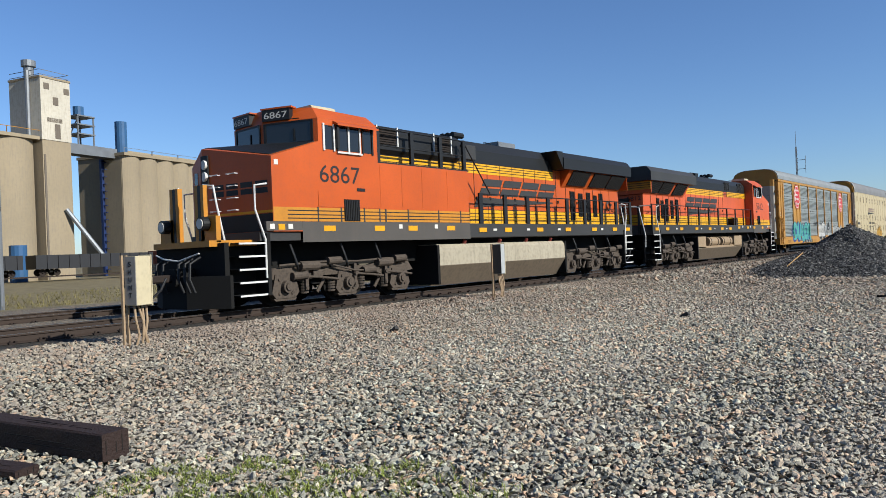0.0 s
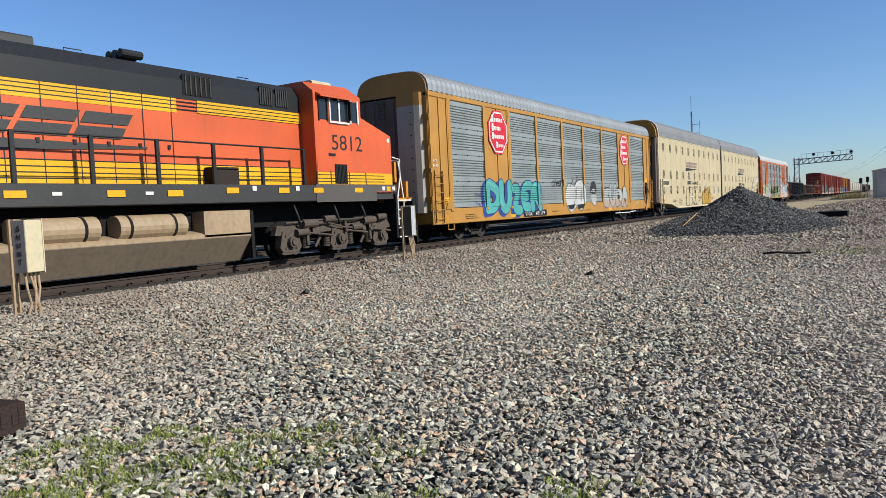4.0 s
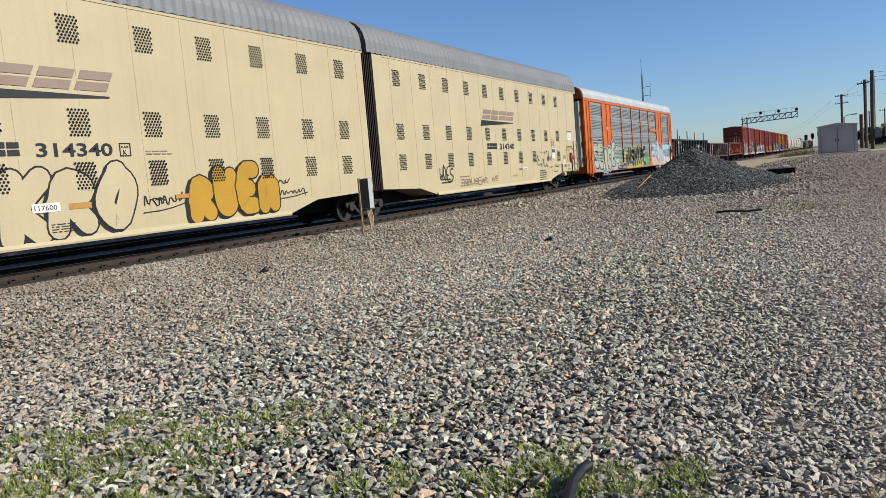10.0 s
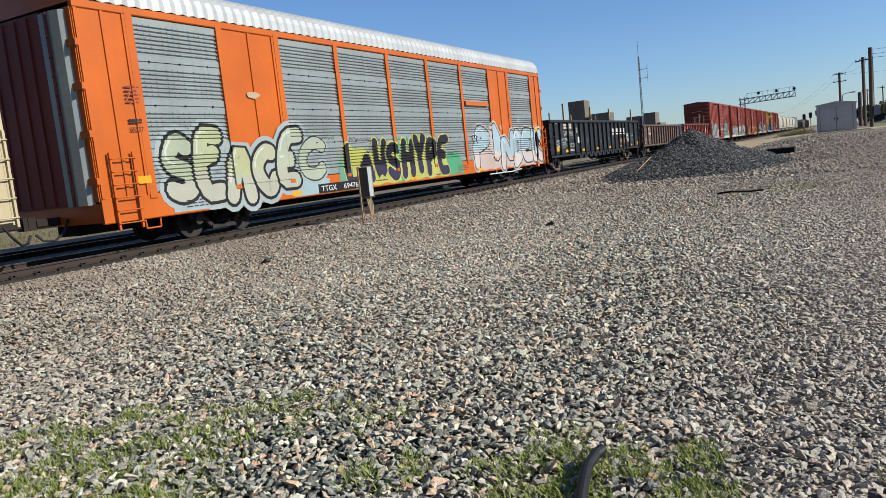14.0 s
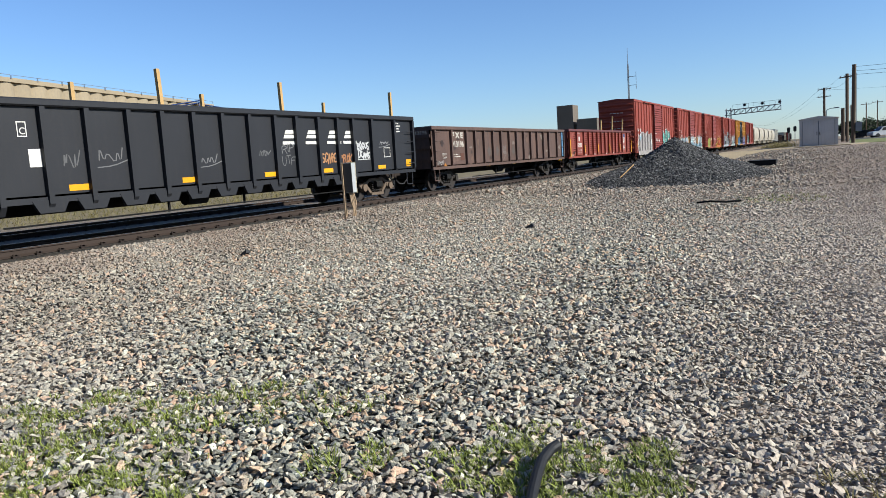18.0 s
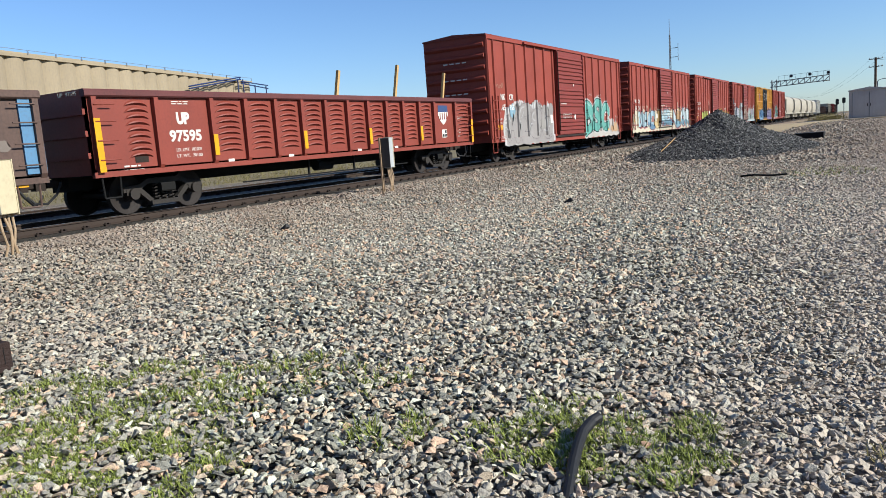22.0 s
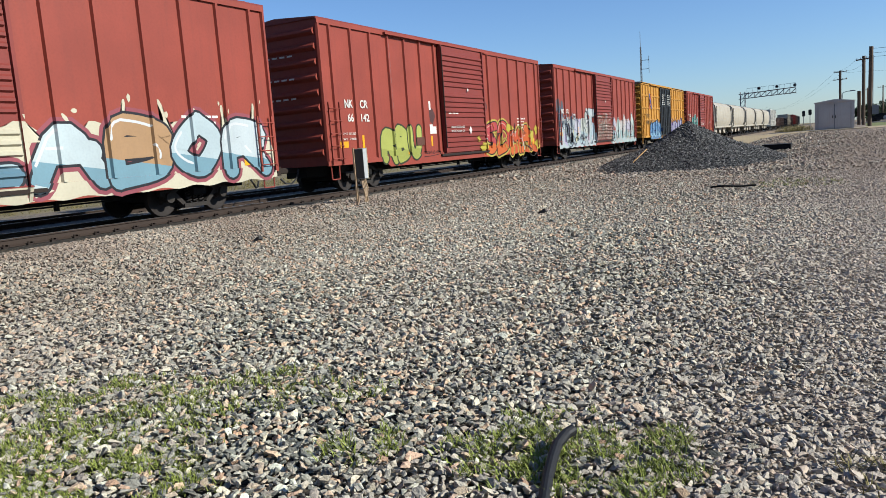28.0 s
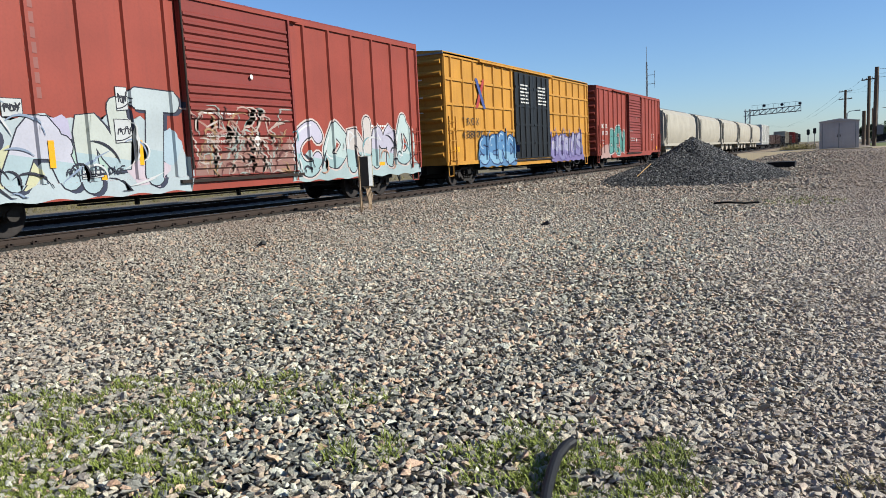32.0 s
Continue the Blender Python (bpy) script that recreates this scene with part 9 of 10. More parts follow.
graffiti(org, "SEACE", 1.75, 0.84, 5.0, 1.78, [(196, 206, 170), (206, 212, 156), (212, 214, 150), (210, 210, 164), (202, 208, 176)], (26, 26, 30), fat=0.12, seed=9, edge=0.085, outer=(186, 198, 196), low=(206, 204, 178), glint=(232, 236, 220), wild=1.5)
graffiti(org, "C", 6.75, 1.05, 1.25, 1.35, (198, 208, 178), (60, 60, 60), fat=0.13, seed=19, edge=0.045, outer=(186, 198, 196))
tag(org, 7.6, 2.28, 1.0, 0.16, (110, 116, 118), 20)
tag(org, 9.4, 2.2, 1.7, 0.2, (110, 116, 118), 21)
shape(org, 0.001, blob(5.1, 3.55, 0.26, 0.09, 16, 0.1, 1), (226, 190, 150), "graffiti_ring")
splash(org, 0.001, 8.6, 10.4, 0.74, 1.75, (112, 190, 150), 15)
splash(org, 0.0014, 12.0, 14.0, 0.74, 2.15, (92, 190, 122), 10, 3, 0.25)
splash(org, 0.0012, 15.2, 17.4, 0.74, 1.55, (92, 190, 132), 16)
splash(org, 0.0018, 9.05, 12.3, 0.74, 1.98, (220, 218, 84), 13)
splash(org, 0.0022, 12.5, 16.0, 0.74, 1.9, (214, 216, 92), 17)
graffiti(org, "LAWS", 8.95, 0.76, 3.4, 1.4, (30, 26, 42), (222, 220, 90), fat=0.125, seed=10, edge=0.05, low=(58, 48, 86))
graffiti(org, "HYPE", 12.5, 0.78, 3.6, 1.5, (28, 24, 38), (222, 220, 90), fat=0.125, seed=11, edge=0.05, low=(58, 48, 86))
splash(org, 0.001, 18.7, 26.5, 0.74, 1.75, (224, 196, 182), 12, 5, 0.3)
graffiti(org, "PONDEK", 18.75, 0.74, 8.1, 1.98, (186, 212, 222), (20, 20, 24), fat=0.13, seed=12, edge=0.06, outer=(226, 208, 200), low=(232, 218, 208), glint=(240, 244, 246), wild=1.5, wide=[1.3, 0.8, 1.2, 0.9, 1.1, 1.0])
scribble(org, "ESO", 18.5, 1.95, 0.62, 0.34, (30, 30, 34), 81, 0.06)
shape(org, 0.004, blob(24.0, 2.92, 0.16, 0.17, 14, 0.1, 1), (200, 214, 220))
for q, zz, r0 in ((20.1, 2.45, 0.16), (18.9, 1.2, 0.22), (21.6, 2.62, 0.13), (26.2, 2.6, 0.17), (18.6, 0.86, 0.16)):
    shape(org, 0.003, blob(q, zz, r0, r0, 12, 0.15, q), (236, 170, 140), "graffiti_blot")
part("stencil", bars(B(), 1.553, 16.9, 0.86, 1.0, 0.24, 3, random.Random(9)), M_BOXRED2, org)
part("red_slat", box(B(), 1.52, 1.60, 18.1, 20.4, 3.55, 3.72), M_ORANGE_RACK, org)
gon = gondola(160.1, 20.6, 2.98, M_GONBLK, [0.7, 1.64, 3.08, 4.31, 5.33, 6.34, 7.42, 8.38, 9.37, 10.38, 11.4, 12.48, 13.45, 14.54, 15.57, 16.46, 17.63, 19.16, 20.55], "black", "black high-sided gondola with white lettering and orange stakes")
M_OLDWHITE = paint("worn_white_lettering", lin(206, 200, 186), 0.6, dirt=0.5, dirt_rgb=(0.03, 0.03, 0.03), size=3)
blocks_logo(gon, 1.503, 2.5, 2.47, 0.62, 0.29, M_OLDWHITE, None, lean=0.0, n=2)
blocks_logo(gon, 1.503, 3.4, 2.48, 0.56, 0.29, M_OLDWHITE, None, lean=0.0, n=2)
letters("number", "519", gon, 1.504, 2.44, 2.05, 0.30, M_OLDWHITE, width=0.62)
letters("number", "450", gon, 1.504, 3.42, 2.06, 0.30, M_OLDWHITE, width=0.66)
letters("load_limit", "LD LMT 210000", gon, 1.504, 3.36, 1.54, 0.085, M_TEXTWHT, width=0.92)
letters("load_limit", "LT WT   76000", gon, 1.504, 3.36, 1.39, 0.085, M_TEXTWHT, width=0.92)
part("stencil", bars(B(), 1.503, 3.36, 1.18, 0.9, 0.12, 2, random.Random(4)), M_TEXTWHT, gon)
part("stencil", bars(B(), 1.503, 0.75, 2.75, 0.75, 0.14, 2, random.Random(5)), M_TEXTWHT, gon)
part("stencil", bars(B(), 1.503, 19.3, 2.4, 0.4, 0.4, 4, random.Random(6)), M_TEXTWHT, gon)
for a, b in ((4.82, 5.02), (18.45, 18.88)):
    zz, hh = (2.22, 0.28) if a < 6 else (1.5, 0.32)
    frame_bm = B()
    for r in ((a, b, zz, zz + 0.02), (a, b, zz + hh, zz + hh + 0.02), (a, a + 0.02, zz + 0.02, zz + hh), (b - 0.02, b, zz + 0.02, zz + hh)):
        plate(frame_bm, 1.503, [(r[0], r[2]), (r[1], r[2]), (r[1], r[3]), (r[0], r[3])])
    part("stencil_frame", frame_bm, M_TEXTWHT, gon)
letters("plate_letter", "C", gon, 1.504, 4.87, 2.27, 0.14, M_TEXTWHT)
for a in (12.9, 13.98, 15.1, 16.0):
    blocks_logo(gon, 1.503, a, 2.18, 0.62, 0.24, M_TEXTWHT, None, lean=0.55, n=1)
    part("logo_underline", plate(B(), 1.503, [(a - 0.05, 2.0), (a + 0.72, 2.0), (a + 0.72, 2.09), (a - 0.05, 2.09)]), M_TEXTWHT, gon)
for y0, z0, w0, h0, c, sd in ((0.9, 1.62, 0.7, 0.32, (230, 230, 230), 1), (0.86, 1.32, 0.75, 0.34, (230, 230, 230), 11), (2.02, 1.72, 0.9, 0.32, (230, 230, 230), 2), (2.1, 1.42, 0.7, 0.34, (230, 230, 230), 12), (18.2, 1.9, 0.6, 0.2, (150, 150, 150), 6), (9.6, 1.5, 0.6, 0.3, (140, 140, 140), 7), (6.6, 1.6, 0.7, 0.4, (130, 130, 130), 8), (5.75, 1.45, 0.4, 0.6, (110, 110, 110), 9), (11.8, 1.6, 0.45, 0.35, (120, 120, 120), 10), (3.4, 1.85, 0.9, 0.2, (120, 120, 120), 15)):
    tag(gon, y0, z0, w0, h0, c, sd)
scribble(gon, "RIP", 12.78, 1.74, 0.56, 0.26, (140, 140, 140), 41)
scribble(gon, "UTF", 12.76, 1.42, 0.6, 0.26, (130, 130, 130), 42)
scribble(gon, "SCARE", 14.70, 1.38, 0.76, 0.38, (216, 150, 92), 43, 0.06)
scribble(gon, "PROK", 15.68, 1.36, 0.70, 0.32, (214, 140, 80), 44, 0.06)
scribble(gon, "BOGUS", 16.74, 1.78, 0.72, 0.28, (236, 236, 232), 45, 0.08)
scribble(gon, "DEANS", 16.78, 1.50, 0.70, 0.28, (236, 236, 232), 46, 0.08)
shape(gon, 0.004, [(16.74, 1.44), (17.52, 1.45), (17.52, 1.475), (16.74, 1.465)], (236, 236, 232), "graffiti_line")
patches(gon, "reflector", 1.503, [(a, 1.1, 0.5, 0.13) for a in (5.8, 8.9, 11.95, 14.75, 18.0)] + [(2.6, 1.12, 0.52, 0.15), (0.85, 1.22, 0.62, 0.26), (20.0, 1.12, 0.35, 0.26)], M_REFL)
part("paper_label", plate(B(), 1.503, [(5.0, 1.62), (5.34, 1.62), (5.34, 1.98), (5.0, 1.98)]), M_TEXTWHT, gon)
fxe = gondola(182.2, 17.3, 2.66, M_GONBRN, [0.25, 1.78, 3.28, 4.2, 5.22, 6.26, 7.28, 8.35, 9.35, 10.4, 11.46, 12.47, 13.52, 14.46, 15.95, 17.2], "plain", "weathered brown gondola with rusty ribbed sides")
letters("reporting_mark", "FXE", fxe, 1.504, 1.98, 2.18, 0.24, M_OLDWHITE, width=1.08, spacing=1.5, fat=0.012)
letters("number", "913196", fxe, 1.504, 1.92, 1.80, 0.25, M_OLDWHITE, width=1.18, fat=0.010)
letters("stencil_word", "LCGR", fxe, 1.504, 0.98, 1.46, 0.10, M_OLDWHITE, width=0.38)
letters("stencil_word", "TARA", fxe, 1.504, 0.98, 1.32, 0.10, M_OLDWHITE, width=0.38)
part("stencil", bars(B(), 1.503, 2.0, 1.36, 0.7, 0.2, 2, random.Random(7)), M_OLDWHITE, fxe)
end_text = Matrix(((1, 0, 0, 0), (0, 0, -1, 0), (0, 1, 0, 0), (0, 0, 0, 1)))
letters("reporting_mark", "FXE", fxe, -0.14, -0.064, 2.34, 0.15, M_OLDWHITE, width=0.5, turn=end_text)
letters("number", "913196", fxe, 0.72, -0.064, 2.34, 0.15, M_OLDWHITE, width=0.66, turn=end_text)
rg = random.Random(31)
for k in range(26):
    q = rg.uniform(0.5, 16.8)
    zz, rz0 = rg.uniform(0.98, 2.3), rg.uniform(0.03, 0.16)
    shape(fxe, 0.002 + 0.0001 * k, blob(q, zz, rg.uniform(0.04, 0.2), rz0, 12, 0.3, q), rg.choice(((132, 100, 82), (70, 52, 46), (116, 74, 56), (150, 134, 120))), "rust_stain")
part("rust_patch", plate(B(), 1.503, [(2.72, 1.22), (3.08, 1.22), (3.08, 1.52), (2.72, 1.52)]), M_RUST2, fxe)
part("hatch_plate", plate(B(), 1.503, [(3.62, 0.92), (3.9, 0.92), (3.9, 1.08), (3.62, 1.08)]), M_GONBRN, fxe)
for a, w0 in ((5.9, 0.5), (6.9, 0.4), (4.3, 0.3), (9.0, 0.4)):
    shape(fxe, 0.003, blob(a, 1.55, w0 * 0.4, 0.22, 14, 0.25, a), (104, 92, 84), "scuff")
tag(fxe, 0.5, 0.98, 0.55, 0.34, (214, 206, 196), 51)
shape(fxe, 0.004, blob(1.2, 1.02, 0.12, 0.10, 9, 0.4, 1), (214, 130, 30))
shape(fxe, 0.004, blob(0.6, 0.95, 0.12, 0.06, 9, 0.4, 2), (206, 80, 50))
tag(fxe, 7.5, 1.15, 0.5, 1.0, (150, 140, 132), 52)
patches(fxe, "reflector", 1.503, [(3.34, 1.0, 0.12, 0.3), (5.26, 1.2, 0.12, 0.5), (5.5, 0.86, 0.42, 0.12), (8.75, 0.86, 0.42, 0.12), (9.42, 1.1, 0.1, 0.45), (16.3, 0.84, 0.6, 0.14)], M_REFL)
part("end_panel", box(B(), -1.4, 1.4, 17.3, 17.33, 1.1, 2.5), M_BLUE, fxe, "faded blue end panel")
part("corner_panel", box(B(), 1.40, 1.545, 16.90, 17.30, 1.08, 2.50), M_BLUE, fxe, "faded pale blue corner panel")
redg = gondola(200.5, 17.0, 2.72, M_GONRED, [0.15, 1.70, 3.32, 4.46, 5.57, 6.65, 7.7, 8.78, 9.84, 10.88, 11.9, 12.96, 14.0, 15.6, 16.9], "ribbed", "oxide red gondola with pressed ribs and yellow stripes")
letters("reporting_mark", "UP", redg, 1.504, 2.3, 1.98, 0.25, M_TEXTWHT, width=0.38, fat=0.02)
letters("number", "97595", redg, 1.504, 2.05, 1.58, 0.25, M_TEXTWHT, width=0.94, fat=0.012)
letters("reporting_mark", "UP", redg, 0.72, -0.034, 2.60, 0.09, M_OLDWHITE, width=0.16, turn=end_text)
letters("number", "97595", redg, 0.98, -0.034, 2.60, 0.09, M_OLDWHITE, width=0.36, turn=end_text)
letters("load_limit", "LD. LMT. 182000", redg, 1.504, 2.2, 1.34, 0.075, M_TEXTWHT, width=0.75)
letters("load_limit", "LT. WT.  70100", redg, 1.504, 2.2, 1.20, 0.075, M_TEXTWHT, width=0.75)
part("stencil", bars(B(), 1.503, 2.2, 2.42, 0.55, 0.1, 2, random.Random(2)), M_TEXTWHT, redg)
part("stencil", bars(B(), 1.503, 0.75, 0.98, 0.5, 0.18, 2, random.Random(3)), M_TEXTWHT, redg)
part("bolster_plate", plate(B(), 1.503, [(1.05, 1.15), (1.4, 1.15), (1.4, 1.32), (1.05, 1.32)]), M_RUST, redg)
sh = [(14.42, 2.42), (15.12, 2.42), (15.14, 2.1), (14.98, 1.86), (14.77, 1.72), (14.56, 1.86), (14.40, 2.1)]
part("railway_shield", plate(B(), 1.503, sh), M_TEXTWHT, redg)
part("railway_shield", plate(B(), 1.508, [(14.42, 2.44), (15.12, 2.44), (15.13, 2.2), (14.41, 2.2)]), spray((60, 90, 150)), redg)
for q in (14.52, 14.68, 14.84, 15.0):
    part("shield_bar", plate(B(), 1.508, [(q, 1.92), (q + 0.06, 1.92), (q + 0.06, 2.18), (q, 2.18)]), spray((170, 70, 60)), redg)
part("data_plate", plate(B(), 1.503, [(14.62, 1.25), (14.98, 1.25), (14.98, 1.55), (14.62, 1.55)]), M_TEXTWHT, redg)
for q, zz in ((14.65, 1.28), (14.83, 1.28), (14.83, 1.42)):
    part("data_field", plate(B(), 1.508, [(q, zz), (q + 0.12, zz), (q + 0.12, zz + 0.1), (q, zz + 0.1)]), M_TEXTBLK, redg)
tag(redg, 15.8, 1.7, 0.6, 0.5, (226, 214, 200), 61)
tag(redg, 15.8, 1.3, 0.5, 0.3, (226, 214, 200), 62)
patches(redg, "reflector", 1.622, [(0.08, 1.0, 0.15, 1.12), (3.26, 1.2, 0.14, 0.5), (6.6, 1.2, 0.14, 0.5), (9.78, 1.2, 0.14, 0.5), (12.92, 1.2, 0.14, 0.5), (16.78, 1.0, 0.15, 0.9)], M_REFL)
patches(redg, "white_label", 1.503, [(q + 0.45, 0.98, 0.2, 0.1) for q in (3.32, 5.57, 8.78, 10.88)], M_TEXTWHT)
b1 = boxcar(219.25, "65958", 21)
splash(b1, 0.001, 1.3, 7.35, 0.70, 2.55, (224, 222, 218), 21, 0, rough=0.11)
splash(b1, 0.0018, 1.5, 7.15, 0.70, 2.42, (180, 172, 166), 21, 6, 0.28, rough=0.11)
graffiti(b1, "MESU", 1.6, 0.76, 5.5, 1.72, (182, 174, 168), (118, 108, 108), fat=0.17, seed=21, edge=0.018, wild=1.4, glint=(206, 202, 198))
shape(b1, 0.022, blob(2.3, 2.22, 0.3, 0.32, 14, 0.25, 1), (150, 198, 220))
scrawl(b1, 0.023, 1.4, 0.75, 5.6, 1.6, [(214, 212, 208), (92, 78, 80), (230, 228, 224)], 21, 14, 0.03)
part("hatch_plate", plate(B(), 1.527, [(5.62, 1.35), (6.3, 1.35), (6.3, 1.8), (5.62, 1.8)]), M_STUCCO, b1)
part("paper_label", plate(B(), 1.527, [(6.85, 1.62), (7.2, 1.62), (7.2, 2.02), (6.85, 2.02)]), M_TEXTWHT, b1)
tag(b1, 0.72, 3.1, 0.8, 0.42, (206, 160, 128), 22)
tag(b1, 0.85, 0.98, 0.8, 0.24, (216, 180, 170), 23)
tag(b1, 13.0, 3.0, 0.5, 0.2, (214, 180, 170), 24)
tag(b1, 14.4, 3.0, 0.6, 0.2, (214, 180, 170), 25)
splash(b1, 0.001, 11.9, 18.5, 0.70, 1.65, (216, 206, 194), 24, 5, 0.3)
graffiti(b1, "BSC", 12.0, 0.88, 4.6, 1.85, (112, 200, 182), (22, 42, 42), fat=0.125, seed=22, edge=0.05, outer=(220, 222, 216), glint=(190, 232, 222))
scrawl(b1, 0.022, 12.1, 0.9, 4.6, 1.7, [(22, 42, 42), (112, 200, 182)], 25, 9, 0.05)
splash(b1, 0.0235, 16.9, 18.3, 0.95, 1.4, (226, 180, 130), 29)
b2 = boxcar(240.6, "66214", 22)
splash(b2, 0.001, 0.35, 19.0, 0.70, 2.16, (236, 226, 190), 23, 17, 0.62, ends=60, rough=0.06)
shape(b2, 0.002, [(0.4, 1.18), (7.6, 1.14), (7.6, 1.22), (0.4, 1.26)], (196, 110, 104), "graffiti_line")
graffiti(b2, "2015", 1.95, 1.04, 2.35, 1.12, (186, 220, 230), (34, 32, 38), fat=0.125, seed=23, edge=0.055, outer=(188, 84, 94), shade=(34, 32, 38), off=(0.09, -0.08), wild=0.5, glint=(226, 242, 248))
graffiti(b2, "C", 4.5, 0.78, 2.15, 1.46, (176, 212, 226), (44, 60, 92), fat=0.185, seed=26, edge=0.025, outer=(188, 84, 94), low=(104, 150, 186), wild=0.3)
graffiti(b2, "J", 6.25, 0.84, 1.5, 1.4, (232, 186, 112), (70, 50, 46), fat=0.17, seed=27, edge=0.03, lift=0.008, low=(240, 208, 140), wild=0.5)
part("paper_label", plate(B(), 1.527, [(6.9, 1.62), (7.4, 1.62), (7.4, 1.95), (6.9, 1.95)]), M_TEXTWHT, b2)
part("hatch_plate", plate(B(), 1.527, [(5.62, 1.36), (6.3, 1.36), (6.3, 1.8), (5.62, 1.8)]), spray((186, 120, 112)), b2)
graffiti(b2, "HKL", 8.0, 0.98, 3.6, 1.3, [(188, 218, 224), (176, 210, 220), (192, 220, 226)], (44, 48, 58), fat=0.18, seed=28, edge=0.06, outer=(178, 80, 92), low=(104, 150, 174), wild=0.5)
graffiti(b2, "ABOR", 11.75, 0.80, 7.0, 1.62, [(212, 230, 232), (206, 158, 104), (206, 228, 232), (216, 230, 232)], (34, 34, 44), fat=0.148, seed=24, edge=0.06, outer=(178, 80, 92), low=(128, 178, 196), glint=(240, 244, 244), wild=0.5, wide=[1.05, 1.0, 0.95, 0.95])
b3 = boxcar(262.05, "66142", 23)
graffiti(b3, "RBU", 3.2, 0.82, 2.8, 1.24, (200, 208, 84), (58, 66, 34), fat=0.15, seed=26, edge=0.065, low=(178, 186, 70), wild=1.2)
part("hatch_plate", plate(B(), 1.527, [(5.65, 1.36), (6.35, 1.36), (6.35, 1.66), (5.65, 1.66)]), M_RUST2, b3)
patches(b3, "paper_label", 1.503, [(6.78, 1.78, 0.24, 0.36), (7.02, 1.78, 0.28, 0.28), (6.8, 2.7, 0.14, 0.34)], M_TEXTWHT)
patches(b3, "reflector", 1.504, [(2.04, 1.3, 0.12, 0.5), (6.82, 1.3, 0.12, 0.4)], M_REFL)
shape(b3, 0.001, blob(7.0, 2.45, 0.22, 0.3, 14, 0.2, 1), (104, 62, 58), "smudge")
shape(b3, 0.001, blob(12.1, 2.9, 0.16, 0.24, 14, 0.2, 1), (104, 62, 58), "smudge")
tag(b3, 6.15, 0.96, 1.5, 0.22, (44, 30, 30), 27)
splash(b3, 0.001, 11.6, 18.4, 0.70, 1.2, (236, 92, 30), 27, 0)
graffiti(b3, "SDMA", 11.8, 0.74, 5.8, 1.5, [(214, 64, 70), (226, 60, 44), (240, 84, 24), (244, 104, 24)], (34, 20, 20), fat=0.125, seed=27, edge=0.055, low=(248, 112, 26), outer=(214, 190, 60), glint=(236, 170, 150), wild=1.4)
scrawl(b3, 0.022, 11.7, 0.75, 6.4, 1.4, [(74, 32, 28), (240, 100, 34), (226, 226, 220), (200, 180, 70)], 27, 22, 0.06)
for cy, cz, ry, rz in ((11.5, 1.1, 0.4, 0.22), (17.6, 1.5, 0.35, 0.3), (18.3, 1.8, 0.22, 0.25), (18.4, 1.05, 0.35, 0.25), (14.6, 1.95, 0.3, 0.2), (10.9, 1.5, 0.12, 0.14)):
    shape(b3, 0.03, blob(cy, cz, ry, rz, 12, 0.25, cy), (226, 204, 50), "graffiti_blot")
b4 = boxcar(283.5, "66239", 24)
splash(b4, 0.001, 0.5, 7.79, 0.70, 2.35, (198, 212, 214), 28, 0, rough=0.05)
for cy, cz, ry, rz, c in ((0.85, 2.5, 0.5, 0.62, (92, 106, 122)), (0.55, 3.1, 0.4, 0.4, (116, 96, 100)), (1.35, 2.95, 0.22, 0.5, (92, 106, 122)), (0.8, 1.7, 0.32, 0.8, (104, 120, 134)), (1.25, 2.3, 0.35, 0.4, (104, 120, 136))):
    shape(b4, 0.0018 + 0.0003 * cy, blob(cy, cz, ry, rz, 16, 0.12, cy), c, "spray_cloud")
graffiti(b4, "CANT", 1.85, 0.84, 5.7, 1.92, [(206, 216, 210), (216, 214, 226), (214, 220, 206), (204, 216, 216)], (44, 44, 62), fat=0.125, seed=28, edge=0.028, lift=0.005, low=(186, 210, 214), shade=(60, 66, 92), off=(0.10, -0.06), wide=[1.1, 1.3, 1.0, 1.1], wild=1.2)
shape(b4, 0.022, blob(2.3, 1.75, 0.34, 0.4, 16, 0.05, 1), (56, 44, 54), "graffiti", (214, 216, 220), 0.03)
for cy, cz, ww, hh in ((5.8, 1.85, 0.42, 0.5), (3.35, 2.35, 0.4, 0.34), (5.9, 2.55, 0.28, 0.5), (4.9, 1.1, 0.5, 0.16)):
    shape(b4, 0.022, [(cy, cz), (cy + ww, cz + 0.03), (cy + ww, cz + hh), (cy, cz + hh)], (222, 224, 220), "graffiti_plate", (40, 40, 54), 0.03)
    tag(b4, cy + 0.06, cz + 0.08, ww - 0.1, hh - 0.14, (40, 40, 54), int(cy * 10), 0.024)
for cy, cz, ry, rz, c in ((1.9, 1.2, 0.5, 0.35, (198, 190, 220)), (3.4, 1.35, 0.6, 0.4, (224, 222, 170)), (5.1, 1.5, 0.55, 0.45, (190, 220, 200)), (6.6, 1.2, 0.6, 0.35, (226, 206, 214)), (7.2, 1.75, 0.4, 0.4, (190, 214, 226)), (4.4, 2.1, 0.4, 0.3, (206, 198, 226))):
    shape(b4, 0.0032 + 0.0002 * cy, blob(cy, cz, ry, rz, 16, 0.2, cy), c, "spray_cloud")
for cy, cz, word in ((1.05, 2.02, "WOB"), (3.38, 2.44, "FLY")):
    scribble(b4, word, cy, cz, 0.34, 0.16, (40, 40, 54), int(cy * 9), 0.07, 0.026)
scribble(b4, "ZOMBIES", 1.85, 0.98, 1.0, 0.2, (48, 54, 70), 71, 0.06, 0.023)
scribble(b4, "ROLL THE DICE", 4.55, 1.18, 1.4, 0.17, (48, 54, 70), 72, 0.06, 0.023)
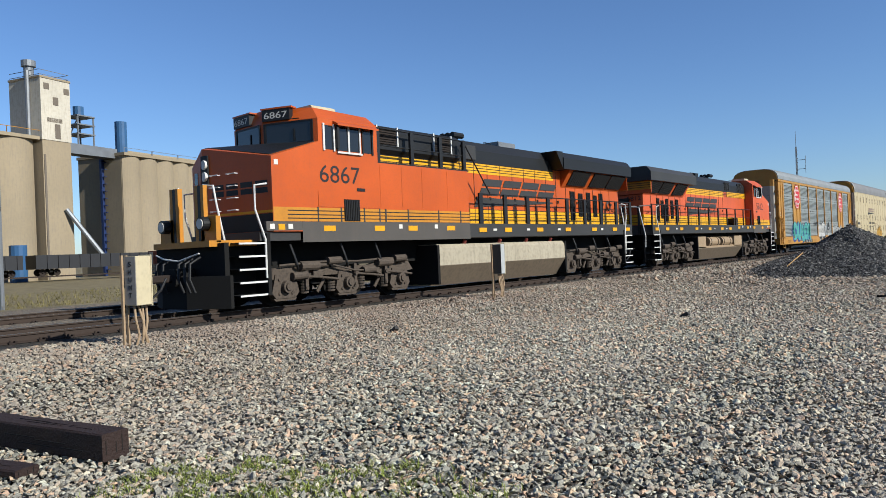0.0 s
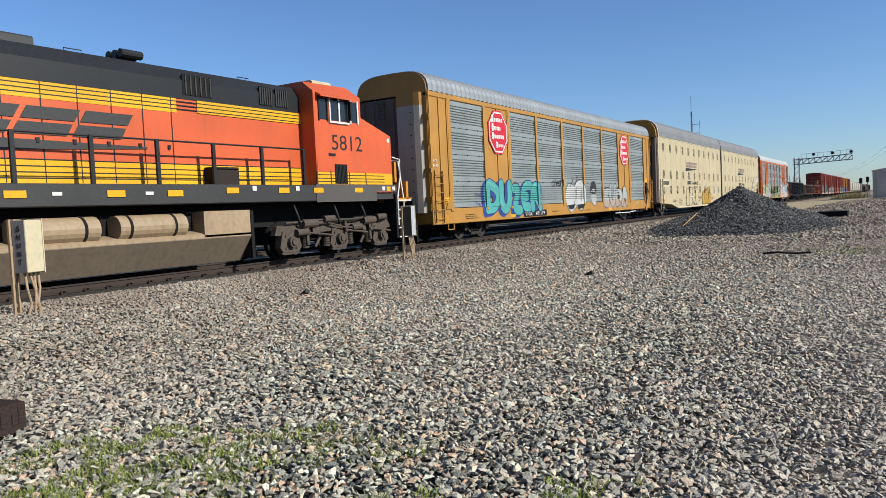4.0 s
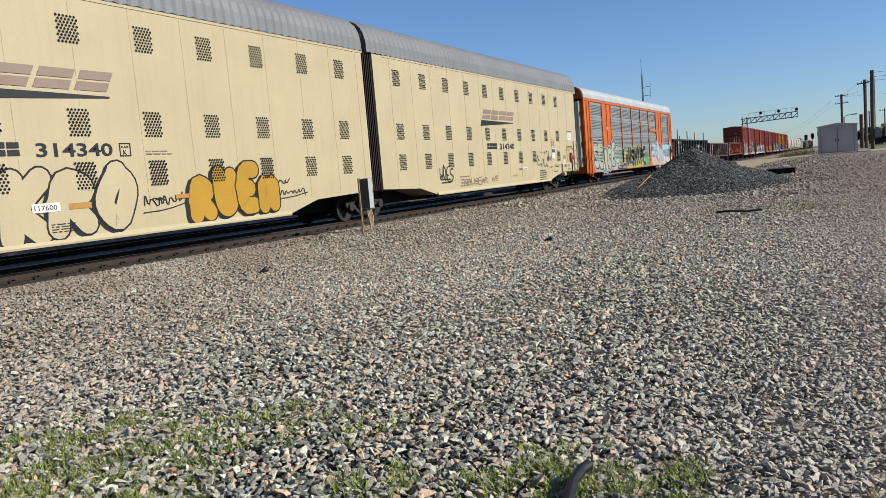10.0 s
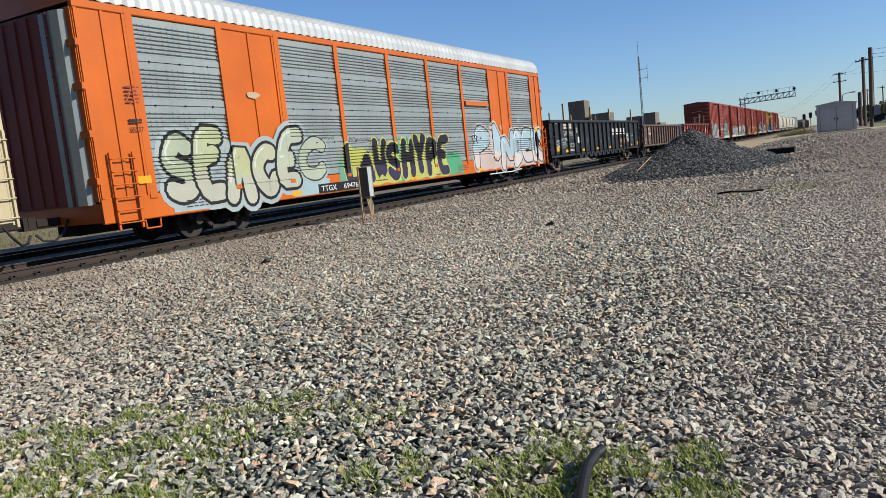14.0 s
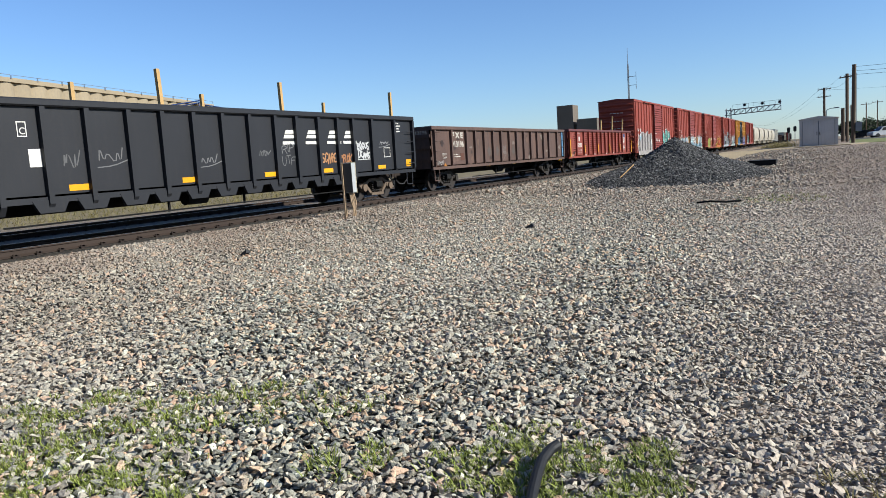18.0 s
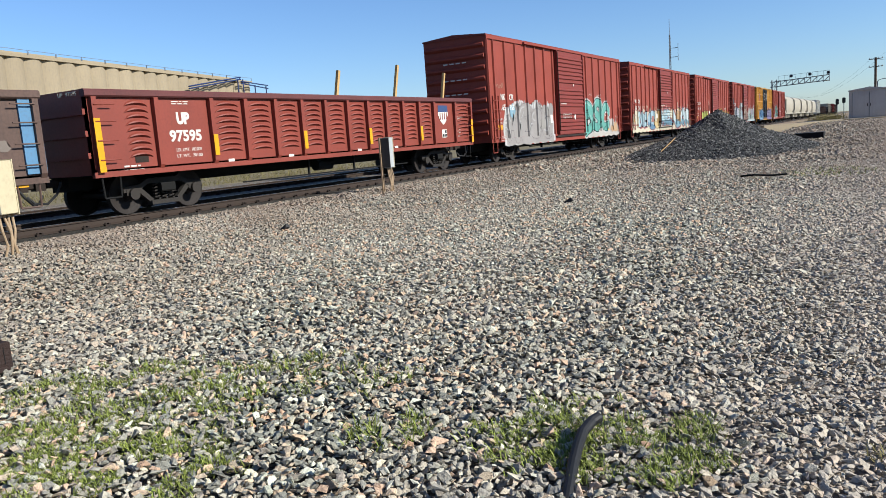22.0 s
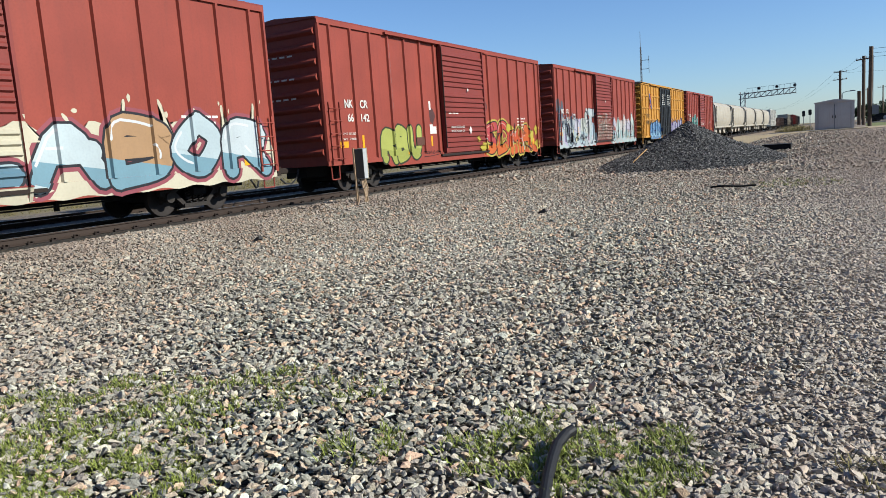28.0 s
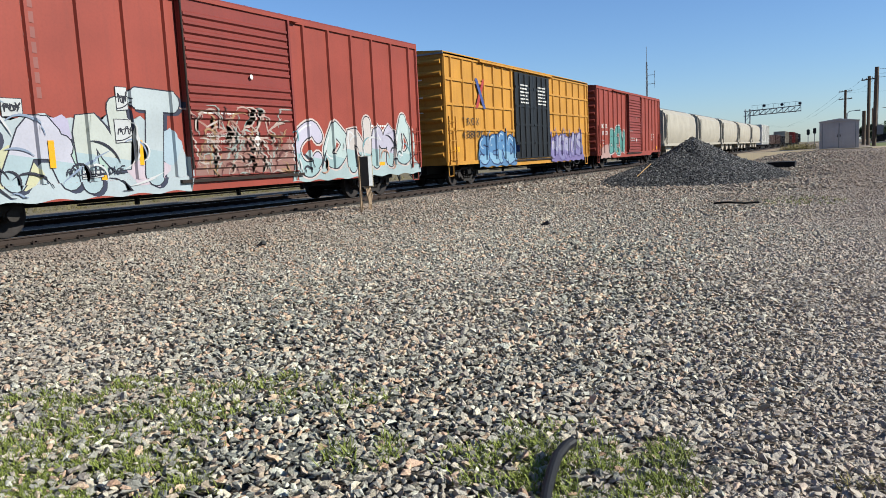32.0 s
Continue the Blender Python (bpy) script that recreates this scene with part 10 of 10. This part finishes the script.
scrawl(b4, 0.024, 1.2, 0.8, 6.3, 1.9, [(44, 44, 62), (44, 44, 62), (232, 232, 228), (150, 168, 196)], 28, 30, 0.04)
for cy in (4.2, 6.35):
    patches(b4, "reflector", 1.527, [(cy, 1.35, 0.13, 0.55)], M_REFL)
splash(b4, 0.001, 7.9, 11.65, 0.98, 1.7, (176, 122, 108), 34, 4, 0.5, rough=0.16)
scrawl(b4, 0.003, 7.95, 1.0, 3.5, 1.75, [(206, 168, 150), (196, 140, 122), (216, 196, 180), (176, 184, 172), (196, 150, 100), (206, 172, 156), (120, 60, 54)], 30, 90, 0.045)
splash(b4, 0.001, 11.6, 19.0, 0.70, 1.5, (186, 208, 206), 32)
graffiti(b4, "CONMO", 11.7, 0.86, 6.9, 1.7, [(214, 206, 224), (204, 224, 216), (226, 214, 204)], (52, 54, 66), fat=0.125, seed=29, edge=0.035, outer=(232, 210, 198), low=(176, 208, 206), glint=(240, 240, 238), wild=1.2)
scrawl(b4, 0.022, 11.8, 0.85, 6.8, 1.3, [(216, 166, 136), (120, 176, 184), (60, 62, 74), (230, 230, 226)], 33, 22, 0.05)


def yellow_boxcar(y):
    car = boxcar(y, "638870", 31, M_BOXYEL, mark="", doors=(7.2, 12.0))
    car["label"] = "weathered yellow boxcar with black double doors and blue spray paint"
    for ch in [c for c in car.children if c.name.startswith("sliding_door")]:
        for o in (*ch.children, ch):
            bpy.data.objects.remove(o)
    for a in (7.2, 9.6):
        d = part("plug_door", box(B(), 1.51, 1.60, a, a + 2.38, 1.0, 5.15), M_BLACK, car, "black plug door with white stencils")
        for q in (a + 0.5, a + 1.2, a + 1.9):
            part("lock_rod", rod(B(), (1.63, q, 1.05), (1.63, q, 5.1), 0.03), M_BLACK, d)
        for zz in (1.7, 2.6, 3.5, 4.4):
            part("door_rib", box(B(), 1.60, 1.63, a + 0.05, a + 2.3, zz, zz + 0.1), M_BLACK, d)
        part("stencil", bars(B(), 1.635, a + 0.6, 3.7, 1.2, 1.0, 6, random.Random(int(a))), M_TEXTWHT, d)
    for zz in (2.3, 3.3, 4.3):
        for a, b in ((0.1, 7.1), (12.1, 19.0)):
            part("side_stringer", box(B(), 1.50, 1.56, a, b, zz, zz + 0.10), M_BOXYEL, car)
    for ang, c in ((0.75, (206, 60, 50)), (-0.75, (70, 90, 170))):
        cx, cz, l, w = 3.3, 3.9, 0.75, 0.13
        dy, dz = math.cos(1.57 - ang * 0.75) * l, math.sin(1.57 - ang * 0.75) * l
        part("railway_cross", plate(B(), 1.566 if ang > 0 else 1.572, [(cx - dy - w, cz - dz), (cx - dy + w, cz - dz), (cx + dy + w, cz + dz), (cx + dy - w, cz + dz)]), spray(c), car)
    letters("reporting_mark", "TBOX", car, 1.566, 1.5, 2.55, 0.3, M_TEXTBLK, width=1.6, spacing=1.6)
    letters("number", "638870", car, 1.566, 1.5, 2.0, 0.3, M_TEXTBLK, width=2.0)
    splash(car, 0.062, 2.9, 7.15, 0.72, 2.0, (96, 146, 196), 31, 5, 0.35)
    graffiti(car, "SERD", 3.0, 0.85, 4.1, 1.4, (92, 150, 204), (34, 50, 108), fat=0.13, seed=31, lift=0.066, edge=0.05, low=(140, 190, 222), glint=(206, 226, 236))
    splash(car, 0.062, 12.1, 17.9, 0.72, 2.1, (138, 122, 182), 32, 8, 0.6)
    graffiti(car, "NEROS", 12.3, 0.9, 5.2, 1.4, (176, 172, 206), (96, 80, 150), fat=0.12, seed=32, lift=0.066, edge=0.05, low=(150, 140, 196), glint=(230, 206, 200))
    part("roof_cap", box(B(), -1.56, 1.56, -0.03, 19.13, 5.29, 5.36), M_GALV_ROOF, car)


yellow_boxcar(304.7)
b5 = boxcar(325.7, "65771", 25)
graffiti(b5, "BEW", 3.0, 0.9, 4.2, 1.8, (98, 172, 160), (28, 46, 46), fat=0.12, seed=33, edge=0.05, outer=(216, 214, 206))
splash(b5, 0.001, 0.8, 3.2, 0.70, 1.5, (206, 160, 146), 35)
for k in range(5):
    hopper(347.0 + 18.7 * k, k)
s = 441.0
for k, (L, h, m, lab) in enumerate(((18.5, 5.0, M_WHITE, "pale grey boxcar in the train's tail"), (16.5, 3.0, M_GONBRN, "dark gondola in the train's tail"), (16.5, 3.2, M_GONBRN, "dark gondola in the train's tail"), (16.5, 3.1, M_GONBLK, "black gondola in the train's tail"), (18.5, 4.4, M_HOPPER, "pale hopper car in the train's tail"), (16.5, 3.4, M_GONBRN, "brown gondola in the train's tail"), (18.5, 4.6, M_BOXRED2, "red boxcar in the train's tail"), (18.5, 4.4, M_GONBRN, "brown car in the train's tail"), (18.5, 4.2, M_GONBLK, "black car in the train's tail"))):
    far_box(s, L, h, m, lab)
    s += L + 1.3


# ---- stakes standing in the gondolas ----
def stakes(car, rows, top, side=1.32):
    for y, z, lean in rows:
        bm = box(B(), -0.045, 0.045, -0.05, 0.05, 0.0, z)
        p = part("stake", bm, M_STAKE, car, "pale wooden stake standing in the car")
        p.matrix_basis = pose(side, y, top - 1.2, lean, 0, 0)


stakes(gon, [(3.22, 2.25, 0), (8.7, 2.15, 2), (13.2, 2.12, 1), (19.45, 2.16, 0)], 2.9)
stakes(gon, [(8.27, 2.1, 0), (12.7, 2.02, 0), (18.87, 2.02, -2)], 2.9, -1.32)
stakes(redg, [(8.3, 2.05, -15), (11.5, 2.4, -16), (14.8, 2.25, -15)], 2.7)


# ---- the nearest stones, one by one ----
def single_stones(count=300):
    rs = np.random.RandomState(21)
    meshes = []
    for v, tri in hulls(14, 77):
        me = bpy.data.meshes.new("stone")
        me.from_pydata([tuple(p) for p in v], [], [tuple(int(q) for q in t) for t in tri])
        me.materials.append(M_STONE_ONE)
        meshes.append(me)
    for k in range(count):
        x, y = rs.uniform(-3.6, -0.1), rs.uniform(2.9, 4.6)
        s = 0.055 * math.exp(min(0.35, rs.normal(0, 0.2)))
        z = gz(x, y) + 0.025 * noise.noise(Vector((x * 0.5, y * 0.5, 0))) + 0.014
        ob = new("stone", meshes[k % 14])
        ob.parent = GROUND
        ob.matrix_basis = pose(x, y, z, rs.uniform(-25, 25), rs.uniform(-25, 25), rs.uniform(0, 360)) @ Matrix.Scale(s, 4)


single_stones()
for ob in list(scene.objects):
    if ob.name.split(".")[0] in ("stencil", "faded_lettering", "sign_lettering", "scribbled_tag"):
        tagged(ob, kind="stuff")


# ---- movement ----
def motions():
    for ob, y, flip in MOVERS:
        walk(ob, [(t, pose(TRACK_X, y - d, RAIL_Z, 0, 0, 180 if flip else 0)) for t, d in DIST])
    step = 1 / 15
    n = int(round(32.0 / step))
    for w, at, r, flip in WHEELS:
        rows = []
        for i in range(n + 1):
            t = round(i * step * 30) / 30
            a = math.degrees(gone(t) / r)
            rows.append((t, pose(*at, -a if flip else a)))
        walk(w, rows)


motions()
